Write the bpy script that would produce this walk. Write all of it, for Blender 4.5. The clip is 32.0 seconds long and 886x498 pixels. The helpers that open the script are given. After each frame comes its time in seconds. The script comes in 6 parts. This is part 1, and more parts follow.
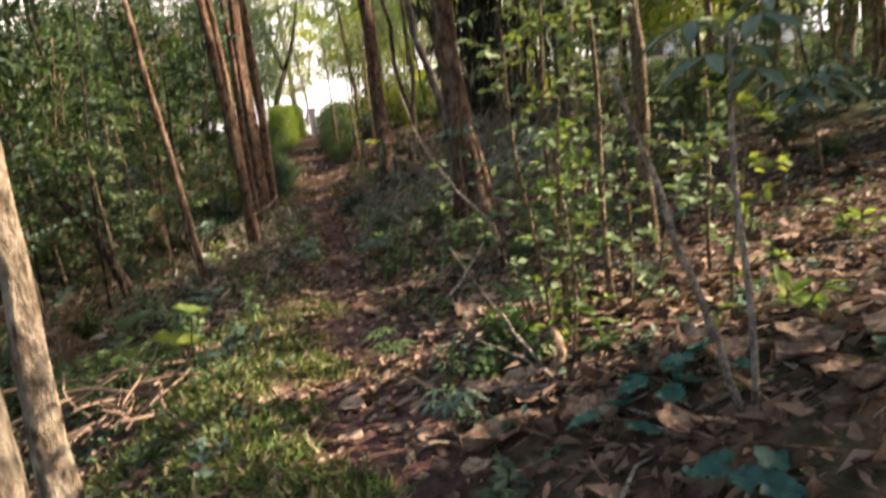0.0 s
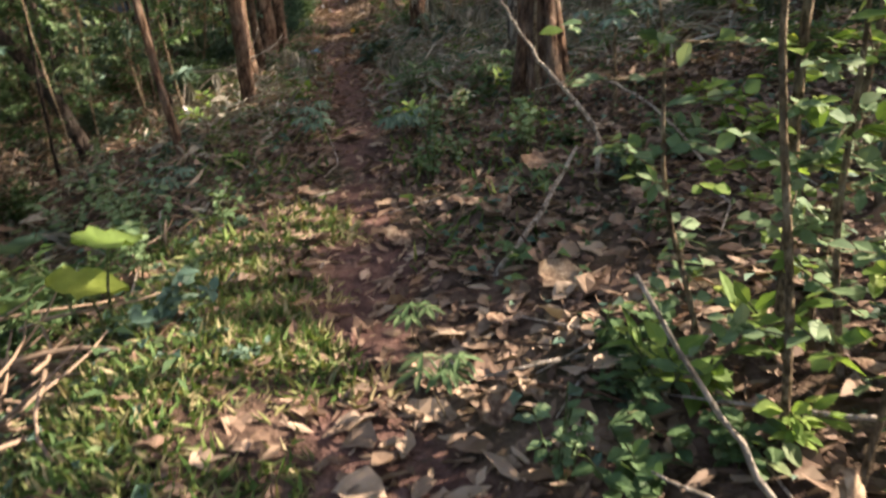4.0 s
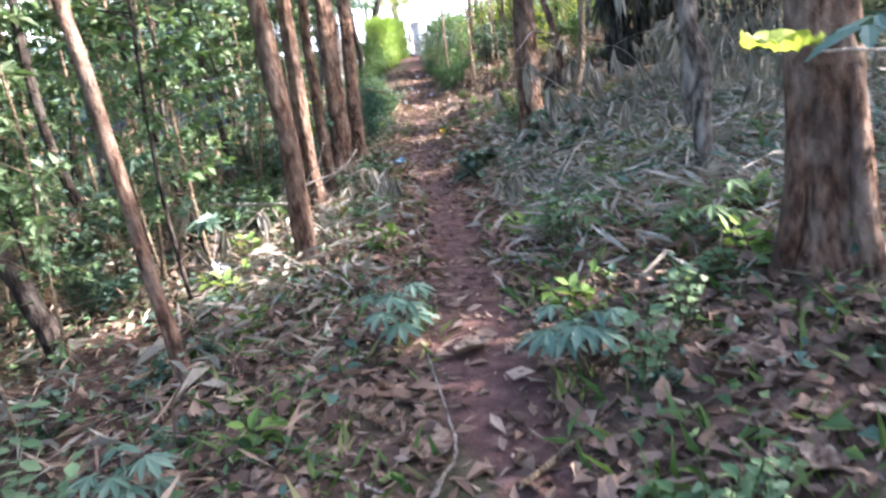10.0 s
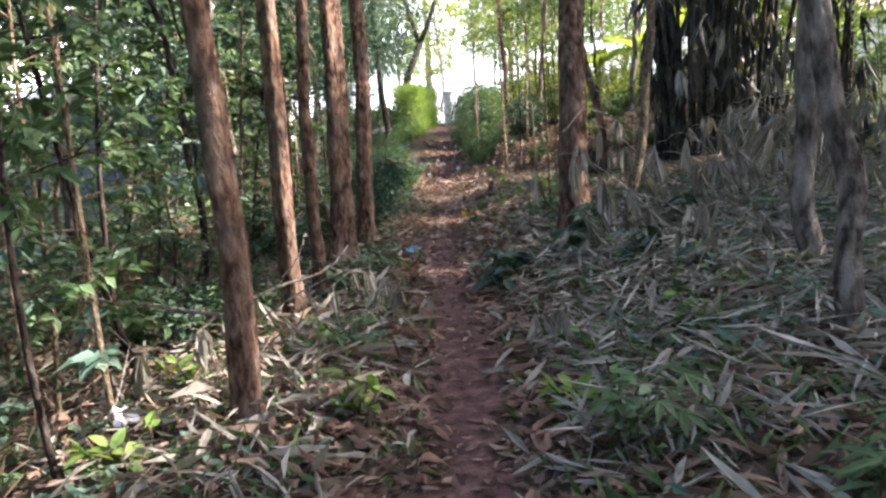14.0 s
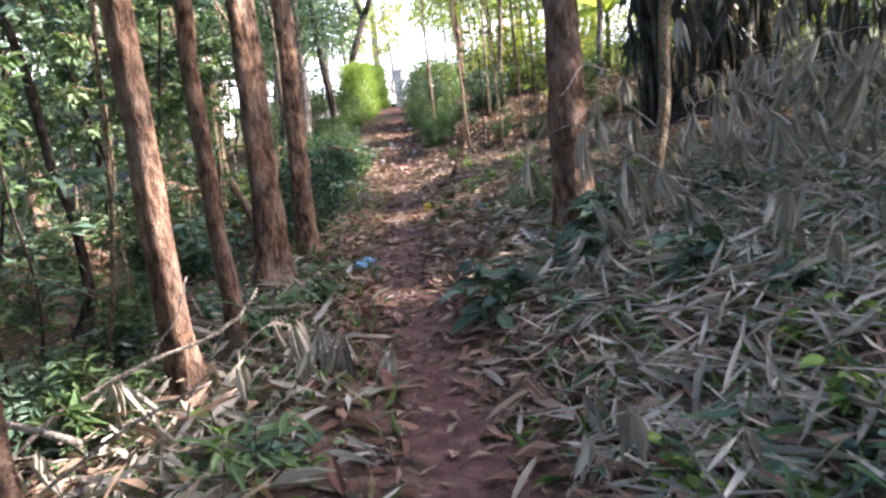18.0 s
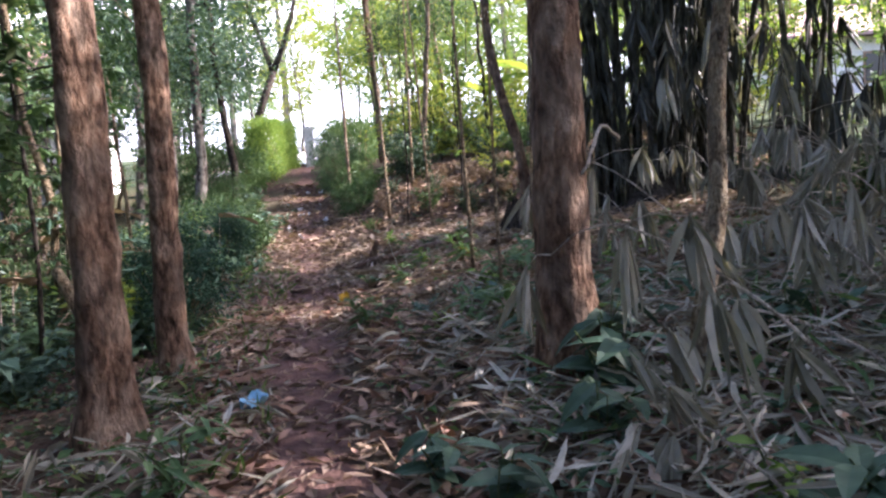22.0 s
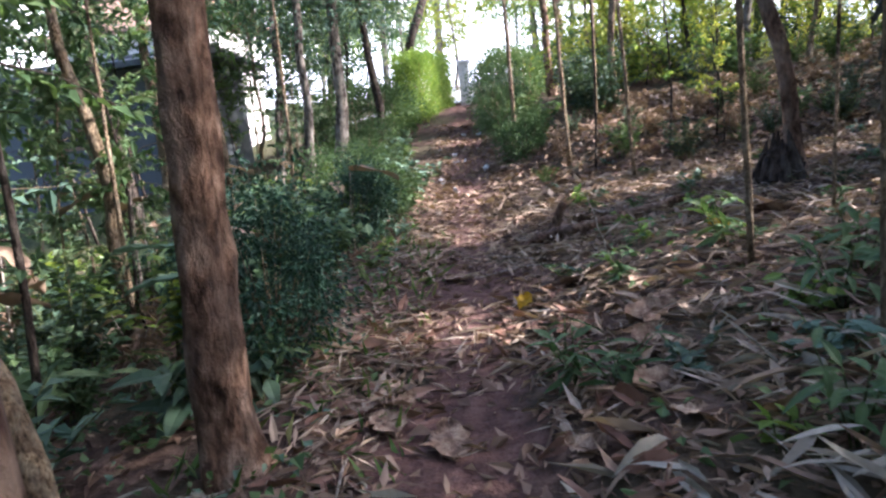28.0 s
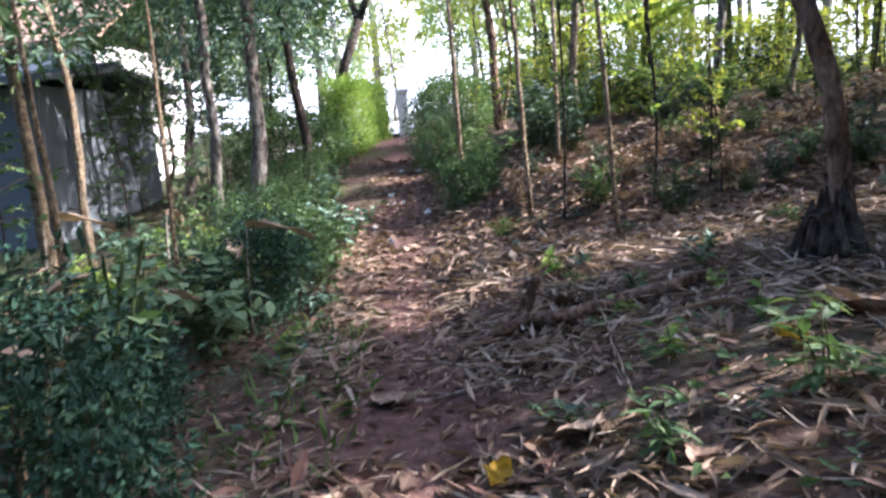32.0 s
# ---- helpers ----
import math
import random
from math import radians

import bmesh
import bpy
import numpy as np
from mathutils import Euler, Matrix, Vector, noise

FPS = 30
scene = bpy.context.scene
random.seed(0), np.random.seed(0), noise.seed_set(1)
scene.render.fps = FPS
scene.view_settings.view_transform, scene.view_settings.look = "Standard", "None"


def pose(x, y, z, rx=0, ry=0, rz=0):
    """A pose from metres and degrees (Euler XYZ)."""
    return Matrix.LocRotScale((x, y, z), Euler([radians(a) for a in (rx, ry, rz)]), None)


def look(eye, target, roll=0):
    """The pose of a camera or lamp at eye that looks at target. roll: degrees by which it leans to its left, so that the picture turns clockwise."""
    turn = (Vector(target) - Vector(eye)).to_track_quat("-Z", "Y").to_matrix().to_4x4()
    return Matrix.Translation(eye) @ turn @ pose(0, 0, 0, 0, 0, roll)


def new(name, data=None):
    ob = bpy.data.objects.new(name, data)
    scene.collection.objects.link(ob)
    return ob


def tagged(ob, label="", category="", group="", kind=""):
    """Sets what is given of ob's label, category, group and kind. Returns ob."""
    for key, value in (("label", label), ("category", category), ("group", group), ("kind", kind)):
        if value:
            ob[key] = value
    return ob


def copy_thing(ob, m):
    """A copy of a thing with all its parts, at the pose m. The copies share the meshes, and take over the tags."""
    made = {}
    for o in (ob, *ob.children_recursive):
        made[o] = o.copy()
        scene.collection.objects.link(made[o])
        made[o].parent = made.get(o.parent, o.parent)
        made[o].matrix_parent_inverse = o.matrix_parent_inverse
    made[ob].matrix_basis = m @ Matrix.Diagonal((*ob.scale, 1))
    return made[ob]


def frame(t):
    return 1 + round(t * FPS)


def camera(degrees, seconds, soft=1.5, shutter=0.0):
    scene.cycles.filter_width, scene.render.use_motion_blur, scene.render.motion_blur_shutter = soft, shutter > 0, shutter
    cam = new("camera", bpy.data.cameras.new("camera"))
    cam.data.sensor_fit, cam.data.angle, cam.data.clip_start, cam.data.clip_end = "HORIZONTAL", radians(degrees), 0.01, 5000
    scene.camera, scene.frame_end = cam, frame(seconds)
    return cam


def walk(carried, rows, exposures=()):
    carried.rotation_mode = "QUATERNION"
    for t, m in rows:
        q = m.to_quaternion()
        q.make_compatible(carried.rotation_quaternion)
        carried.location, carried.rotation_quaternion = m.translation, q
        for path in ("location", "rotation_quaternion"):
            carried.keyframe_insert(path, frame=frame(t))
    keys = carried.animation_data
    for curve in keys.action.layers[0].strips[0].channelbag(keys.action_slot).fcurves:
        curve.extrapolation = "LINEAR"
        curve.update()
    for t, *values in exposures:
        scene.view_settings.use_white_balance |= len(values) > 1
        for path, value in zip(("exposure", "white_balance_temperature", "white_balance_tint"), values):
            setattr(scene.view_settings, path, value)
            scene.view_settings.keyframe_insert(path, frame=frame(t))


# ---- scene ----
cam = camera(62.4, 32.0, soft=2.45, shutter=0.4)
METRES, EYE, TILT, LEAN, TURN = 16.5, 1.5, -10.0, 8.0, 0.0
ROWS = [
    (0.0, 0.0, 0.0, 0.0, 0.0, 0.0, -0.0),
    (0.5, -0.0006, 0.016, 0.0002, 2.0, -7.15, -0.96),
    (1.0, -0.0028, 0.0318, -0.0006, 0.55, -9.41, -3.78),
    (1.5, -0.0056, 0.0472, 0.003, -1.82, -16.12, -3.02),
    (2.0, -0.0064, 0.0621, 0.0047, -3.6, -19.44, -0.91),
    (2.5, -0.0059, 0.0822, 0.007, 1.9, -20.17, -0.02),
    (3.0, -0.0096, 0.0975, 0.0113, 5.58, -20.28, -2.89),
    (3.5, -0.0114, 0.117, 0.0142, 5.69, -16.03, -4.34),
    (4.0, -0.0179, 0.1293, 0.0178, 1.55, -12.01, -4.08),
    (4.5, -0.0229, 0.1436, 0.0207, 0.05, -8.66, -2.16),
    (6.5, -0.0376, 0.2089, 0.0239, -2.67, -15.12, -5.74),
    (7.0, -0.0419, 0.2238, 0.0258, -2.06, -11.57, -5.43),
    (7.5, -0.0416, 0.2426, 0.0293, 4.98, -8.63, -3.2),
    (8.0, -0.045, 0.2578, 0.0335, 5.24, -7.78, -4.93),
    (8.5, -0.0501, 0.2745, 0.0347, 3.63, -5.65, -6.55),
    (9.0, -0.0546, 0.2863, 0.0381, 2.8, -6.64, -5.39),
    (9.5, -0.0583, 0.3, 0.0412, 3.96, -8.39, -2.59),
    (10.0, -0.0584, 0.3141, 0.0436, 7.59, -5.95, -2.16),
    (10.5, -0.0596, 0.3296, 0.0489, 10.65, -4.09, -5.06),
    (11.0, -0.0626, 0.3421, 0.0508, 11.87, -1.6, -7.59),
    (11.5, -0.0655, 0.3555, 0.0529, 10.48, -0.24, -8.01),
    (12.0, -0.0675, 0.3671, 0.0548, 9.23, -1.15, -5.6),
    (12.5, -0.0686, 0.3833, 0.0583, 10.75, -0.24, -3.84),
    (13.0, -0.0654, 0.3985, 0.0615, 10.24, 0.57, -5.57),
    (13.5, -0.0687, 0.4116, 0.0628, 9.46, -0.06, -6.93),
    (15.5, -0.0772, 0.4647, 0.0696, 9.32, -2.09, -2.96),
    (16.0, -0.0805, 0.4789, 0.072, 10.18, -1.54, -5.62),
    (16.5, -0.0859, 0.495, 0.0718, 7.78, 1.13, -5.87),
    (17.0, -0.0897, 0.5088, 0.0735, 4.83, -1.39, -4.12),
    (17.5, -0.0911, 0.5259, 0.0756, 3.08, -1.4, -2.59),
    (18.0, -0.0928, 0.5418, 0.0776, 6.27, -2.06, -2.53),
    (18.5, -0.0962, 0.5586, 0.0823, 7.2, -2.09, -3.95),
    (19.0, -0.0995, 0.5734, 0.0841, 4.79, 2.62, -5.03),
    (19.5, -0.1051, 0.5883, 0.0869, 1.45, 2.97, -3.95),
    (20.0, -0.1082, 0.6018, 0.0884, 3.19, 1.99, -4.27),
    (20.5, -0.1066, 0.6212, 0.0911, 3.48, -1.32, -5.69),
    (21.0, -0.1089, 0.6354, 0.0943, 3.94, 0.11, -8.06),
    (21.5, -0.1126, 0.6519, 0.0959, 1.84, 3.49, -7.05),
    (22.0, -0.1159, 0.6641, 0.1004, -0.99, 3.1, -3.78),
    (22.5, -0.1177, 0.6788, 0.1026, -0.04, 4.4, -3.01),
    (23.0, -0.1185, 0.6918, 0.1052, 6.55, 5.16, -3.81),
    (23.5, -0.1214, 0.708, 0.1087, 9.53, 4.49, -7.1),
    (24.0, -0.1239, 0.7209, 0.1111, 9.04, 6.04, -8.09),
    (24.5, -0.1273, 0.7362, 0.1125, 5.49, 4.49, -5.77),
    (25.0, -0.1299, 0.7516, 0.1138, 5.6, 3.76, -4.96),
    (25.5, -0.1299, 0.7666, 0.1142, 8.57, 1.64, -4.61),
    (27.5, -0.1472, 0.8231, 0.1199, 9.83, -0.57, -4.42),
    (28.0, -0.1491, 0.841, 0.1218, 11.02, -2.3, -3.8),
    (28.5, -0.1539, 0.8554, 0.125, 10.88, -2.08, -5.76),
    (29.0, -0.1565, 0.8704, 0.1273, 8.42, -0.46, -5.63),
    (29.5, -0.1597, 0.8829, 0.1292, 5.58, -3.03, -4.61),
    (30.0, -0.1625, 0.9003, 0.1291, 7.16, -5.03, -4.93),
    (30.5, -0.1606, 0.9153, 0.1322, 8.34, -8.98, -4.76),
    (31.0, -0.1634, 0.9319, 0.1358, 9.78, -7.29, -5.62),
    (31.5, -0.1657, 0.9451, 0.1395, 8.21, -2.6, -5.38),
    (32.0, -0.1698, 0.9602, 0.144, 6.19, 0.34, -4.09),
]
EXPOSURES = [(0.0, 1.75, 7200, 24), (1.0, 1.85, 7300, 24), (2.0, 1.95, 7000, 22), (3.0, 2.05, 6900, 20), (4.5, 1.95, 6600, 20), (7.0, 2.8, 5400, 15), (8.0, 2.85, 5300, 13), (9.0, 3.1, 5400, 18), (9.5, 3.4, 5500, 24), (10.0, 3.45, 5500, 25), (11.0, 2.95, 5500, 23), (12.0, 2.5, 5500, 20), (13.0, 2.55, 5700, 22), (16.0, 2.7, 5850, 25), (17.0, 2.7, 5700, 23), (18.0, 3.0, 5800, 27), (19.0, 3.0, 5600, 25), (20.0, 2.95, 5600, 25), (21.0, 2.95, 5600, 26), (22.0, 2.6, 5600, 28), (24.0, 2.15, 5750, 24), (25.0, 2.1, 5700, 24), (28.0, 2.55, 5500, 24), (29.0, 2.55, 5450, 24), (30.0, 2.7, 5450, 24), (31.0, 3.5, 5350, 26), (32.0, 2.5, 5400, 24)]
walk(cam, [(t, pose(0, 0, EYE, TILT, LEAN, TURN) @ pose(METRES * x, METRES * y, METRES * z, 90 + pitch, roll, yaw)) for t, x, y, z, yaw, pitch, roll in ROWS],
     EXPOSURES)

# ---- world and sun ----
SUN_AZ, SUN_EL = 80.0, 34.0          # degrees clockwise from +y, and above the horizon
sun_to = Vector((math.sin(radians(SUN_AZ)) * math.cos(radians(SUN_EL)),
                 math.cos(radians(SUN_AZ)) * math.cos(radians(SUN_EL)), math.sin(radians(SUN_EL))))
world = bpy.data.worlds.new("sky")
scene.world = world
world.use_nodes = True
wn = world.node_tree.nodes
sky = wn.new("ShaderNodeTexSky")
sky.sky_type = 'NISHITA'
sky.sun_disc = False
sky.dust_density = 4.0
sky.sun_elevation = radians(SUN_EL)
sky.sun_rotation = radians(SUN_AZ)
world.node_tree.links.new(sky.outputs[0], wn["Background"].inputs[0])
wn["Background"].inputs[1].default_value = 0.135
sun = new("sun", bpy.data.lights.new("sun", 'SUN'))
sun.data.energy = 5.0
sun.data.angle = radians(0.6)
sun.data.color = (1.0, 0.9, 0.74)
sun.matrix_world = look(sun_to * 60, (0, 0, 0))


# ---- materials ----
def material(name, rough=0.8, spec=0.3):
    m = bpy.data.materials.new(name)
    m.use_nodes = True
    b = m.node_tree.nodes["Principled BSDF"]
    b.inputs["Roughness"].default_value = rough
    b.inputs["Specular IOR Level"].default_value = spec
    return m, m.node_tree.nodes, m.node_tree.links, b


def ramp(nodes, links, fac, stops):
    r = nodes.new("ShaderNodeValToRGB")
    while len(r.color_ramp.elements) < len(stops):
        r.color_ramp.elements.new(0.5)
    for e, (p, c) in zip(r.color_ramp.elements, stops):
        e.position, e.color = p, (*c, 1)
    links.new(fac, r.inputs[0])
    return r.outputs[0]


def tex(nodes, links, scale, detail=4.0, stretch=(1, 1, 1), kind="ShaderNodeTexNoise"):
    co = nodes.new("ShaderNodeTexCoord")
    mp = nodes.new("ShaderNodeMapping")
    mp.inputs["Scale"].default_value = stretch
    links.new(co.outputs["Object"], mp.inputs[0])
    n = nodes.new(kind)
    n.inputs["Scale"].default_value = scale
    if kind == "ShaderNodeTexNoise":
        n.inputs["Detail"].default_value = detail
    links.new(mp.outputs[0], n.inputs["Vector"])
    return n


def mixed(nodes, links, fac, a, b, mode='MIX'):
    m = nodes.new("ShaderNodeMix")
    m.data_type, m.blend_type = 'RGBA', mode
    for src, dst in ((fac, m.inputs[0]), (a, m.inputs[6]), (b, m.inputs[7])):
        if isinstance(src, (int, float)):
            dst.default_value = src
        elif isinstance(src, tuple):
            dst.default_value = (*src, 1)
        else:
            links.new(src, dst)
    return m.outputs[2]


def relief(nodes, links, b, height, strength=0.5, dist=0.02):
    bp = nodes.new("ShaderNodeBump")
    bp.inputs["Strength"].default_value = strength
    bp.inputs["Distance"].default_value = dist
    links.new(height, bp.inputs["Height"])
    links.new(bp.outputs[0], b.inputs["Normal"])


def leaf_material(name, stops, through_light=0.35, rough=0.6):
    """A leaf: colour varies from leaf to leaf; some light passes through."""
    m, n, l, b = material(name, rough, 0.2)
    geo = n.new("ShaderNodeNewGeometry")
    info = n.new("ShaderNodeObjectInfo")
    add = n.new("ShaderNodeMath")
    add.operation = 'MULTIPLY_ADD'
    add.inputs[1].default_value = 0.75
    l.new(geo.outputs["Random Per Island"], add.inputs[0])
    sc = n.new("ShaderNodeMath")
    sc.operation = 'MULTIPLY'
    sc.inputs[1].default_value = 0.25
    l.new(info.outputs["Random"], sc.inputs[0])
    l.new(sc.outputs[0], add.inputs[2])
    col = ramp(n, l, add.outputs[0], stops)
    blot = tex(n, l, 22.0, 3.0)
    col = mixed(n, l, 0.45, col, ramp(n, l, blot.outputs[0], [(0.3, (0.45, 0.45, 0.42)), (0.7, (1, 1, 1))]), 'MULTIPLY')
    l.new(col, b.inputs["Base Color"])
    tr = n.new("ShaderNodeBsdfTranslucent")
    l.new(mixed(n, l, 1.0, col, (1.0, 1.0, 0.55), 'MULTIPLY'), tr.inputs[0])
    mx = n.new("ShaderNodeMixShader")
    mx.inputs[0].default_value = through_light
    l.new(b.outputs[0], mx.inputs[1])
    l.new(tr.outputs[0], mx.inputs[2])
    l.new(mx.outputs[0], n["Material Output"].inputs[0])
    relief(n, l, b, blot.outputs[0], 0.3, 0.004)
    return m


GREEN = leaf_material("green_leaf", [(0.0, (0.055, 0.105, 0.042)), (0.5, (0.09, 0.155, 0.06)), (0.85, (0.13, 0.19, 0.08)), (1.0, (0.2, 0.24, 0.11))])
DEEP = leaf_material("dark_green_leaf", [(0.0, (0.035, 0.068, 0.042)), (0.6, (0.058, 0.1, 0.058)), (1.0, (0.09, 0.14, 0.08))], 0.2, 0.5)
DARKSHRUB = leaf_material("dark_shrub_leaf", [(0.0, (0.016, 0.045, 0.026)), (0.6, (0.03, 0.075, 0.042)), (1.0, (0.055, 0.11, 0.06))], 0.15, 0.5)
BLUE = leaf_material("blue_green_leaf", [(0.0, (0.065, 0.12, 0.085)), (0.6, (0.105, 0.175, 0.12)), (1.0, (0.19, 0.26, 0.18))], 0.25)
BRIGHT = leaf_material("bright_green_leaf", [(0.0, (0.11, 0.2, 0.045)), (0.6, (0.21, 0.31, 0.07)), (1.0, (0.38, 0.42, 0.1))], 0.45)
PALEGREEN = leaf_material("pale_green_leaf", [(0.0, (0.09, 0.16, 0.07)), (0.6, (0.17, 0.25, 0.12)), (1.0, (0.32, 0.38, 0.22))], 0.3)
YELLOWISH = leaf_material("yellow_green_leaf", [(0.0, (0.16, 0.25, 0.05)), (0.6, (0.3, 0.36, 0.07)), (1.0, (0.46, 0.44, 0.09))], 0.5)
GRASS = leaf_material("grass_blade", [(0.0, (0.05, 0.11, 0.025)), (0.45, (0.1, 0.18, 0.045)), (0.8, (0.19, 0.24, 0.075)), (1.0, (0.4, 0.34, 0.17))], 0.35)
# pale straw tones put sunlight into the colour of some grass blades
SUNGRASS = leaf_material("sunlit_grass_blade", [(0.0, (0.1, 0.13, 0.045)), (0.45, (0.24, 0.22, 0.11)), (1.0, (0.46, 0.38, 0.22))], 0.3)
BROWN = leaf_material("brown_dead_leaf", [(0.0, (0.065, 0.04, 0.028)), (0.4, (0.15, 0.095, 0.063)), (0.75, (0.28, 0.19, 0.13)), (1.0, (0.46, 0.35, 0.25))], 0.12, 0.7)
TEAK = leaf_material("large_dead_leaf", [(0.0, (0.09, 0.055, 0.036)), (0.5, (0.19, 0.125, 0.085)), (1.0, (0.33, 0.235, 0.17))], 0.15, 0.75)
PALE = leaf_material("pale_dead_bamboo_leaf", [(0.0, (0.14, 0.125, 0.092)), (0.45, (0.25, 0.228, 0.175)), (0.85, (0.37, 0.342, 0.268)), (1.0, (0.5, 0.465, 0.37))], 0.12, 0.6)
GREYDEAD = leaf_material("grey_withered_leaf", [(0.0, (0.09, 0.085, 0.06)), (0.45, (0.2, 0.19, 0.145)), (0.85, (0.3, 0.283, 0.22)), (1.0, (0.43, 0.405, 0.32))], 0.18, 0.55)
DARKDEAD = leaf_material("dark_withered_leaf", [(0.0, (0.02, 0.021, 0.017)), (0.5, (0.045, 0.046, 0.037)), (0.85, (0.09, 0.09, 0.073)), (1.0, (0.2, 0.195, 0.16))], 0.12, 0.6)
PALETAN = leaf_material("pale_tan_sheath", [(0.0, (0.17, 0.125, 0.085)), (0.5, (0.31, 0.245, 0.175)), (1.0, (0.5, 0.42, 0.32))], 0.12, 0.65)
REDDEAD = leaf_material("red_brown_dead_leaf", [(0.0, (0.09, 0.045, 0.03)), (0.5, (0.2, 0.11, 0.075)), (1.0, (0.36, 0.23, 0.165))], 0.14, 0.7)
TAN = leaf_material("tan_dead_leaf", [(0.0, (0.13, 0.085, 0.056)), (0.5, (0.25, 0.175, 0.118)), (1.0, (0.42, 0.32, 0.225))], 0.15, 0.7)


def broad_dead_leaf(name, dark, mid, pale):
    """A large dry leaf with a midrib, slanting veins and rotten blotches."""
    m, n, l, b = material(name, 0.85, 0.15)
    co = n.new("ShaderNodeTexCoord")
    sep = n.new("ShaderNodeSeparateXYZ")
    l.new(co.outputs["Object"], sep.inputs[0])

    def calc(op, a, c):
        k = n.new("ShaderNodeMath")
        k.operation = op
        for src, dst in ((a, k.inputs[0]), (c, k.inputs[1])):
            if isinstance(src, float):
                dst.default_value = src
            else:
                l.new(src, dst)
        return k.outputs[0]

    off = calc('ABSOLUTE', sep.outputs[1], 0.0)
    wave = calc('SINE', calc('MULTIPLY', calc('SUBTRACT', sep.outputs[0], calc('MULTIPLY', off, 0.8)), 210.0), 0.0)
    vein = calc('MAXIMUM', calc('GREATER_THAN', wave, 0.9), calc('LESS_THAN', off, 0.0025))
    big_t = tex(n, l, 16.0, 6.0)
    fine_t = tex(n, l, 70.0, 5.0)
    info = n.new("ShaderNodeObjectInfo")
    col = ramp(n, l, big_t.outputs[0], [(0.35, dark), (0.5, mid), (0.68, pale)])
    col = mixed(n, l, 0.55, col, ramp(n, l, fine_t.outputs[0], [(0.35, (0.45, 0.43, 0.4)), (0.62, (1, 1, 1))]), 'MULTIPLY')
    col = mixed(n, l, calc('MULTIPLY', vein, 0.35), col, (0.1, 0.065, 0.045))
    col = mixed(n, l, 0.5, col, ramp(n, l, info.outputs["Random"], [(0.0, (0.5, 0.47, 0.45)), (1.0, (1.15, 1.1, 1.0))]), 'MULTIPLY')
    l.new(col, b.inputs["Base Color"])
    h = calc('ADD', calc('MULTIPLY', vein, 0.5), fine_t.outputs[0])
    relief(n, l, b, h, 0.8, 0.008)
    return m


BIGLEAF = broad_dead_leaf("large_veined_dead_leaf", (0.1, 0.06, 0.04), (0.24, 0.16, 0.11), (0.4, 0.31, 0.22))
BIGPALE = broad_dead_leaf("large_pale_dead_leaf", (0.15, 0.1, 0.068), (0.33, 0.24, 0.16), (0.5, 0.4, 0.29))


def bark(name, dark, mid, pale, scale=1.0, grey=(0.2, 0.185, 0.165), lichen=0.55):
    """Flaking bark: broken plates, short cracks, grey weathered patches and dark blotches."""
    m, n, l, b = material(name, 0.92, 0.12)
    big = tex(n, l, 2.6 * scale, 6.0, (1, 1, 0.7))
    warp = tex(n, l, 7.0 * scale, 5.0, (1, 1, 0.5))
    crack = tex(n, l, 30 * scale, 9.0, (1, 1, 0.42))
    flake = tex(n, l, 12 * scale, 7.0, (1, 1, 0.6))
    fine = tex(n, l, 130 * scale, 4.0, (1, 1, 0.7))
    col = ramp(n, l, crack.outputs[0], [(0.36, dark), (0.5, mid), (0.7, pale)])
    patch = ramp(n, l, warp.outputs[0], [(0.47, (0, 0, 0)), (0.58, (lichen, lichen, lichen))])
    col = mixed(n, l, patch, col, grey)
    col = mixed(n, l, 0.8, col, ramp(n, l, flake.outputs[0], [(0.36, (0.5, 0.47, 0.45)), (0.5, (0.88, 0.87, 0.85)), (0.62, (1.22, 1.2, 1.17))]), 'MULTIPLY')
    col = mixed(n, l, 0.75, col, ramp(n, l, big.outputs[0], [(0.36, (0.5, 0.46, 0.44)), (0.6, (1.12, 1.1, 1.06))]), 'MULTIPLY')
    knot = tex(n, l, 5.5 * scale, 2.0, (1, 1, 0.55))
    col = mixed(n, l, 0.85, col, ramp(n, l, knot.outputs[0], [(0.27, (0.25, 0.22, 0.2)), (0.33, (1, 1, 1))]), 'MULTIPLY')
    l.new(col, b.inputs["Base Color"])
    h = n.new("ShaderNodeMath")
    h.operation = 'MULTIPLY_ADD'
    h.inputs[1].default_value = 0.35
    l.new(fine.outputs[0], h.inputs[0])
    l.new(crack.outputs[0], h.inputs[2])
    h2 = n.new("ShaderNodeMath")
    h2.operation = 'MULTIPLY_ADD'
    h2.inputs[1].default_value = 1.2
    l.new(flake.outputs[0], h2.inputs[0])
    l.new(h.outputs[0], h2.inputs[2])
    relief(n, l, b, h2.outputs[0], 1.0, 0.035)
    return m


BARK = bark("reddish_bark", (0.07, 0.042, 0.028), (0.165, 0.102, 0.066), (0.26, 0.18, 0.125), 1.0, (0.2, 0.16, 0.125), 0.5)
GREYBARK = bark("grey_bark", (0.06, 0.05, 0.042), (0.17, 0.15, 0.125), (0.28, 0.26, 0.225), 0.8, (0.26, 0.25, 0.22))
PALEBARK = bark("pale_smooth_bark", (0.13, 0.105, 0.075), (0.27, 0.23, 0.165), (0.43, 0.38, 0.3), 0.8, (0.36, 0.32, 0.25))
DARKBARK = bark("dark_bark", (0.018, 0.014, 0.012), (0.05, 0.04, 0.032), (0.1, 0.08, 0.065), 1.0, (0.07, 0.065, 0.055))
STEM = bark("sapling_stem", (0.1, 0.075, 0.045), (0.24, 0.18, 0.11), (0.36, 0.3, 0.2), 3.0, (0.26, 0.23, 0.17))
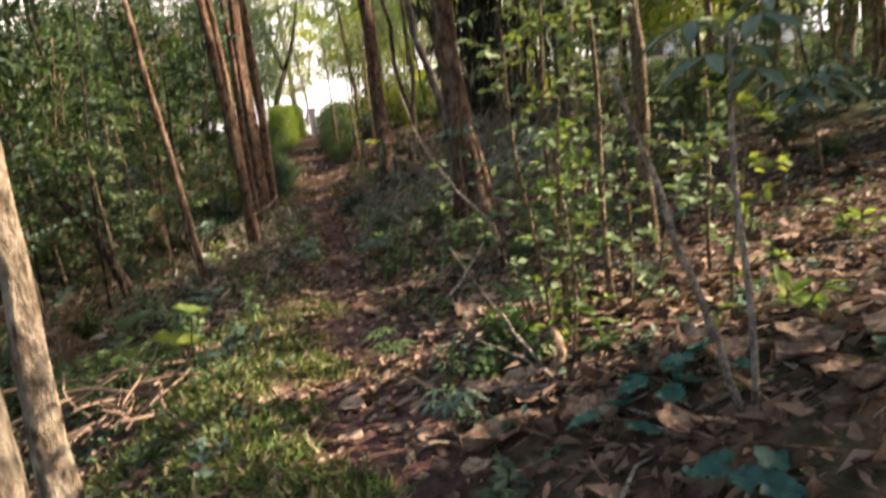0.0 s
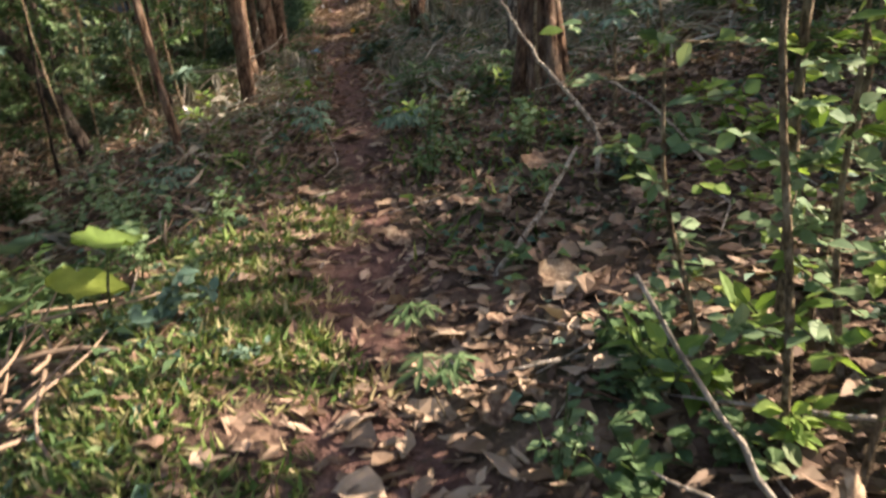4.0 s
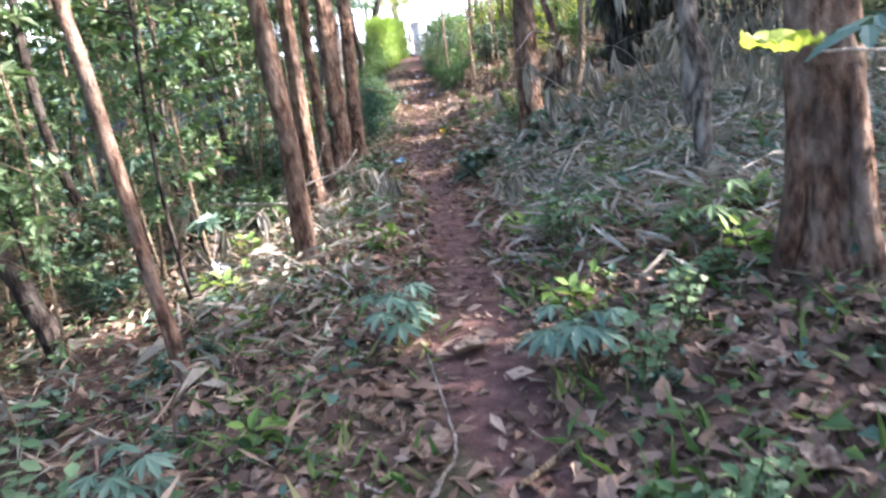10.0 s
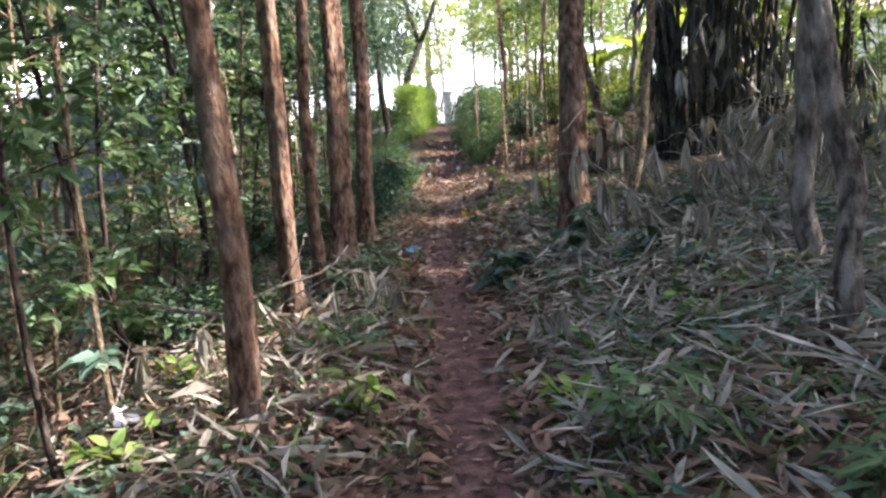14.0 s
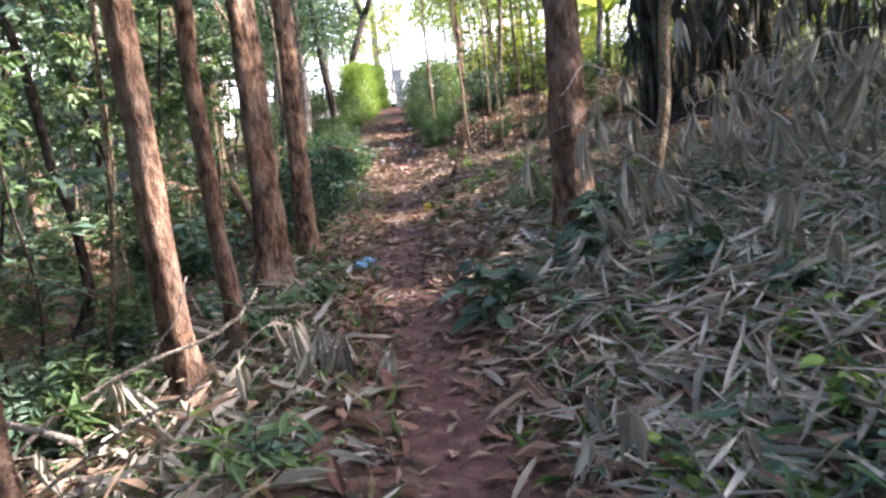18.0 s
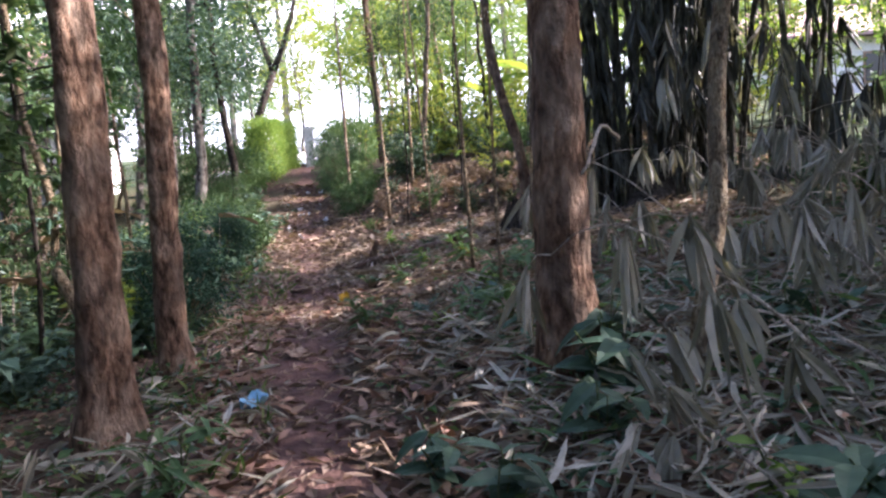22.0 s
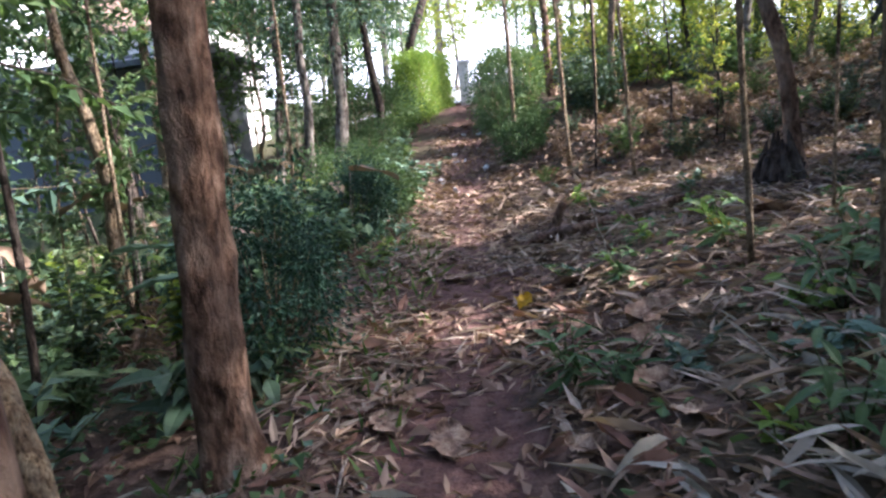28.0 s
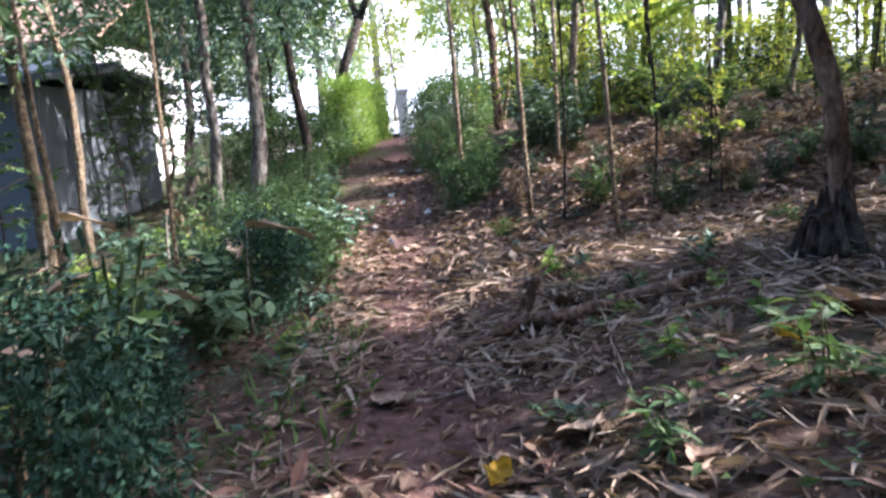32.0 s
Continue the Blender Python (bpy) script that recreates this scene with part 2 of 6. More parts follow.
GREENSTEM = bark("green_stem", (0.06, 0.09, 0.03), (0.12, 0.17, 0.06), (0.22, 0.26, 0.12), 4.0, (0.2, 0.22, 0.12))
STICK = bark("dead_stick", (0.2, 0.17, 0.13), (0.42, 0.37, 0.3), (0.6, 0.55, 0.48), 3.0, (0.5, 0.46, 0.4))
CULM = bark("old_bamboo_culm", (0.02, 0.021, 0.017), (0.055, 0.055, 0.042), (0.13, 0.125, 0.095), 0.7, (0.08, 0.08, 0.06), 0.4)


def plain(name, colour, rough=0.8, spot=6.0, vary=0.35, bump=0.2):
    m, n, l, b = material(name, rough)
    t1 = tex(n, l, spot, 6.0)
    t2 = tex(n, l, spot * 9, 4.0)
    col = mixed(n, l, vary, colour, ramp(n, l, t1.outputs[0], [(0.3, (0.4, 0.38, 0.36)), (0.7, (1, 1, 1))]), 'MULTIPLY')
    col = mixed(n, l, vary * 0.6, col, ramp(n, l, t2.outputs[0], [(0.35, (0.6, 0.6, 0.6)), (0.65, (1, 1, 1))]), 'MULTIPLY')
    l.new(col, b.inputs["Base Color"])
    relief(n, l, b, t2.outputs[0], bump, 0.01)
    return m


WHITEWALL = plain("white_plaster", (0.78, 0.75, 0.7), 0.85, 1.2)
GREYWALL = plain("grey_weathered_boards", (0.11, 0.125, 0.13), 0.85, 1.5)
ROOFGREY = plain("dark_grey_roof_sheet", (0.09, 0.1, 0.1), 0.6, 2.0)
ROOFPINK = plain("faded_pink_roof_tile", (0.45, 0.3, 0.26), 0.8, 2.0)
TIMBER = plain("brown_timber", (0.28, 0.18, 0.12), 0.8, 3.0)
CONCRETE = plain("pale_concrete", (0.62, 0.6, 0.56), 0.9, 0.8)
PLASTIC = plain("blue_white_plastic", (0.3, 0.55, 0.72), 0.35, 14.0, 0.5, 0.1)
WHITEPLASTIC = plain("white_plastic_scrap", (0.75, 0.76, 0.76), 0.45, 9.0, 0.3)
GLASS, gn_, gl_, gb_ = material("dark_window_glass", 0.1, 0.5)
gb_.inputs["Base Color"].default_value = (0.02, 0.025, 0.03, 1)


def soil():
    m, n, l, b = material("forest_soil", 0.95, 0.12)
    big = tex(n, l, 1.1, 6.0)
    mid = tex(n, l, 9.0, 7.0)
    fine = tex(n, l, 60.0, 5.0)
    at = n.new("ShaderNodeAttribute")
    at.attribute_name = "worn"
    duff = ramp(n, l, mid.outputs[0], [(0.3, (0.035, 0.023, 0.016)), (0.5, (0.09, 0.056, 0.039)), (0.72, (0.18, 0.12, 0.085))])
    duff = mixed(n, l, ramp(n, l, big.outputs[0], [(0.45, (0, 0, 0)), (0.65, (0.5, 0.5, 0.5))]), duff, (0.05, 0.065, 0.025))
    far = n.new("ShaderNodeAttribute")
    far.attribute_name = "wild"
    duff = mixed(n, l, far.outputs["Fac"], duff, ramp(n, l, mid.outputs[0], [(0.3, (0.02, 0.03, 0.012)), (0.55, (0.045, 0.07, 0.025)), (0.75, (0.09, 0.1, 0.045))]))
    red = ramp(n, l, mid.outputs[0], [(0.25, (0.055, 0.03, 0.024)), (0.55, (0.115, 0.064, 0.05)), (0.8, (0.2, 0.125, 0.1))])
    edge = n.new("ShaderNodeMath")
    edge.operation = 'MULTIPLY_ADD'
    edge.inputs[1].default_value = 0.5
    l.new(mid.outputs[0], edge.inputs[0])
    l.new(at.outputs["Fac"], edge.inputs[2])
    mask = ramp(n, l, edge.outputs[0], [(0.55, (0, 0, 0)), (0.85, (1, 1, 1))])
    col = mixed(n, l, mask, duff, red)
    col = mixed(n, l, 0.5, col, ramp(n, l, fine.outputs[0], [(0.35, (0.5, 0.5, 0.5)), (0.65, (1, 1, 1))]), 'MULTIPLY')
    l.new(col, b.inputs["Base Color"])
    h = n.new("ShaderNodeMath")
    h.operation = 'MULTIPLY_ADD'
    h.inputs[1].default_value = 0.3
    l.new(fine.outputs[0], h.inputs[0])
    l.new(mid.outputs[0], h.inputs[2])
    relief(n, l, b, h.outputs[0], 0.9, 0.05)
    return m


SOIL = soil()

# ---- the lie of the land: the trodden path, and the ground beside it ----
PATH_Y = (-6, 0, 2.5, 4.5, 7, 10.4, 12.4, 14.5, 17, 20.5, 28, 36, 60)
PATH_X = (0.5, -0.05, -0.38, -0.8, -1.15, -1.75, -2.1, -2.6, -3.2, -3.7, -5.0, -6.35, -10.5)
RISE_Y = (-200, -6, 21, 25, 30, 36, 45, 80, 200)
RISE_Z = (0, 0, 0.04, 0.2, 0.65, 1.5, 1.95, 4.0, 5.0)


def path_x(y):
    return np.interp(y, PATH_Y, PATH_X)


def bump_noise(x, y):
    return (np.sin(x * 1.7 + y * 0.9) * np.sin(y * 1.3 - x * 0.6 + 1.0) * 0.5
            + np.sin(x * 4.3 - y * 2.1 + 0.7) * np.sin(y * 5.1 + x * 1.9) * 0.22
            + np.sin(x * 11.1 + y * 7.7) * np.sin(y * 12.9 - x * 5.3 + 2.0) * 0.1)


def ground_z(x, y):
    d = x - path_x(y)
    z = np.interp(y, RISE_Y, RISE_Z)
    z = z + np.interp(d, [0.25, 1.5, 4, 7, 14], [0, 0.27, 0.55, 0.95, 1.2]) + np.interp(-d, [0.25, 0.8, 2, 4, 10], [0, 0.02, -0.12, -0.3, -0.5])
    near = np.clip((9.5 - y) / 3.0, 0, 1)
    z = z - near * np.interp(-d, [0.9, 1.9, 3.0, 6.0], [0, 0.3, 0.42, 0.5])
    step = np.clip((y - 23.3) / 2.2, 0, 1) * np.clip((d - 0.8) / 1.2, 0, 1) * np.clip((38 - y) / 9.0, 0, 1)
    z = z + 0.4 * step * step * (3 - 2 * step)
    off = np.clip((np.abs(d) - 0.15) / 0.5, 0, 1)
    return z + bump_noise(x, y) * (0.012 + 0.06 * off) - 0.035 * (1 - off)


def gz(x, y):
    return float(ground_z(np.array([x]), np.array([y]))[0])


# ---- builders ----
def mesh_of(name, verts, faces, mat, smooth=False):
    me = bpy.data.meshes.new(name)
    me.from_pydata(verts, [], faces)
    me.materials.append(mat)
    if smooth:
        me.shade_smooth()
    return me


def part(name, me, parent, label=""):
    ob = new(name, me)
    ob.parent = parent
    return tagged(ob, label) if label else ob


def thing(name, m, label, category, group="", kind="", data=None):
    ob = new(name, data)
    ob.matrix_world = m
    return tagged(ob, label, category, group, kind)


class Geo:
    """Collects tubes, boxes and leaves of one mesh."""

    def __init__(self):
        self.v, self.f, self.n = [], [], 0

    def add(self, verts, faces):
        self.v.append(np.asarray(verts, float).reshape(-1, 3))
        self.f += [tuple(i + self.n for i in f) for f in faces]
        self.n += len(self.v[-1])

    def tube(self, pts, radii, sides=8, cap=True, rough=0.0, seed=0, flute=0.0):
        rng = np.random.default_rng(seed)
        pts = np.asarray(pts, float)
        radii = np.broadcast_to(np.asarray(radii, float), (len(pts),))
        tang = np.gradient(pts, axis=0)
        tang /= np.linalg.norm(tang, axis=1)[:, None] + 1e-9
        ref = np.array([1.0, 0, 0]) if abs(tang[0][0]) < 0.8 else np.array([0, 1.0, 0])
        ang = np.arange(sides) * 2 * math.pi / sides
        lob = rng.normal(0, 1, (3,)) * flute
        vs = []
        for i, (p, t, r) in enumerate(zip(pts, tang, radii)):
            u = np.cross(t, ref)
            u /= np.linalg.norm(u)
            w = np.cross(t, u)
            rr = r * (1 + lob[0] * np.cos(2 * ang + i * 0.05) + lob[1] * np.cos(3 * ang + 1 - i * 0.03) + lob[2] * np.cos(5 * ang + 2))
            if rough:
                rr = rr * (1 + rng.normal(0, rough, sides))
            vs.append(p + np.outer(np.cos(ang) * rr, u) + np.outer(np.sin(ang) * rr, w))
        k = sides
        fs = [(i * k + j, i * k + (j + 1) % k, (i + 1) * k + (j + 1) % k, (i + 1) * k + j) for i in range(len(pts) - 1) for j in range(k)]
        if cap:
            fs += [tuple(range(k - 1, -1, -1)), tuple((len(pts) - 1) * k + j for j in range(k))]
        self.add(np.concatenate(vs), fs)
        return self

    def box(self, x0, y0, z0, x1, y1, z1):
        v = [(x, y, z) for z in (z0, z1) for y in (y0, y1) for x in (x0, x1)]
        self.add(v, [(0, 2, 3, 1), (4, 5, 7, 6), (0, 1, 5, 4), (2, 6, 7, 3), (0, 4, 6, 2), (1, 3, 7, 5)])
        return self

    def leaves(self, c, d, nrm, length, width, fold=0.3, droop=0.2, fine=False, peak=0.42):
        """Many leaves at once: bases c, ways d, upper sides nrm; folded at the rib and bent down at the tip."""
        c, d, nrm = (np.asarray(a, float).reshape(-1, 3) for a in (c, d, nrm))
        k = len(c)
        if not k:
            return self
        length = np.broadcast_to(np.asarray(length, float), (k,))[:, None]
        width = np.broadcast_to(np.asarray(width, float), (k,))[:, None]
        d = d / (np.linalg.norm(d, axis=1)[:, None] + 1e-9)
        s = np.cross(d, nrm)
        s /= np.linalg.norm(s, axis=1)[:, None] + 1e-9
        up = np.cross(s, d)
        if not fine:
            mid = c + d * length * peak
            lift = up * width * fold * 0.5
            vs = np.stack([c, mid + s * width / 2 + lift, c + d * length - up * length * droop, mid - s * width / 2 + lift], 1)
            base = np.arange(k)[:, None] * 4 + self.n
            fs = np.concatenate([base + [0, 1, 2], base + [0, 2, 3]])
        else:
            rows = [c]
            for q, wq in ((0.16, 0.55), (peak, 1.0), (0.74, 0.66)):
                mid = c + d * length * q - up * length * droop * q * q
                lift = up * width * fold * 0.5 * wq
                rows += [mid + s * width * wq / 2 + lift, mid, mid - s * width * wq / 2 + lift]
            rows.append(c + d * length - up * length * droop)
            vs = np.stack(rows, 1)
            base = np.arange(k)[:, None] * 11 + self.n
            tri = [(0, 1, 2), (0, 2, 3), (7, 10, 8), (8, 10, 9)]
            for a in (1, 4):
                tri += [(a, a + 3, a + 4), (a, a + 4, a + 1), (a + 1, a + 4, a + 5), (a + 1, a + 5, a + 2)]
            fs = np.concatenate([base + list(t) for t in tri])
        self.v.append(vs.reshape(-1, 3))
        self.f += [tuple(r) for r in fs.tolist()]
        self.n += len(self.v[-1])
        return self

    def mesh(self, name, mat, smooth=False):
        return mesh_of(name, np.concatenate(self.v).tolist(), self.f, mat, smooth)


def unit(rng, k, flat=1.0):
    d = rng.normal(0, 1, (k, 3))
    d[:, 2] *= flat
    return d / np.linalg.norm(d, axis=1)[:, None]


def ups(rng, k, spread=0.6):
    n = rng.normal(0, spread, (k, 3))
    n[:, 2] = 1
    return n


# gaps in the canopy: where the sun reaches the ground or a trunk
SUN_SPOTS = [((-6.5, 17.6, 1.0), 0.7), ((-6.0, 20.2, 1.0), 0.6), ((-7.0, 14.0, 1.0), 0.7), ((0.75, 4.1, 1.5), 0.35), ((-6.5, 10.5, 2.0), 1.0), ((-7.5, 21.0, 2.0), 1.0), ((-8.0, 24.0, 2.5), 1.2), ((-1.1, 3.65, 0.0), 0.4), ((-0.3, 3.75, 0.0), 0.45), ((0.45, 3.95, 0.2), 0.45), ((1.3, 4.3, 0.4), 0.5), ((2.2, 4.6, 0.6), 0.5), ((-2.3, 3.4, 0.4), 0.4), ((-2.3, 3.5, 1.1), 0.4),
             ((0.6, 4.1, 1.0), 0.4), ((-1.0, 4.4, 0.0), 0.3), ((-2.1, 4.9, 0.1), 0.4), ((-2.4, 6.2, 0.0), 0.35), ((-1.5, 6.2, 0.0), 0.25), ((-5.5, 11.5, 1.5), 0.8), ((-4.5, 8.0, 1.0), 0.7), ((1.0, 4.6, 1.2), 0.4), ((-4.8, 24.5, 0.2), 0.4), ((-5.3, 26.3, 0.4), 0.5),
             ((-2.9, 10.45, 0.6), 0.45), ((-2.9, 10.45, 1.1), 0.4), ((-1.65, 6.3, 0.0), 0.3), ((-3.55, 12.25, 0.4), 0.25), ((-3.6, 12.5, 0.4), 0.2), ((-1.4, 6.5, 0), 0.22), ((-1.4, 8.6, 0.0), 0.25), ((-3.6, 20.3, 0.1), 0.15),
             ((-3.4, 18.7, 0.05), 0.2), ((-0.9, 20.6, 0.5), 0.2), ((-2.3, 20.6, 0.3), 0.15), ((-0.8, 14.8, 1.2), 0.15), ((-5.0, 12.0, 0.3), 0.2),
             ((-5.6, 27.5, 0.5), 0.6), ((-6.0, 30.5, 0.9), 0.7), ((-3.6, 11.0, 0.1), 0.15), ((-4.2, 9.6, 0.0), 0.2),
             ((-6.5, 13.5, 3.2), 1.2), ((-7.5, 18.0, 3.5), 1.2), ((-5.5, 9.0, 2.6), 0.9), ((-7.2, 35.5, 2.8), 1.2), ((-4.6, 33.5, 2.4), 0.9), ((-6.2, 43.0, 2.2), 2.0), ((-1.5, 29.8, 3.0), 1.4), ((1.5, 30.5, 3.4), 1.2)]


def clear_of_sun(x, y, top=3.5):
    """True where a low tree at x, y would not stand in a sun spot's way."""
    return all(keeps_shade((x, y, float(h)), 0.45) for h in np.arange(0.8, top, 0.4))


def keeps_shade(p, margin=0.42):
    """True where a clump at p leaves every sun spot open."""
    for q, r in SUN_SPOTS:
        w = Vector(p) - Vector(q)
        along = w.dot(sun_to)
        if along > 0.6 and (w - sun_to * along).length < r + margin:
            return False
    return True

# ---- ground ----
def graded(lo, hi, fine, far, growth=1.18):
    a = list(np.arange(lo, hi + fine / 2, fine))
    step = fine
    while a[-1] < far:
        step *= growth
        a.append(a[-1] + step)
    step = fine
    while a[0] > -far:
        step *= growth
        a.insert(0, a[0] - step)
    return np.array(a)


def build_ground():
    xs, ys = graded(-6.0, 3.5, 0.075, 400), graded(0.5, 24.0, 0.085, 400)
    gx, gy = np.meshgrid(xs, ys)
    z = ground_z(gx.ravel(), gy.ravel())
    k = len(xs)
    me = mesh_of("ground", np.stack([gx.ravel(), gy.ravel(), z], 1).tolist(),
                 [(j * k + i, j * k + i + 1, (j + 1) * k + i + 1, (j + 1) * k + i) for j in range(len(ys) - 1) for i in range(k - 1)], SOIL, True)
    at = me.attributes.new("worn", 'FLOAT', 'POINT')
    wy = gy.ravel()
    d = np.abs(gx.ravel() - path_x(wy) + 0.07 * np.sin(wy * 3.1) + 0.05 * np.sin(wy * 7.3 + 1))
    half = (1 + 0.3 * np.sin(wy * 2.3 + 0.5)) * np.interp(wy, [0, 4, 10, 13, 18, 21, 36], [0.26, 0.2, 0.14, 0.15, 0.26, 0.26, 0.24])
    at.data.foreach_set("value", np.clip(1.15 - d / (half * 1.9), 0, 1).astype(np.float32))
    wild = me.attributes.new("wild", 'FLOAT', 'POINT')
    wild.data.foreach_set("value", np.clip((d - 4.0) / 3.5, 0, 0.9).astype(np.float32))
    return thing("ground", Matrix(), "bare reddish forest soil with a trodden footpath", "ground", kind="structure", data=me)


build_ground()


# ---- trees ----
def r_kink(rng, n):
    k = np.cumsum(rng.normal(0, 0.035, n))
    for _ in range(2):
        k[1:-1] = (k[:-2] + 2 * k[1:-1] + k[2:]) / 4
    return k - k[0]


def trunk_line(x, y, height, lean, bend, rng, rings=40, wob=0.75):
    t = np.linspace(0, 1, rings) ** 1.35
    z0 = gz(x, y) - 0.12
    px = x + lean[0] * height * t + bend[0] * np.sin(t * 5) + wob * r_kink(rng, rings)
    py = y + lean[1] * height * t + bend[1] * np.sin(t * 4 + 1) + wob * r_kink(rng, rings)
    return np.stack([px, py, z0 + height * t], 1), t


def crown_geo(rng, centre, size, clumps, per, leaf, open_sun=True, twigs=None):
    g = Geo()
    for _ in range(clumps):
        q = unit(rng, 1)[0] * rng.uniform(0.35, 1.0) ** 0.6
        c = np.array(centre) + q * size
        if open_sun and not keeps_shade(c):
            continue
        if twigs is not None:
            a = np.array(centre) + q * size * 0.45
            twigs.tube([a, (a + c) / 2 + rng.normal(0, 0.08, 3), c], [0.025, 0.015, 0.006], 4, False)
        d = unit(rng, per, 0.6)
        r = rng.uniform(0.05, 0.55, (per, 1))
        g.leaves(c + d * r, d + rng.normal(0, 0.5, (per, 3)) - [0, 0, 0.25], ups(rng, per, 0.8), rng.uniform(0.6, 1.2, per) * leaf, rng.uniform(0.3, 0.5, per) * leaf, 0.3, 0.15)
    return g


def tree(name, x, y, r, height, lean=(0, 0), bend=(0, 0), mat=None, crown=None, label="", seed=1, leafmat=None, leaf=0.17, flare=0.55, buttress=0.0, group="", open_sun=True, sides=18, kink=None, wob=0.75):
    rng = np.random.default_rng(seed)
    pts, t = trunk_line(x, y, height, lean, bend, rng, 40, wob)
    if kink:
        pts[:, 0] += kink[1] * np.clip(pts[:, 2] - kink[0], 0, 1.6) + 0.04 * np.exp(-((pts[:, 2] - kink[0]) / 0.2) ** 2)
    root = thing(name, pose(x, y, gz(x, y)), label, "tree", group)
    inv = np.array([x, y, gz(x, y)])
    pts = pts - inv
    h = pts[:, 2]
    rad = r * (1 - 0.55 * t) * (1 + flare * np.exp(-np.clip(h, 0, 9) / 0.22))
    g = Geo()
    knob = 1 + 0.05 * np.sin(h * 5.0 + seed) * np.sin(h * 2.3 + 2 * seed) + 0.03 * np.sin(h * 13 + seed)
    g.tube(pts, rad * knob, sides, True, 0.045 if sides > 12 else 0.03, seed, 0.05)
    for k in range(int(buttress)):
        a = k * 2 * math.pi / buttress + 0.4
        w = np.array([math.cos(a), math.sin(a), 0])
        g.tube([pts[0] + w * r * 2.1 - [0, 0, 0.05], pts[0] + w * r * 1.35 + [0, 0, 0.3], pts[0] + w * r * 0.7 + [0, 0, 1.1]], [r * 0.3, r * 0.36, r * 0.2], 8, True, 0.06, seed + k)
    part("trunk", g.mesh("trunk", mat or BARK, True), root)
    if crown:
        cz, size, clumps, per = crown
        centre = pts[-1] * 1.0
        centre[2] = cz
        for k in range(5):
            i = int(len(pts) * rng.uniform(0.7, 0.96))
            e = centre + unit(rng, 1)[0] * np.array(size) * 0.75
            lg = Geo().tube([pts[i], (pts[i] + e) / 2 + [0, 0, 0.3], e], [rad[i] * 0.5, rad[i] * 0.3, 0.02], 6, False)
            part("limb", lg.mesh("limb", mat or BARK, True), root)
        world_c = centre + inv
        cg = crown_geo(rng, world_c, np.array(size), clumps, per, leaf, open_sun)
        if cg.n:
            cg.v = [v - inv for v in cg.v]
            part("crown", cg.mesh("crown", leafmat or GREEN), root)
    return root


BIG = ((2.6, 2.6, 1.6))
TREES = [
    # x, y, radius, height, lean, flare, label
    (-2.945, 10.5, 0.08, 8, (-0.012, 0.0), 0.25, "reddish-brown trunk with sunlit flaking bark beside the path"),
    (-3.54, 12.6, 0.084, 8, (-0.01, 0.0), 0.3, "slim brown trunk growing from bamboo debris"),
    (-3.7, 13.6, 0.064, 8, (0.008, 0.0), 0.3, "thin brown trunk in a row of trees"),
    (-3.97, 15.25, 0.14, 9, (0.008, 0.0), 0.55, "thick ribbed reddish trunk at the path edge"),
    (-4.04, 16.6, 0.112, 9, (0.012, 0.0), 0.35, "reddish trunk lit by the sun beside a dark shrub"),
    (-1.27, 15.15, 0.15, 9, (-0.005, 0.0), 0.4, "stout reddish trunk with peeling bark and knots"),
]
for i, (x, y, r, h, lean, flare, label) in enumerate(TREES):
    tree("tree", x, y, r, h, lean, (0, 0), BARK, (7.2, BIG, 150, 36), label, 10 + i, flare=flare, wob=0.3)
tree("tree", 0.24, 8.75, 0.155, 9, (-0.03, 0), (0, 0), BARK, (8, BIG, 70, 36), "large grey-brown trunk with buttress roots in litter", 21, flare=0.5, buttress=4, wob=0.3)
tree("tree", 0.15, 10.95, 0.062, 7, (-0.03, 0.0), (0.0, 0), GREYBARK, (6.5, (1.8, 1.8, 1.2), 40, 36), "crooked pale grey trunk with a kinked stem", 22, flare=0.2, kink=(1.12, -0.2), wob=0.3)
tree("tree", 0.37, 12.3, 0.08, 8, (-0.06, 0.0), (0.0, 0), GREYBARK, (7.5, BIG, 50, 36), "grey trunk among dead bamboo leaves", 23, flare=0.2)
tree("tree", -3.1, 8.72, 0.042, 6, (-0.075, 0.0), (0.0, 0), BARK, (5.5, (1.5, 1.5, 1.0), 30, 36), "thin slanting brown trunk in undergrowth", 24, flare=0.2, wob=0.25)
tree("tree", -0.68, 14.5, 0.05, 7, (0.02, 0.0), (0.02, 0), STEM, (7, (1.5, 1.5, 1.0), 30, 36), "straight slim pole of a young tree", 25, flare=0.2)
tree("tree", -2.275, 3.6, 0.085, 7, (0.0, 0.0), (0, 0), PALEBARK, (7, BIG, 60, 36), "pale sunlit trunk beside the grass", 26, flare=0.3, wob=0.3)
tree("tree", -2.13, 2.9, 0.11, 7, (0.0, 0.0), (0, 0), PALEBARK, (7, BIG, 40, 36), "thicker pale trunk twinned with a narrower one", 27, flare=0.2, wob=0.3)
tree("tree", 1.34, 5.1, 0.05, 6, (-0.02, 0), (0, 0), STEM, (6.5, BIG, 40, 36), "slender greenish trunk on leaf litter", 28, flare=0.2)
tree("tree", -0.68, 21.4, 0.075, 8, (-0.1, 0.0), (0.0, 0), BARK, (7.5, BIG, 60, 36), "reddish tree rising behind a charred stump", 29, flare=0.3)
fork_tree = thing("tree", pose(-8.4, 36.2, gz(-8.4, 36.2)), "leaning forked tree beside the clipped hedge", "tree")
fo = np.array([-8.4, 36.2, gz(-8.4, 36.2)])
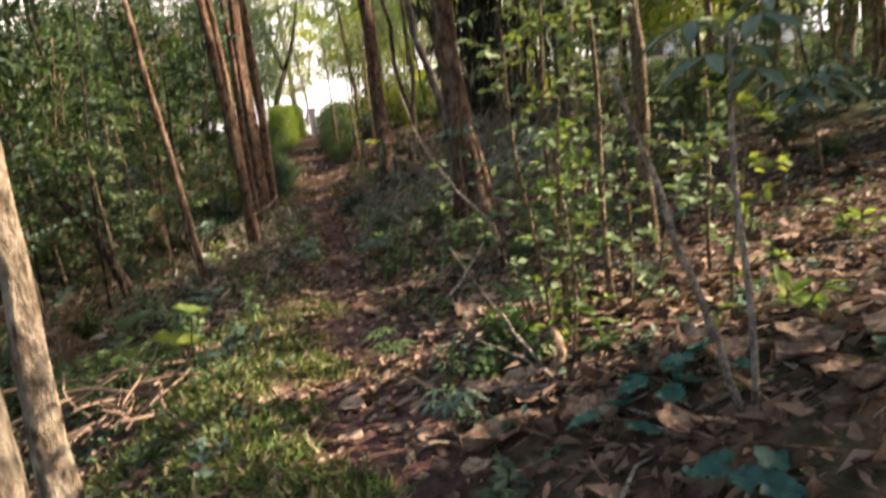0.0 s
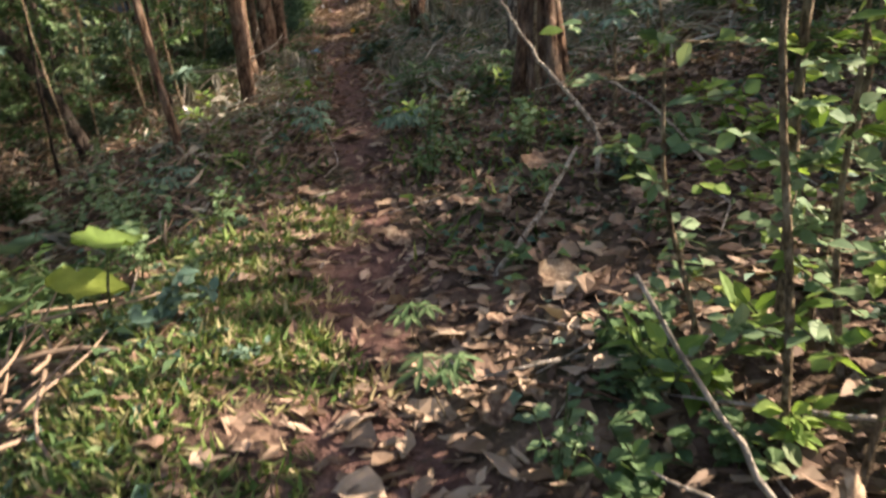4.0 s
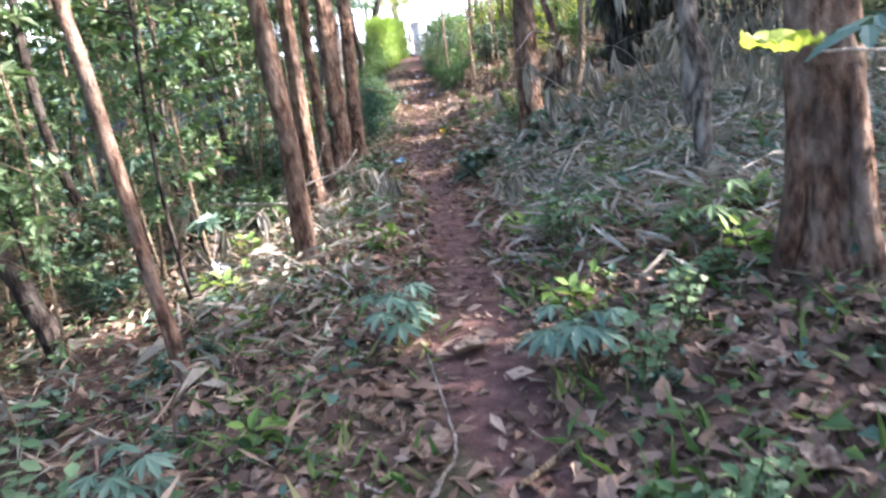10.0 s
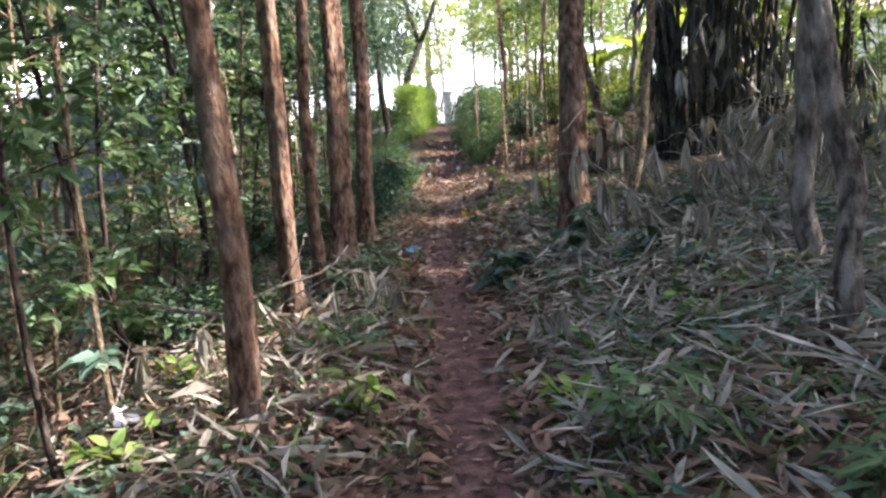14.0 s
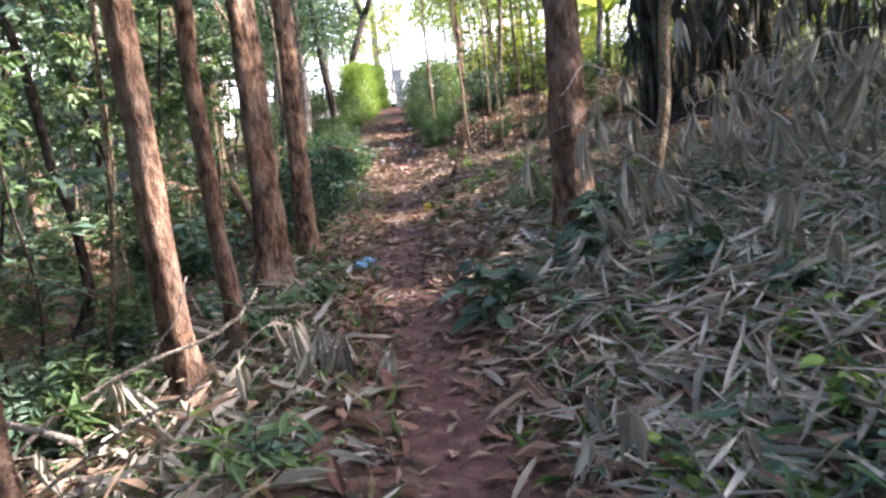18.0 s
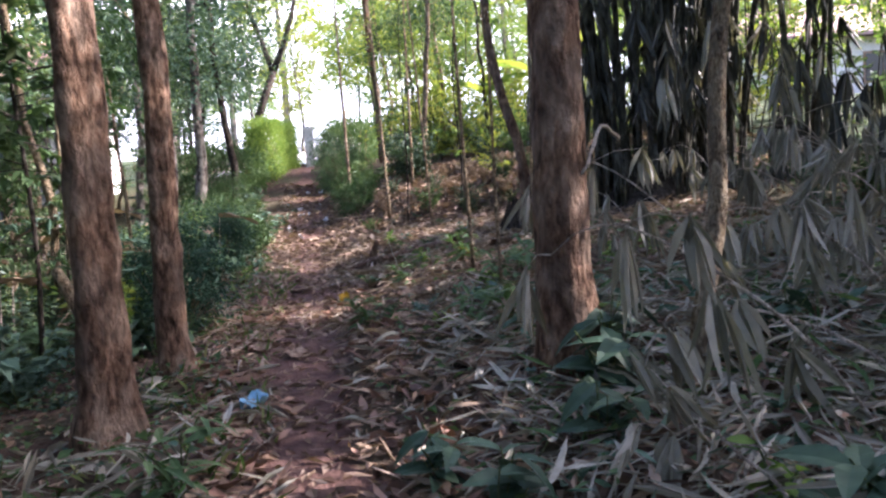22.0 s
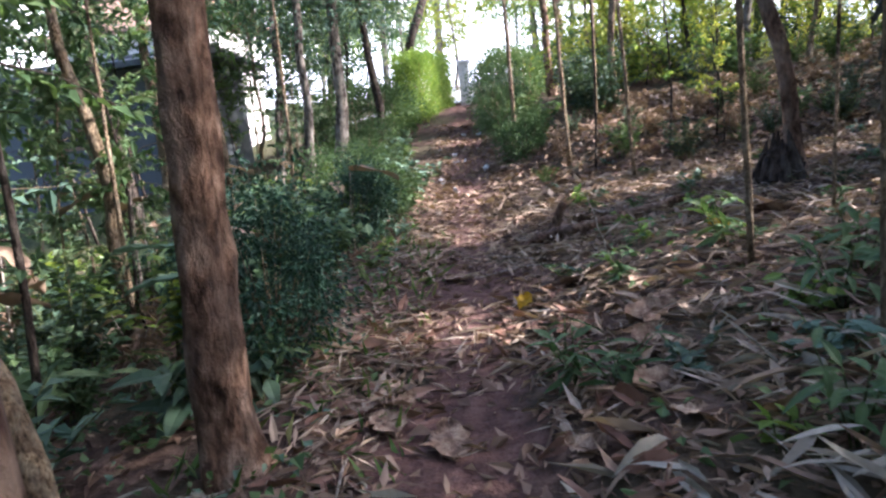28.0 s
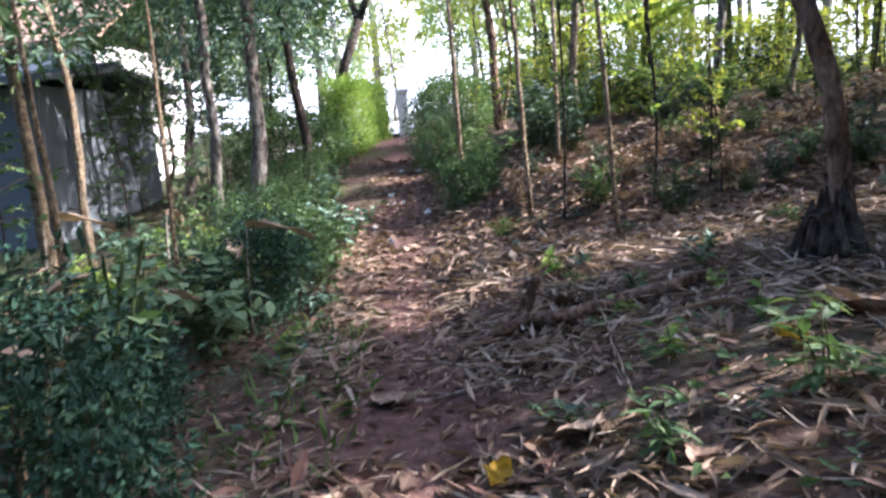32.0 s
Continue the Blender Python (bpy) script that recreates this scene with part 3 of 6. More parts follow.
for name, pts, radii in [("trunk", [(-8.45, 36.2, 1.1), (-8.23, 36.2, 2.5), (-7.78, 36.2, 3.7), (-7.25, 36.2, 4.85)], (0.17, 0.15, 0.135, 0.125)),
                         ("limb", [(-7.28, 36.2, 4.77), (-7.5, 36.25, 5.6), (-7.82, 36.3, 6.6), (-8.1, 36.3, 7.8)], (0.1, 0.085, 0.07, 0.03)),
                         ("limb", [(-7.27, 36.2, 4.8), (-6.83, 36.1, 5.65), (-6.48, 36.1, 6.55), (-5.95, 36.0, 8.4)], (0.11, 0.09, 0.075, 0.03))]:
    part(name, Geo().tube(np.array(pts) - fo, radii, 12, True, 0.04, 31).mesh(name, DARKBARK, True), fork_tree)
fg = crown_geo(np.random.default_rng(30), (-7.2, 36.2, 8.6), np.array((2.8, 2.6, 1.6)), 60, 36, 0.17, False)
fg.v = [v - fo for v in fg.v]
part("crown", fg.mesh("crown", BRIGHT), fork_tree)
for i, (x, y, r) in enumerate([(-9.3, 23.6, 0.13), (-8.1, 24.0, 0.05), (-7.6, 26.3, 0.09), (-7.6, 28.0, 0.13), (-7.3, 30.0, 0.1), (-11.5, 22.5, 0.12), (-6.6, 17.5, 0.05), (-8.4, 16.2, 0.09), (-9.5, 15.4, 0.1), (-10.5, 26.5, 0.1), (-12.8, 24.5, 0.1), (-9.8, 30.2, 0.1), (-6.2, 12.6, 0.06), (-8.6, 9.8, 0.1), (-6.4, 8.0, 0.05), (-10.4, 6.0, 0.12), (-5.6, 6.6, 0.05)]):
    tree("tree", x, y, r, 8, (-0.05 + 0.03 * (i % 4), 0.0), (0.06, 0.05), (DARKBARK, STEM, GREYBARK, GREYBARK)[i % 4], (5.2, (2.4, 2.4, 2.4), 115, 36), "woodland tree in the undergrowth beyond the path", 50 + i, group="woodland trees", leafmat=(GREEN, DEEP, BLUE)[i % 3], leaf=0.15)
# several stand out of view, added with thick crowns to shade the path
for i, (x, y, r) in enumerate([(6.4, 9.7, 0.1), (7.0, 7.4, 0.1), (5.2, 14.2, 0.08), (7.6, 11.4, 0.14), (4.0, 2.0, 0.12), (6.0, -1.0, 0.15), (1.6, -3.5, 0.14), (-4.0, -2.5, 0.14), (7.6, 6.5, 0.15), (-6.5, 1.5, 0.13), (2.6, 24.0, 0.1), (-2.2, 27.0, 0.06), (-3.4, 31.5, 0.08), (0.3, 29.0, 0.08), (8.5, 16.0, 0.15), (9.5, 1.5, 0.15), (9.0, -5.0, 0.15), (7.6, 0.6, 0.12), (11.0, -2.0, 0.15), (10.5, 4.6, 0.14), (5.0, 20.5, 0.1), (7.9, 9.0, 0.12), (7.4, 8.4, 0.13), (6.2, 6.6, 0.1), (7.4, 12.6, 0.1), (6.5, 12.2, 0.12), (8.2, 14.4, 0.12)]):
    tree("tree", x, y, r, 9, (-0.03 + 0.02 * (i % 4), 0.01), (0.05, 0.05), (BARK, GREYBARK, STEM)[i % 3], (6.8, (3.0, 3.0, 2.2), 210 if x > 4.5 else 135, 36), "woodland tree on the bank, in a set filled out for shade", 80 + i, group="woodland trees", leafmat=(GREEN, GREEN, DEEP)[i % 3])
# low-crowned trees that close the view to the far side; some added unseen for shade
for i, (x, y) in enumerate([(-5.6, 14.5), (-7.2, 13.2), (-9.6, 12.0), (-6.0, 18.6), (-7.9, 19.2), (-10.5, 18.4), (-13.0, 16.0), (-12.0, 10.0), (-7.6, 7.4), (-15.0, 21.0), (-6.6, 10.4), (-13.5, 13.0), (-2.6, 33.4), (-0.4, 32.5), (2.0, 31.0), (4.6, 28.5), (6.5, 25.0), (7.4, 20.8), (-4.3, 38.5), (6.8, 13.0), (8.0, 10.0), (6.3, 8.2), (5.4, 16.0), (6.0, 18.5), (9.0, 18.0), (9.5, 13.5), (10.5, 22.0), (8.5, 26.0), (3.8, 22.5), (10.0, 8.0), (-0.6, 29.6), (1.2, 28.0), (3.2, 30.5), (-1.8, 30.8), (5.6, 32.0), (-3.6, 33.0), (-10.0, 34.5), (-11.0, 31.8), (-8.9, 32.6), (5.8, 3.2), (4.6, 2.7), (7.2, 3.0), (5.4, 2.0), (5.7, 9.7), (6.4, 10.8), (5.3, 7.3), (6.7, 7.0), (5.2, 11.8), (5.6, 8.5), (4.2, 17.2), (4.8, 18.4), (4.4, 19.6), (6.8, 17.4), (7.4, 19.4), (3.9, 15.9)]):
    tree("tree", x, y, 0.05, 5, (0.03 * (i % 3) - 0.03, 0.0), (0.08, 0.05), (DARKBARK, STEM)[i % 2], (3.4, (1.7, 1.7, 1.9), 110 if x < -5 or 3.8 < x < 7.5 and 15 < y < 20 else 80, 34), "low leafy woodland tree, in a set filled out for shade", 170 + i, group="low woodland trees", leafmat=(DEEP, GREEN, BLUE, GREEN)[i % 4] if x < -5 else (GREEN, BRIGHT, YELLOWISH)[i % 3], leaf=0.13, sides=8)


# ---- young trees: thin stems with small leaves ----
def young_tree(seed, height, leafmat, stem=STEM, leaf=0.085, spread=0.7, start=0.25, count=420, stems=1):
    rng = np.random.default_rng(seed)
    root = thing("young_tree", Matrix(), "thin young tree with sparse small leaves", "young tree", "young trees in the wood")
    g, lf = Geo(), Geo()
    for s in range(stems):
        off = rng.normal(0, 0.07, 2) * (stems > 1)
        t = np.linspace(0, 1, 12)
        lean = rng.normal(0, 0.05, 2) * height
        pts = np.stack([off[0] + lean[0] * t + 0.04 * np.sin(t * 6 + s), off[1] + lean[1] * t + 0.04 * np.sin(t * 7), -0.06 + height * t], 1)
        g.tube(pts, 0.008 + 0.011 * height / 4 * (1 - t), 6)
        k = count // stems
        for _ in range(max(6, k // 22)):
            q = rng.uniform(start, 1.0)
            p = np.array([np.interp(q, t, pts[:, j]) for j in range(3)])
            w = unit(rng, 1, 0.3)[0] * spread * rng.uniform(0.5, 1.0) * (1.15 - 0.6 * q)
            tip = p + w + [0, 0, 0.12]
            g.tube([p, (p + tip) / 2 + [0, 0, 0.05], tip], [0.006, 0.004, 0.002], 4, False)
            f = rng.uniform(0.2, 1.05, (22, 1))
            c = p + (tip - p) * f
            lf.leaves(c, np.cross(w, [0, 0, 1]) * rng.choice([-1, 1], (22, 1)) + w * 0.6 + rng.normal(0, 0.25, (22, 3)), ups(rng, 22, 0.45), rng.uniform(0.6, 1.2, 22) * leaf, rng.uniform(0.4, 0.6, 22) * leaf, 0.25, 0.2)
    part("stem", g.mesh("stem", stem, True), root)
    part("foliage", lf.mesh("foliage", leafmat), root)
    return root


def scatter(kinds, spots, seed, lo=0.8, hi=1.2, tilt=4.0, sink=0.0):
    """Copies of a few kinds at the spots, each turned, scaled and set on the ground."""
    rng = np.random.default_rng(seed)
    for i, (x, y) in enumerate(spots):
        ob = kinds[int(rng.integers(len(kinds)))]
        s = rng.uniform(lo, hi)
        m = pose(x, y, gz(x, y) - sink, rng.normal(0, tilt), rng.normal(0, tilt), rng.uniform(0, 360)) @ Matrix.Scale(s, 4)
        c = copy_thing(ob, m)
        c.matrix_basis = m


def spots_in(rng, n, fx, fy, ok):
    out = []
    while len(out) < n:
        x, y = fx(rng), fy(rng)
        if ok(x, y):
            out.append((x, y))
    return out


def off_path(x, y, left=0.55, right=0.55):
    d = x - float(path_x(y))
    return d < -left or d > right


def gone(kinds):
    """Remove the patterns once their copies stand."""
    for k in kinds:
        for o in [*k.children_recursive, k]:
            bpy.data.objects.remove(o)


def r_keep(x, y):
    return (x * 7.3 + y * 3.1) % 1.0 > 0.3


rng = np.random.default_rng(5)
kinds = [young_tree(200 + i, h, mt, DARKBARK if i % 2 else STEM, leaf=lf, spread=sp, count=n, start=0.12) for i, (h, mt, lf, sp, n) in enumerate([(3.2, GREEN, 0.1, 0.75, 620), (4.4, GREEN, 0.12, 0.95, 700), (2.4, PALEGREEN, 0.11, 0.65, 460), (5.4, BLUE, 0.13, 1.0, 600), (3.8, BLUE, 0.12, 0.85, 520), (2.0, GREEN, 0.09, 0.5, 320)])]
left = spots_in(rng, 185, lambda r: r.uniform(-14, -3.6), lambda r: r.uniform(5, 34), lambda x, y: x < float(path_x(y)) - 1.7 - 0.02 * y and not (y > 20.5 and r_keep(x, y) and x > -7.5) and not (17.5 < y < 28.6 and 0.48 < (-2.8 - x) / (y - 15.8) < 0.78))
back = spots_in(rng, 62, lambda r: r.uniform(-5, 5), lambda r: r.uniform(23.5, 34), lambda x, y: x > float(path_x(y)) + 1.6 and clear_of_sun(x, y, 4.4))
right = spots_in(rng, 26, lambda r: r.uniform(2.4, 8), lambda r: r.uniform(2, 22), clear_of_sun)
scatter(kinds, left, 1)
lit = [young_tree(210 + i, h, mt, DARKBARK, leaf=0.1, spread=0.6, count=400, start=0.32) for i, (h, mt) in enumerate([(3.4, BRIGHT), (2.6, YELLOWISH), (4.2, GREEN), (3.8, BRIGHT)])]
scatter(lit, back, 2, 0.7, 1.1)
scatter(lit, spots_in(rng, 24, lambda r: r.uniform(2.6, 8.5), lambda r: r.uniform(22.5, 33), clear_of_sun), 4, 0.6, 1.0)
gone(lit)
scatter(kinds, right, 3, 0.7, 1.1)
gone(kinds)


# ---- bushes and weeds ----
def bush(seed, name, label, category, group, leafmat, height, spread, stems, per, leaf, ratio=0.5, fine=False, stem=GREENSTEM, flop=0.2):
    rng = np.random.default_rng(seed)
    root = thing(name, Matrix(), label, category, group)
    g, lf = Geo(), Geo()
    for s in range(stems):
        a = rng.uniform(0, 2 * math.pi)
        w = np.array([math.cos(a), math.sin(a), 0]) * spread * rng.uniform(0.2, 1.0)
        h = height * rng.uniform(0.55, 1.0)
        t = np.linspace(0, 1, 5)
        base = np.array([*rng.normal(0, spread * 0.15, 2), -0.02])
        pts = base + np.outer(t ** 1.4, w) + np.outer(t, [0, 0, h])
        g.tube(pts, 0.004 + 0.004 * height * (1 - t), 3, False)
        q = rng.uniform(0.25, 1.0, per)
        c = np.stack([np.interp(q, t, pts[:, j]) for j in range(3)], 1)
        d = unit(rng, per, 0.25) + [0, 0, 0.15]
        lf.leaves(c, d, ups(rng, per, 0.35), rng.uniform(0.6, 1.15, per) * leaf, rng.uniform(0.85, 1.1, per) * leaf * ratio, 0.25, flop, fine)
    tagged(part("stalk", g.mesh("stalk", stem, True), root), kind="stuff")
    tagged(part("foliage", lf.mesh("foliage", leafmat), root), kind="stuff")
    return root


U = "undergrowth beside the path"
kinds = [bush(300, "bush", "green leafy undergrowth bush", "bush", U, GREEN, 0.7, 0.45, 14, 26, 0.1),
         bush(301, "bush", "blue-green leafy undergrowth bush", "bush", U, BLUE, 0.55, 0.5, 14, 24, 0.12, 0.5),
         bush(302, "bush", "dark green undergrowth bush", "bush", U, DEEP, 0.8, 0.5, 16, 26, 0.1, 0.45),
         bush(303, "bush", "low weedy bush with narrow leaves", "bush", U, GREEN, 0.5, 0.5, 18, 20, 0.14, 0.22),
         bush(304, "bush", "dry tan stalks with withered leaves", "bush", U, TAN, 0.7, 0.45, 10, 12, 0.16, 0.22, stem=STICK, flop=0.5)]
rng = np.random.default_rng(6)
near_left = spots_in(rng, 165, lambda r: r.uniform(-8.5, -1.5), lambda r: r.uniform(4.5, 27), lambda x, y: x < float(path_x(y)) - (1.7 if y < 7 else 2.6 if y < 12 else 1.9))
far_left = spots_in(rng, 25, lambda r: r.uniform(-16, -6), lambda r: r.uniform(5, 32), lambda x, y: x < float(path_x(y)) - 2)
bank = spots_in(rng, 46, lambda r: r.uniform(2.0, 7), lambda r: r.uniform(5, 22), lambda x, y: clear_of_sun(x, y, 1.6))
backs = spots_in(rng, 22, lambda r: r.uniform(-6, 4), lambda r: r.uniform(26, 34), lambda x, y: x > float(path_x(y)) + 0.9)
flank = spots_in(rng, 18, lambda r: r.uniform(-8.5, -3), lambda r: r.uniform(22, 36), lambda x, y: 0.8 < abs(x - float(path_x(y))) < 2.2)
scatter(kinds[:4], flank, 14, 0.8, 1.5, 6)
scatter(kinds, near_left + far_left, 11, 0.6, 1.3, 6)
far_bank = spots_in(rng, 45, lambda r: r.uniform(3.0, 14), lambda r: r.uniform(6, 32), clear_of_sun)
scatter(kinds[:3], far_bank, 16, 1.0, 2.0, 6)
scatter(kinds[:4], bank, 12, 0.5, 1.0, 6)
face = spots_in(rng, 44, lambda r: r.uniform(-3.2, 3.5), lambda r: r.uniform(23.2, 26), lambda x, y: x > float(path_x(y)) + 1.1)
scatter([kinds[2], kinds[2], kinds[0], kinds[4]], face, 15, 0.4, 0.85, 8)
scatter([kinds[0], kinds[3], kinds[2]], backs, 13, 0.7, 1.5, 6)
gone(kinds)
kinds = [bush(306, "bush", "bright broad-leaved undergrowth bush", "bush", U, BRIGHT, 0.7, 0.5, 14, 16, 0.16, 0.5, True),
         bush(307, "bush", "pale green broad-leaved undergrowth bush", "bush", U, PALEGREEN, 0.8, 0.5, 14, 16, 0.15, 0.55, True)]
lush = spots_in(rng, 34, lambda r: r.uniform(-9.5, -4.9), lambda r: r.uniform(17.0, 26), lambda x, y: x < float(path_x(y)) - 1.4)
scatter(kinds, lush, 17, 0.6, 1.25, 6)
gone(kinds)

W = "weeds on the forest floor"
kinds = [bush(320, "weed", "small green weed seedling in litter", "weed", W, GREEN, 0.2, 0.14, 5, 9, 0.07, 0.45, True),
         bush(321, "weed", "small blue-green weed on the soil", "weed", W, BLUE, 0.16, 0.16, 6, 8, 0.075, 0.5, True),
         bush(322, "weed", "bright green broad-leaved weed", "weed", W, BRIGHT, 0.22, 0.12, 4, 7, 0.1, 0.45, True),
         bush(323, "weed", "dark green creeping weed", "weed", W, DEEP, 0.12, 0.22, 7, 8, 0.06, 0.6, True)]
rng = np.random.default_rng(7)
near = spots_in(rng, 135, lambda r: r.uniform(-4, 2.6), lambda r: r.uniform(2.2, 12.5), lambda x, y: off_path(x, y, 0.45, 0.42))
more = spots_in(rng, 80, lambda r: r.uniform(-5, 1.0), lambda r: r.uniform(12.5, 24), lambda x, y: off_path(x, y, 0.7, 0.7))
scatter(kinds, near, 21, 0.6, 1.4, 8)
scatter(kinds, more, 22, 0.6, 1.3, 8)
gone(kinds)


# ---- grass and litter ----
def litter(name, label, n, seed, fx, fy, ok, length, ratio, mat, lift=0.03, tilt=0.35, fold=0.4, droop=0.15, fine=False):
    rng = np.random.default_rng(seed)
    x, y = fx(rng, n), fy(rng, n)
    keep = ok(x, y, rng)
    x, y = x[keep], y[keep]
    k = len(x)
    z = ground_z(x, y) + rng.uniform(0.004, lift, k)
    a = rng.uniform(0, 2 * math.pi, k)
    d = np.stack([np.cos(a), np.sin(a), rng.normal(0, tilt * 0.5, k)], 1)
    L = rng.uniform(*length, k)
    W = L * rng.uniform(*ratio, k)
    g = Geo().leaves(np.stack([x, y, z], 1) - d * L[:, None] * 0.3, d, ups(rng, k, tilt), L, W, fold * rng.uniform(-0.6, 2.4, (k, 1)), droop * rng.uniform(-1.2, 2.4, (k, 1)), fine, rng.uniform(0.25, 0.65, (k, 1)) if not fine else 0.42)
    g.v[0] = g.v[0] + rng.normal(0, 0.09, g.v[0].shape) * np.repeat(W, len(g.v[0]) // k)[:, None]
    return thing(name, Matrix(), label, "ground cover" if name == "ground_cover" else "leaf litter", kind="stuff", data=g.mesh(name, mat))


def u(a, b):
    return lambda r, n: r.uniform(a, b, n)


def dist(x, y):
    return x - path_x(y)


def bare(x, y):
    """False on the trodden ledge and the worn hollow of bare soil on the path."""
    ledge = (np.abs(y - 19.45 + 0.1 * (x + 3)) > 0.36) | (dist(x, y) > 2.2)
    return ledge & ((np.abs(y - 16.7 + 0.15 * np.sin(x * 5)) > 0.8) | (np.abs(dist(x, y) - 0.05) > 0.36))


litter("leaf_litter", "brown dead leaves scattered over the forest floor", 6500, 31, u(-4, 4), u(0.5, 9), lambda x, y, r: ((np.abs(dist(x, y)) > 0.26) | (r.uniform(0, 1, len(x)) < 0.15)) & ((y > 3.1) | (r.uniform(0, 1, len(x)) < 0.6)) & ((y > 2.95) | (np.abs(dist(x, y) - 0.1) > 0.32)), (0.04, 0.14), (0.3, 0.65), BROWN, 0.03, 0.35, 0.3, 0.3, True)
litter("leaf_litter", "brown dead leaves deeper in the wood", 11000, 52, u(-6, 5), u(9, 26), lambda x, y, r: (np.abs(dist(x, y)) > 0.2) | (r.uniform(0, 1, len(x)) < 0.25), (0.05, 0.14), (0.3, 0.65), BROWN, 0.03, 0.3, 0.25, 0.3)
litter("leaf_litter", "tan dry leaf fragments along the path", 9000, 32, u(-5.5, 2.5), u(1, 25), lambda x, y, r: (np.abs(dist(x, y)) > 0.22) | (r.uniform(0, 1, len(x)) < 0.5), (0.02, 0.09), (0.15, 0.5), TAN, 0.02)
litter("leaf_litter", "fallen leaves piled thick on the slope", 5200, 35, u(-0.8, 4.5), u(1.5, 8.5), lambda x, y, r: (dist(x, y) > 0.5 + 0.3 * r.uniform(0, 1, len(x))) & ((y > 3.3) | (r.uniform(0, 1, len(x)) < 0.35)), (0.03, 0.13), (0.2, 0.65), BROWN, 0.035, 0.5, 0.35, 0.3, True)
litter("bamboo_leaf_litter", "pale grey dead bamboo leaves on the bank", 6800, 33, u(-4.5, 3.5), u(8.5, 17.6), lambda x, y, r: ((dist(x, y) > 0.55 + 0.18 * np.maximum(0, y - 14)) & (r.uniform(0, 1, len(x)) < np.interp(y, [8.5, 10.5, 15.0, 17.6], [0.1, 1, 1, 0.2]))) | ((dist(x, y) < -0.6) & (dist(x, y) > -2.4) & (y > 9.5) & (y < 15) & (r.uniform(0, 1, len(x)) < 0.6)), (0.1, 0.34), (0.08, 0.14), PALE, 0.16, 0.8, 0.5, 0.25, True)
litter("bamboo_leaf_litter", "tan bamboo sheath litter spread beside the path", 11000, 34, u(-4.6, 1.8), u(15.0, 23.5), lambda x, y, r: (dist(x, y) > -0.75) & ((np.abs(dist(x, y)) > 0.3) | (r.uniform(0, 1, len(x)) < 0.45)) & (bare(x, y) | (r.uniform(0, 1, len(x)) < 0.3)), (0.04, 0.17), (0.08, 0.2), TAN, 0.05, 0.4, 0.5, 0.15)
litter("bamboo_leaf_litter", "brown broken sheaths and chips on the floor", 7000, 36, u(-4.6, 1.8), u(12.5, 26), lambda x, y, r: (dist(x, y) > -0.8) & (y < 23.5) & (bare(x, y) | (r.uniform(0, 1, len(x)) < 0.3)), (0.04, 0.16), (0.1, 0.4), BROWN, 0.04, 0.4, 0.4, 0.2)


litter("leaf_litter", "mixed brown leaves round the large tree's foot", 5200, 56, u(-3.6, 2.8), u(5.4, 11.2), lambda x, y, r: (np.abs(dist(x, y)) > 0.25), (0.04, 0.15), (0.25, 0.6), BROWN, 0.05, 0.45, 0.3, 0.3, True)
litter("leaf_litter", "tan dry leaves on the slope by the large tree", 2600, 57, u(-3.2, 2.8), u(5.4, 11.2), lambda x, y, r: (np.abs(dist(x, y)) > 0.2), (0.03, 0.12), (0.2, 0.5), TAN, 0.05, 0.5, 0.3, 0.3)
litter("bamboo_leaf_litter", "long pale bamboo leaves tangled over the bank", 1700, 58, u(-1.1, 2.6), u(10.8, 17.0), lambda x, y, r: (dist(x, y) > 0.9) & (r.uniform(0, 1, len(x)) < np.interp(y, [10.8, 12, 15.5, 17], [0.5, 1, 1, 0.2])), (0.16, 0.42), (0.05, 0.095), PALE, 0.2, 0.8, 0.5, 0.2, True)
litter("ground_cover", "narrow green leaves growing through the bamboo litter", 2300, 59, u(-1.6, 2.4), u(9.5, 17.0), lambda x, y, r: (dist(x, y) > 0.5) & (np.sin(x * 2.1 + y) * np.sin(y * 1.9 - x) > -0.35), (0.08, 0.24), (0.07, 0.15), GREEN, 0.16, 0.9, 0.4, 0.35, True)
litter("ground_cover", "blue-green leaves growing through the bamboo litter", 1500, 60, u(-1.6, 2.4), u(10.5, 17.5), lambda x, y, r: (dist(x, y) > 0.5) & (np.sin(x * 1.7) * np.sin(y * 2.3 + x) > -0.2), (0.06, 0.2), (0.15, 0.35), BLUE, 0.18, 0.8, 0.4, 0.35, True)
litter("leaf_litter", "brown broken leaves under the bamboo litter", 3800, 61, u(-1.8, 2.6), u(9.5, 17.5), lambda x, y, r: dist(x, y) > 0.35, (0.06, 0.24), (0.08, 0.25), BROWN, 0.1, 0.6, 0.4, 0.25, True)
litter("bamboo_strip_litter", "straight split bamboo strips lying on the bank", 2600, 62, u(-1.7, 2.2), u(9.8, 17.0), lambda x, y, r: dist(x, y) > 0.45, (0.18, 0.5), (0.035, 0.07), PALE, 0.14, 0.5, 0.2, 0.03)
litter("bamboo_strip_litter", "tan splinters and sheath strips on the forest floor", 3600, 63, u(-4.5, 1.6), u(16.8, 23.2), lambda x, y, r: (dist(x, y) > -0.9) & ((np.abs(dist(x, y)) > 0.3) | (r.uniform(0, 1, len(x)) < 0.3)) & bare(x, y), (0.08, 0.32), (0.05, 0.13), PALETAN, 0.07, 0.35, 0.4, 0.05)
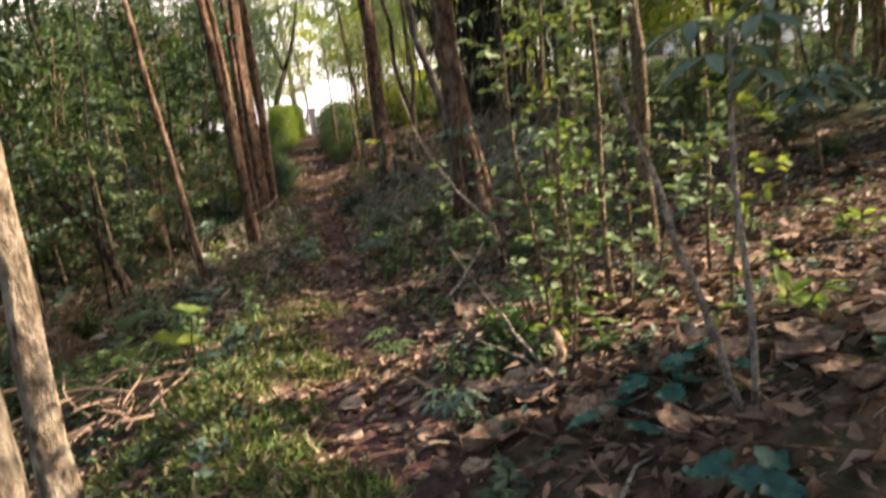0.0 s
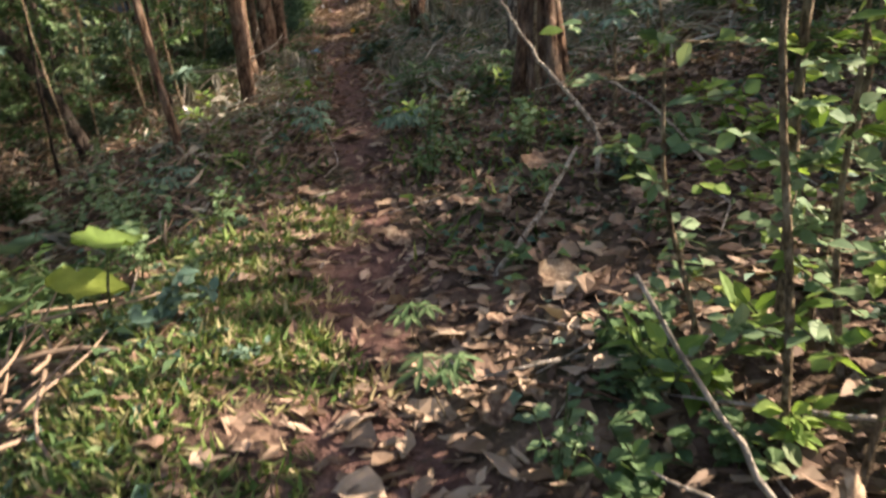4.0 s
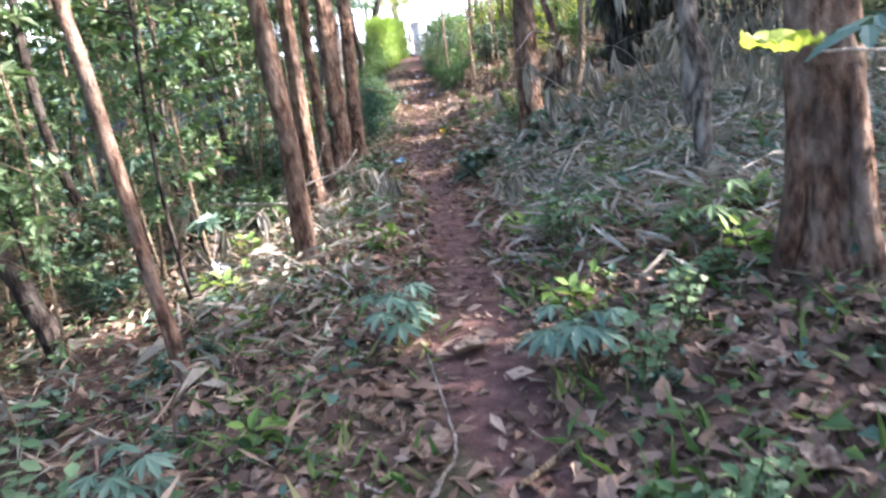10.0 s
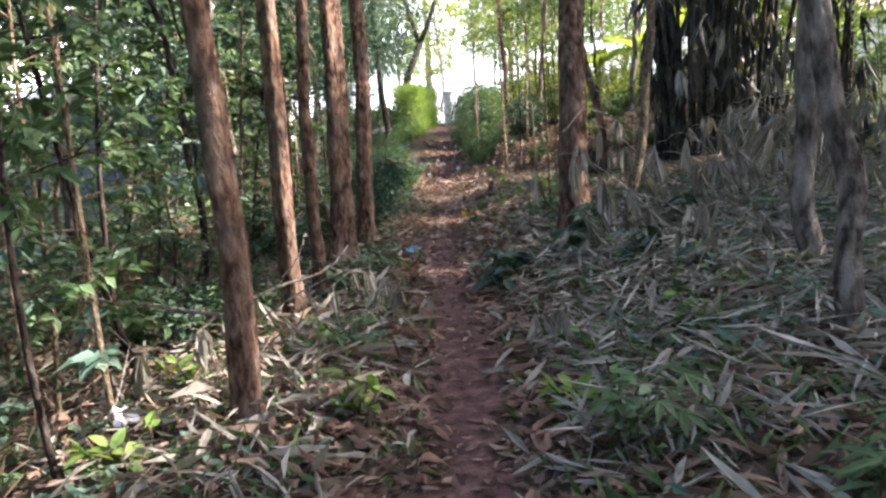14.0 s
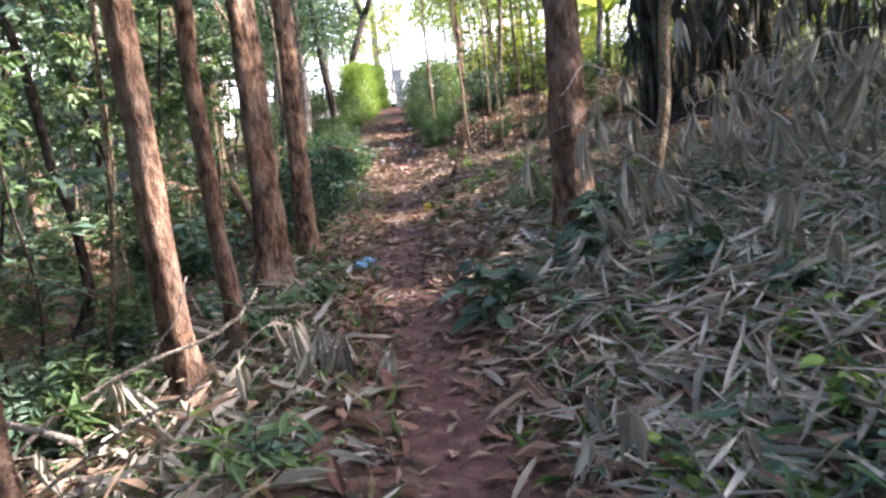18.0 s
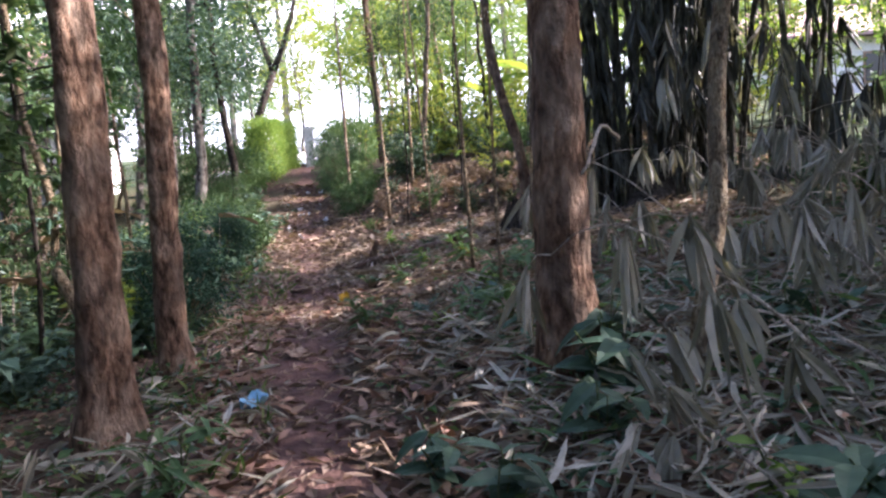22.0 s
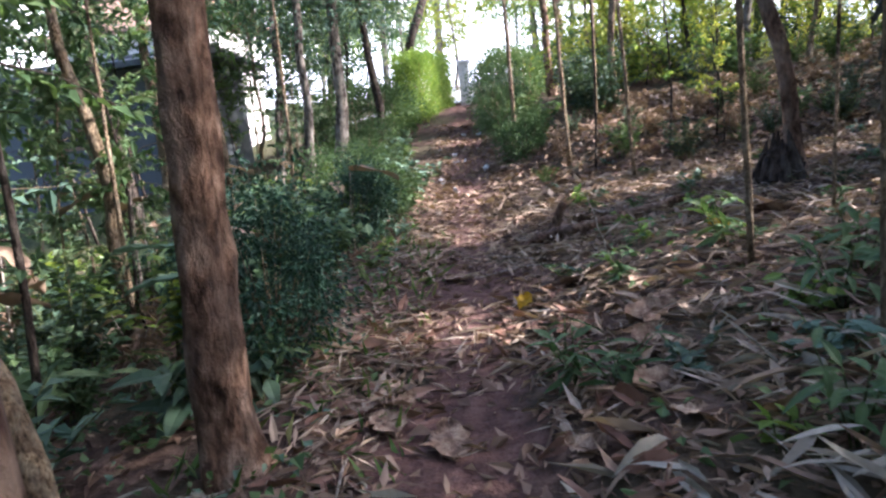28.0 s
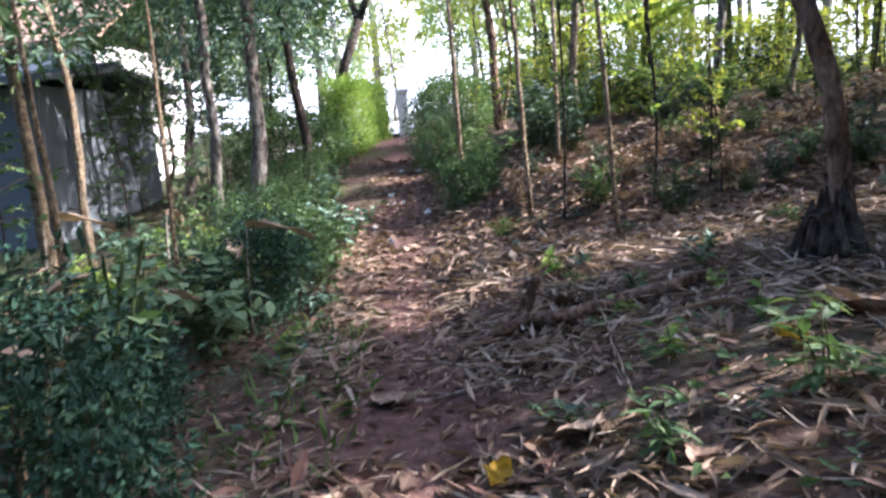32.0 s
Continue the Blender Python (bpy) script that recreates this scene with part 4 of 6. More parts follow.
litter("leaf_litter", "curled brown leaves and sheaths along the path edges", 2600, 64, u(-4.2, -0.8), u(9.5, 19.2), lambda x, y, r: (np.abs(np.abs(dist(x, y)) - 0.45) < 0.32) & bare(x, y), (0.07, 0.22), (0.18, 0.4), REDDEAD, 0.05, 0.5, 0.5, 0.3, True)
litter("leaf_litter", "dry leaf scraps trodden into the path", 11000, 40, u(-6.0, 0.8), u(1.5, 31), lambda x, y, r: (np.abs(dist(x, y)) < 0.95) & ((np.abs(dist(x, y)) > 0.2) | (r.uniform(0, 1, len(x)) < 0.7)) & bare(x, y) & ((y > 6) | (r.uniform(0, 1, len(x)) < 0.4)), (0.03, 0.13), (0.12, 0.5), TAN, 0.025, 0.3, 0.4, 0.25)
litter("leaf_litter", "pale dry leaves heaped in the sunny clearing", 1100, 50, u(-0.9, 1.4), u(3.2, 5.4), lambda x, y, r: r.uniform(0, 1, len(x)) < 0.3 + 0.7 * np.exp(-((x + 0.4) / 0.3) ** 2 - ((y - 4.2) / 0.35) ** 2), (0.03, 0.19), (0.2, 0.65), TAN, 0.035, 0.32, 0.3, 0.14, True)
litter("leaf_litter", "brown scraps pressed into the soil of the path", 6500, 51, u(-6.2, 0.8), u(1.5, 31), lambda x, y, r: (np.abs(dist(x, y)) < 0.5) & bare(x, y), (0.02, 0.1), (0.15, 0.5), BROWN, 0.02, 0.3, 0.4, 0.25)
litter("leaf_litter", "brown leaves drifted over the path in the wood", 1700, 53, u(-2.4, 0.4), u(4.2, 10.5), lambda x, y, r: np.abs(dist(x, y)) < 0.55, (0.04, 0.15), (0.2, 0.6), BROWN, 0.03, 0.3, 0.3, 0.2)
litter("leaf_litter", "dry leaves covering the low bank behind", 7000, 54, u(-4.5, 4.0), u(22.5, 28.5), lambda x, y, r: dist(x, y) > 0.4, (0.06, 0.2), (0.12, 0.5), TAN, 0.05, 0.4, 0.4, 0.2)
litter("leaf_litter", "brown leaves covering the low bank behind", 4000, 55, u(-4.5, 4.0), u(22.5, 28.5), lambda x, y, r: dist(x, y) > 0.4, (0.06, 0.18), (0.2, 0.5), BROWN, 0.05, 0.4, 0.4, 0.2)
litter("sheath_litter", "long dry bamboo sheaths strewn over the slope", 2600, 47, u(-4.6, 1.8), u(12.0, 23.0), lambda x, y, r: (dist(x, y) > -0.9) & (np.abs(dist(x, y)) > 0.22) & bare(x, y), (0.14, 0.36), (0.08, 0.16), TAN, 0.06, 0.5, 0.6, 0.2, True)
litter("sheath_litter", "grey-brown bamboo sheaths fallen beside the path", 1500, 48, u(-4.6, 1.8), u(9.5, 16.5), lambda x, y, r: (np.abs(dist(x, y)) > 0.22) & (dist(x, y) > -1.6), (0.12, 0.34), (0.1, 0.18), PALE, 0.07, 0.5, 0.6, 0.2, True)
litter("leaf_litter", "pale leaves scattered down the sunny rise", 2600, 49, u(-6.6, -3.0), u(23.0, 33.0), lambda x, y, r: np.abs(dist(x, y)) < 0.75, (0.06, 0.2), (0.2, 0.6), TAN, 0.04, 0.4, 0.4, 0.2)
litter("straw_litter", "pale straw and dead leaves in the hollow", 1700, 45, u(-6.0, -2.0), u(6.5, 13.5), lambda x, y, r: (dist(x, y) < -0.75) & (np.sin(x * 1.9) * np.sin(y * 1.3 + 1) > -0.45), (0.06, 0.26), (0.05, 0.13), PALE, 0.16, 0.9, 0.5, 0.25)
litter("straw_litter", "tan withered stalks in the hollow", 1700, 46, u(-6.0, -2.0), u(6.0, 13.5), lambda x, y, r: (dist(x, y) < -0.75), (0.08, 0.3), (0.03, 0.08), TAN, 0.2, 0.9, 0.5, 0.15)
litter("ground_cover", "small green leaves carpeting the forest floor", 9500, 37, u(-7, -1.0), u(3, 26), lambda x, y, r: dist(x, y) < -0.45 - 0.25 * np.sin(y * 2.7) ** 2, (0.03, 0.09), (0.4, 0.7), GREEN, 0.13, 0.5)
litter("ground_cover", "blue-green creeper leaves over the floor", 6500, 38, u(-7, 3.5), u(3, 24), lambda x, y, r: (dist(x, y) < -0.6) | (dist(x, y) > 0.45) & (y < 14), (0.03, 0.08), (0.5, 0.8), BLUE, 0.12, 0.5)
litter("leaf_litter", "dark rotting leaves on the shaded soil", 420, 47, u(-0.15, 2.2), u(1.9, 3.3), lambda x, y, r: dist(x, y) > 0.5 + 0.2 * np.sin(y * 7), (0.05, 0.15), (0.3, 0.6), BROWN, 0.05, 0.6, 0.5, 0.2)
litter("leaf_litter", "thin dry stalks on the shaded soil", 130, 48, u(-0.1, 2.2), u(1.9, 3.3), lambda x, y, r: dist(x, y) > 0.5, (0.1, 0.3), (0.02, 0.04), TAN, 0.07, 0.5)
litter("ground_cover", "small green weeds on the shaded soil", 170, 49, u(0.0, 2.2), u(1.9, 3.3), lambda x, y, r: (dist(x, y) > 0.6) & (np.sin(x * 5) * np.sin(y * 6) > 0.1), (0.03, 0.07), (0.4, 0.7), GREEN, 0.1, 0.5)
litter("ground_cover", "small weeds spread through the litter", 4000, 39, u(-2.5, 3.0), u(5, 20), lambda x, y, r: (dist(x, y) > 0.4) & (np.sin(x * 2.3 + 1) * np.sin(y * 1.7) > -0.2), (0.03, 0.09), (0.4, 0.7), GREEN, 0.14, 0.5)


def grass(name, label, n, seed, x0, x1, y0, y1, ok, h=(0.06, 0.16), mat=None):
    rng = np.random.default_rng(seed)
    x, y = rng.uniform(x0, x1, n), rng.uniform(y0, y1, n)
    keep = ok(x, y) & (rng.uniform(0, 1, n) < 0.5 + 0.5 * np.sin(x * 5 + 1) * np.sin(y * 4.1))
    x, y = x[keep], y[keep]
    k = len(x)
    d = unit(rng, k, 0.3)
    d[:, 2] = np.abs(d[:, 2]) + rng.uniform(0.0, 0.9, k)
    L = rng.uniform(*h, k)
    g = Geo().leaves(np.stack([x, y, ground_z(x, y) - 0.005], 1), d, unit(rng, k), L, L * 0.09 + 0.0025, 0.3, 0.4)
    return thing(name, Matrix(), label, "grass", kind="stuff", data=g.mesh(name, mat or GRASS))


grass("grass", "short sunlit grass beside the footpath", 60000, 41, -2.6, 0.1, 1.6, 6.6, lambda x, y: (dist(x, y) < -0.2 - 0.13 * np.sin(y * 3.7) - 0.1 * np.sin(y * 9.1 + x * 6)) & (dist(x, y) > -1.45 + 0.2 * np.sin(y * 3)), (0.03, 0.1))
grass("grass", "straw-coloured blades imitating sunlit grass among the green", 20000, 43, -2.6, 0.1, 1.6, 6.6, lambda x, y: (dist(x, y) < -0.1 - 0.13 * np.sin(y * 3.7) - 0.12 * np.sin(y * 9.1 + x * 6)) & (dist(x, y) > -1.6 + 0.2 * np.sin(y * 3)), (0.03, 0.11), SUNGRASS)
grass("grass", "sparse green grass tufts along the path", 21000, 42, -5.5, 1.5, 5.5, 22, lambda x, y: (dist(x, y) < -0.22) & (dist(x, y) > -2.2 + 0.08 * (y - 5)) | (dist(x, y) > 0.24) & (y < 13) & (dist(x, y) < 1.6), (0.05, 0.17))

# ---- the far end: hedges, gate post, road, houses ----
def hedge(name, label, x0, x1, y0, y1, z0, h, mat, seed, leaf=0.07, n=9000, rnd=0.35, ragged=0.06):
    rng = np.random.default_rng(seed)
    root = thing(name, pose((x0 + x1) / 2, (y0 + y1) / 2, z0), label, "hedge")
    q = rng.uniform(-1, 1, (n, 3))
    m = np.argmax(np.abs(q), axis=1)
    q[np.arange(n), m] = np.sign(q[np.arange(n), m]) * rng.uniform(0.55, 1.0, n)
    q = q * (1 - rnd + rnd / np.linalg.norm(q, axis=1)[:, None] * 1.0)
    size = np.array([(x1 - x0) / 2, (y1 - y0) / 2, h / 2])
    c = q * size * (1 + 0.08 * np.sin(q[:, :1] * 9) * np.sin(q[:, 1:2] * 7)) + [0, 0, h / 2]
    c = c + rng.normal(0, ragged, (n, 3)) * rng.uniform(0.2, 2.2, (n, 1))
    c[:, 2] = np.maximum(c[:, 2], 0.02)
    d = q + rng.normal(0, 0.6, (n, 3))
    g = Geo().leaves(c, d, ups(rng, n, 0.9), rng.uniform(0.6, 1.2, n) * leaf, rng.uniform(0.4, 0.6, n) * leaf)
    tagged(part("foliage", g.mesh("foliage", mat), root), kind="stuff")
    s = Geo()
    for _ in range(24):
        p = rng.uniform(-0.8, 0.8, 3) * size
        s.tube([(p[0] * 0.6, p[1] * 0.8, -0.1), (p[0] * 0.8, p[1] * 0.9, h * 0.4), (p[0], p[1], h * 0.85)], [0.02, 0.014, 0.006], 5, False)
    tagged(part("stalk", s.mesh("stalk", STEM, True), root), kind="stuff")
    return root


hedge("hedge", "bright clipped green hedge at the path's end", -8.0, -6.95, 33.5, 38.5, 1.2, 2.0, BRIGHT, 61, 0.085, 24000, 0.12, 0.035)
hedge("hedge", "tall bushy green hedge behind a leaning tree", -9.6, -7.2, 31.0, 34.5, 0.6, 1.7, GREEN, 62, 0.1, 12000, 0.6, 0.13)
hedge("hedge", "rounded dark green hedge beside the opening", -5.45, -3.8, 32.0, 36.0, 0.9, 1.9, GREEN, 63, 0.1, 13000, rnd=0.75, ragged=0.13)
hedge("hedge", "long low hedge along the upper bank", -4.2, 1.5, 34.5, 36.5, 1.6, 1.6, GREEN, 64, 0.11, 14000, 0.6, 0.12)
hedge("hedge", "yellow-leaved ornamental hedge in full sun", -3.6, 5.0, 37.5, 39.5, 2.0, 2.2, YELLOWISH, 65, 0.12, 12000, 0.5)

hedge("hedge", "yellow-green sunlit hedge behind the bank", -3.2, 4.5, 29.2, 30.8, gz(0.5, 30.0) - 0.15, 1.3, YELLOWISH, 66, 0.11, 9000, 0.6, 0.2)

post = thing("gate_post", pose(-6.72, 38.8, gz(-6.72, 38.8)), "white painted gate post beside the hedge", "gate post")
g = Geo().box(-0.16, -0.16, -0.2, 0.16, 0.16, 1.35)
part("shaft", g.mesh("shaft", WHITEWALL), post)
part("cap", Geo().box(-0.21, -0.21, 1.352, 0.21, 0.21, 1.46).mesh("cap", WHITEWALL), post)


def strip(name, label, x0, x1, y0, y1, mat, lift, category):
    xs, ys = np.linspace(x0, x1, 30), np.linspace(y0, y1, 16)
    gx, gy = np.meshgrid(xs, ys)
    v = np.stack([gx.ravel(), gy.ravel(), ground_z(gx.ravel(), gy.ravel()) + lift], 1)
    me = mesh_of(name, v.tolist(), [(j * 30 + i, j * 30 + i + 1, (j + 1) * 30 + i + 1, (j + 1) * 30 + i) for j in range(15) for i in range(29)], mat, True)
    return thing(name, Matrix(), label, category, kind="structure", data=me)


strip("road", "sunlit pale concrete yard beyond the gate", -11.0, -3.0, 38.6, 70.0, CONCRETE, 0.1, "road")


def house(name, label, x, y, w, d, h, wall, roof, roof_h, over=0.5, windows=2):
    z = min(gz(x, y), gz(x + w, y)) - 0.3
    root = thing(name, pose(x, y, z), label, "house")
    for q in ((0, 0, 0, w, 0.2, h), (0, d - 0.2, 0, w, d, h), (0, 0.2, 0, 0.2, d - 0.2, h), (w - 0.2, 0.2, 0, w, d - 0.2, h)):
        part("wall", Geo().box(*q).mesh("wall", wall), root)
    r = Geo()
    a, b = -over, w + over
    v = [(a, -over, h), (b, -over, h), (b, d / 2, h + roof_h), (a, d / 2, h + roof_h), (a, d + over, h), (b, d + over, h)]
    v += [(p[0], p[1], p[2] + 0.12) for p in v]
    r.add(v, [(0, 3, 2, 1), (3, 4, 5, 2), (6, 7, 8, 9), (9, 8, 11, 10), (0, 1, 7, 6), (4, 10, 11, 5), (0, 6, 9, 3), (3, 9, 10, 4), (1, 2, 8, 7), (2, 5, 11, 8)])
    roof_ob = part("roof", r.mesh("roof", roof), root)
    ridge = Geo().tube([(a, d / 2, h + roof_h + 0.12), (b, d / 2, h + roof_h + 0.12)], [0.09, 0.09], 8)
    part("ridge", ridge.mesh("ridge", roof, True), roof_ob)
    for k in range(windows):
        wx = w * (k + 0.6) / (windows + 0.2)
        win = part("window", Geo().box(wx - 0.5, -0.03, h - 1.6, wx + 0.5, -0.002, h - 0.5).mesh("window", TIMBER), root)
        part("pane", Geo().box(wx - 0.42, -0.045, h - 1.52, wx + 0.42, -0.033, h - 0.58).mesh("pane", GLASS), win)
    return root


house("house", "grey weathered house with a dark sheet roof behind trees", -19.5, 28.5, 7.9, 4, 3.3, GREYWALL, ROOFGREY, 0.35, 0.5, 2)
house("house", "white plastered house with a brown gable", -17.1, 33.0, 4.0, 4, 4.2, WHITEWALL, TIMBER, 1.4, 0.4, 0)
house("house", "low house with a faded pink roof above the bank", 9.0, 37.0, 9, 5, 2.2, WHITEWALL, ROOFPINK, 1.4, 0.6, 3)

# bright hazy sky low over the far side
g = Geo()
arc = np.radians(np.linspace(-72, 66, 47))
ring = np.stack([-3 + 110 * np.sin(arc), 16 + 110 * np.cos(arc)], 1)
g.add([(x, y, z) for z in (-4.0, 46.0) for x, y in ring], [(i, i + 1, 48 + i, 47 + i) for i in range(46)])
haze, hn, hl, hb = material("bright_haze", 1.0, 0.0)
hb.inputs["Base Color"].default_value = (0.8, 0.8, 0.78, 1)
hb.inputs["Emission Color"].default_value = (1.0, 0.99, 0.93, 1)
hb.inputs["Emission Strength"].default_value = 0.5
thing("backdrop", Matrix(), "bright hazy white sky beyond the trees", "sky", kind="structure", data=g.mesh("backdrop", haze, True))

# pale trees round the sunny yard
for i, (x, y) in enumerate([(-13.5, 43.0), (-10.8, 46.5), (-9.4, 52.0), (-3.4, 44.0), (-1.0, 42.0), (-4.2, 51.0), (1.6, 44.5), (4.5, 42.5), (-16.5, 41.0), (-6.9, 58.0), (-11.6, 40.0), (-2.0, 40.6), (0.6, 39.4), (-14.2, 37.5), (3.2, 38.6)]):
    tree("tree", x, y, 0.09, 7, (0.02, 0), (0.1, 0), GREYBARK, (4.6, (2.3, 2.2, 2.9), 75, 34), "sunlit pale-leaved tree round the yard", 330 + i, leafmat=(BRIGHT, PALEGREEN, YELLOWISH)[i % 3], leaf=0.2, group="trees round the yard", open_sun=False, sides=10)

# trees beyond the road
for i in range(16):
    x = -34 + 4.6 * i
    tree("tree", x, 60 + 5 * math.sin(i * 2.3), 0.25, 9, (0.02, 0), (0.1, 0), GREYBARK, (6.8, (4.2, 4.0, 4.6), 95 if not -17 < x < -5 else 60, 36), "sunlit broad tree beyond the road", 130 + i, leafmat=(BRIGHT, GREEN, YELLOWISH)[i % 3], leaf=0.4, group="trees beyond the road", open_sun=False, sides=10)


# ---- bamboo clump ----
def hanging_tuft(g, p, rng, m, length, width, spread=0.22):
    """A bunch of long withered leaves hanging from one point like a closed fan."""
    d = rng.normal(0, spread, (m, 3)) + rng.normal(0, 0.12, 3)
    d[:, 2] = -1
    g.leaves(np.repeat(np.asarray(p, float)[None], m, 0) + rng.normal(0, 0.012, (m, 3)), d, unit(rng, m, 0.1), rng.uniform(0.6, 1.1, m) * length, rng.uniform(0.7, 1.2, m) * width, 0.7, 0.04, True, 0.4)


def bamboo(x, y, n, seed, height=8.0, spread=0.75, tufts=7):
    rng = np.random.default_rng(seed)
    root = thing("bamboo_clump", pose(x, y, gz(x, y)), "old dark bamboo clump draped in dead leaves", "bamboo")
    hang, dark = Geo(), Geo()
    for k in range(n):
        a, q = rng.uniform(0, 2 * math.pi), math.sqrt(rng.uniform(0, 1)) * spread
        w = np.array([math.cos(a), math.sin(a) * 0.8, 0])
        t = np.linspace(0, 1, 22)
        r = rng.uniform(0.032, 0.055)
        pts = w * q + np.outer(t ** 2 * rng.uniform(0.2, 1.6), w) + np.outer(t * height * rng.uniform(0.7, 1.0), [0, 0, 1]) - [0, 0, 0.25]
        rad = np.where(np.arange(22) % 2 == 0, r * 1.12, r) * (1 - 0.5 * t)
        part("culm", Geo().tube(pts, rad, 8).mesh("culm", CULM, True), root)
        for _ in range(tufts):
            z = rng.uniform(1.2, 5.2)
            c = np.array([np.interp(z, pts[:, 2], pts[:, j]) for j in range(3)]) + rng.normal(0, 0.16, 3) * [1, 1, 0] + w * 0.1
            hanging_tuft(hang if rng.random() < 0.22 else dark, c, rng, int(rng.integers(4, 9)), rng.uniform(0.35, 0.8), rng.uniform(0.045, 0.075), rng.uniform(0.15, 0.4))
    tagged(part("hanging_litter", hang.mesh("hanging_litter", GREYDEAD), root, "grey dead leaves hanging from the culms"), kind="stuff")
    tagged(part("hanging_litter", dark.mesh("hanging_litter", DARKDEAD), root, "dark dead leaves hanging between the culms"), kind="stuff")
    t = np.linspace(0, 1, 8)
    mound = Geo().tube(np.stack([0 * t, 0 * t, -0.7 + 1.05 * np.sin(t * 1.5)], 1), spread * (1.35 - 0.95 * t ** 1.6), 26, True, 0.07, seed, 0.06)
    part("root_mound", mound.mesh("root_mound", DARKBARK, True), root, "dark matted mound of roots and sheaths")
    rs = Geo()
    for k in range(90):
        a = rng.uniform(0, 2 * math.pi)
        p = np.array([math.cos(a), math.sin(a) * 0.8, 0]) * spread * rng.uniform(0.8, 1.15)
        rs.tube([p - [0, 0, 0.2], p * 1.05 + [0, 0, rng.uniform(0.2, 0.9)]], [0.03, 0.02], 6)
    tagged(part("stubble", rs.mesh("stubble", CULM, True), root, "cut stubs round the clump's foot"), kind="stuff")
    return root


bamboo(0.95, 21.4, 30, 71, 8.0, 0.62)
bamboo(1.85, 21.8, 26, 74, 8.0, 0.6)
bamboo(3.1, 21.2, 4, 72, 7.5, 0.4, 7)
# foliage stretched well past the clump, added bulk that blocks the sun
crown = crown_geo(np.random.default_rng(73), (2.4, 19.6, 6.6), np.array((3.6, 4.4, 2.0)), 300, 40, 0.22)
bamboo_top = thing("bamboo_foliage", pose(2.4, 19.6, 6.6), "feathery green bamboo foliage, enlarged to shade the path", "bamboo", kind="stuff")
crown.v = [v - np.array([2.4, 19.6, 6.6]) for v in crown.v]
part("foliage", crown.mesh("foliage", GREEN), bamboo_top)


# ---- single plants and things along the path ----
def palm_leaf(g, base, way, rng, leaf, lobes, petiole):
    """A petiole with a hand of narrow lobes at its end."""
    way = np.asarray(way, float) / np.linalg.norm(way)
    tip = base + way * petiole + [0, 0, 0.03]
    g.tube([base, (base + tip) / 2 + [0, 0, 0.02], tip], [0.004, 0.003, 0.0025], 4, False)
    flat = np.array([way[0], way[1], 0]) / (math.hypot(way[0], way[1]) + 1e-6)
    side = np.array([-flat[1], flat[0], 0])
    a = np.linspace(-2.0, 2.0, lobes)
    d = np.outer(np.cos(a), flat) + np.outer(np.sin(a), side) + [0, 0, -0.22]
    size = leaf * (0.6 + 0.4 * np.cos(a * 0.6)) * rng.uniform(0.9, 1.1, lobes)
    g.leaves(np.repeat(tip[None], lobes, 0), d, ups(rng, lobes, 0.12), size, size * 0.3, 0.3, 0.22, True, 0.55)


def cassava(x, y, h, n, leaf, label, seed, mat=None, lean=(0, 0), lobes=6, petiole=0.2, r=0.014, top=0.25, stem=None):
    rng = np.random.default_rng(seed)
    root = thing("cassava_plant", pose(x, y, gz(x, y)), label, "plant")
    t = np.linspace(0, 1, 9)
    pts = np.stack([lean[0] * t + 0.015 * np.sin(t * 7), lean[1] * t, -0.04 + (h + 0.04) * t], 1)
    part("stem", Geo().tube(pts, r * (1.1 - 0.5 * t), 7).mesh("stem", stem or STEM, True), root)
    for k in range(n):
        a = k * 2.4 + rng.uniform(-0.3, 0.3)
        q = 1 - top * (k / max(1, n)) / max(h, 0.3)
        base = np.array([np.interp(q, t, pts[:, j]) for j in range(3)])
        g = Geo()
        palm_leaf(g, base, (math.cos(a), math.sin(a), rng.uniform(0.1, 0.5)), rng, leaf * rng.uniform(0.8, 1.1), lobes, petiole * rng.uniform(0.7, 1.2))
        part("leaf", g.mesh("leaf", mat or BLUE), root)
    return root


cassava(1.01, 2.6, 1.42, 6, 0.24, "tall bare-stemmed cassava with drooping fingered leaves", 401, BLUE, (0.0, 0.0), 5, 0.12, stem=STICK)
cassava(3.2, 6.4, 0.85, 8, 0.36, "cassava plant with spreading fingered leaves", 402, BLUE, (-0.05, 0), 6, 0.15)
cassava(4.7, 7.6, 1.7, 9, 0.36, "leafy cassava plant on the slope", 403, GREEN, (0.1, 0), 6, 0.2)
cassava(-0.62, 4.75, 0.16, 5, 0.1, "cassava seedling beside the path", 404, GREEN, lobes=5, petiole=0.05, r=0.004, top=0.05)
cassava(-0.5, 4.25, 0.2, 6, 0.1, "young cassava seedling on leaf litter", 405, GREEN, lobes=5, petiole=0.06, r=0.004, top=0.05)
cassava(-0.15, 3.2, 0.22, 7, 0.11, "cassava seedling in dark litter", 406, BLUE, lobes=5, petiole=0.07, r=0.004, top=0.1)
cassava(-0.05, 5.95, 0.22, 7, 0.09, "cassava seedling near a dead stick", 407, GREEN, lobes=5, petiole=0.1, r=0.005, top=0.15)
cassava(-1.88, 8.75, 0.3, 11, 0.15, "bushy young cassava at the path edge", 408, BLUE, lobes=7, petiole=0.14, r=0.006, top=0.2)
cassava(-0.95, 8.2, 0.24, 10, 0.16, "low young cassava on the path side", 409, BLUE, lobes=7, petiole=0.12, r=0.005, top=0.15)
cassava(-2.75, 7.55, 0.2, 9, 0.12, "low cassava seedling in weeds", 410, BLUE, lobes=7, petiole=0.12, r=0.005, top=0.15)
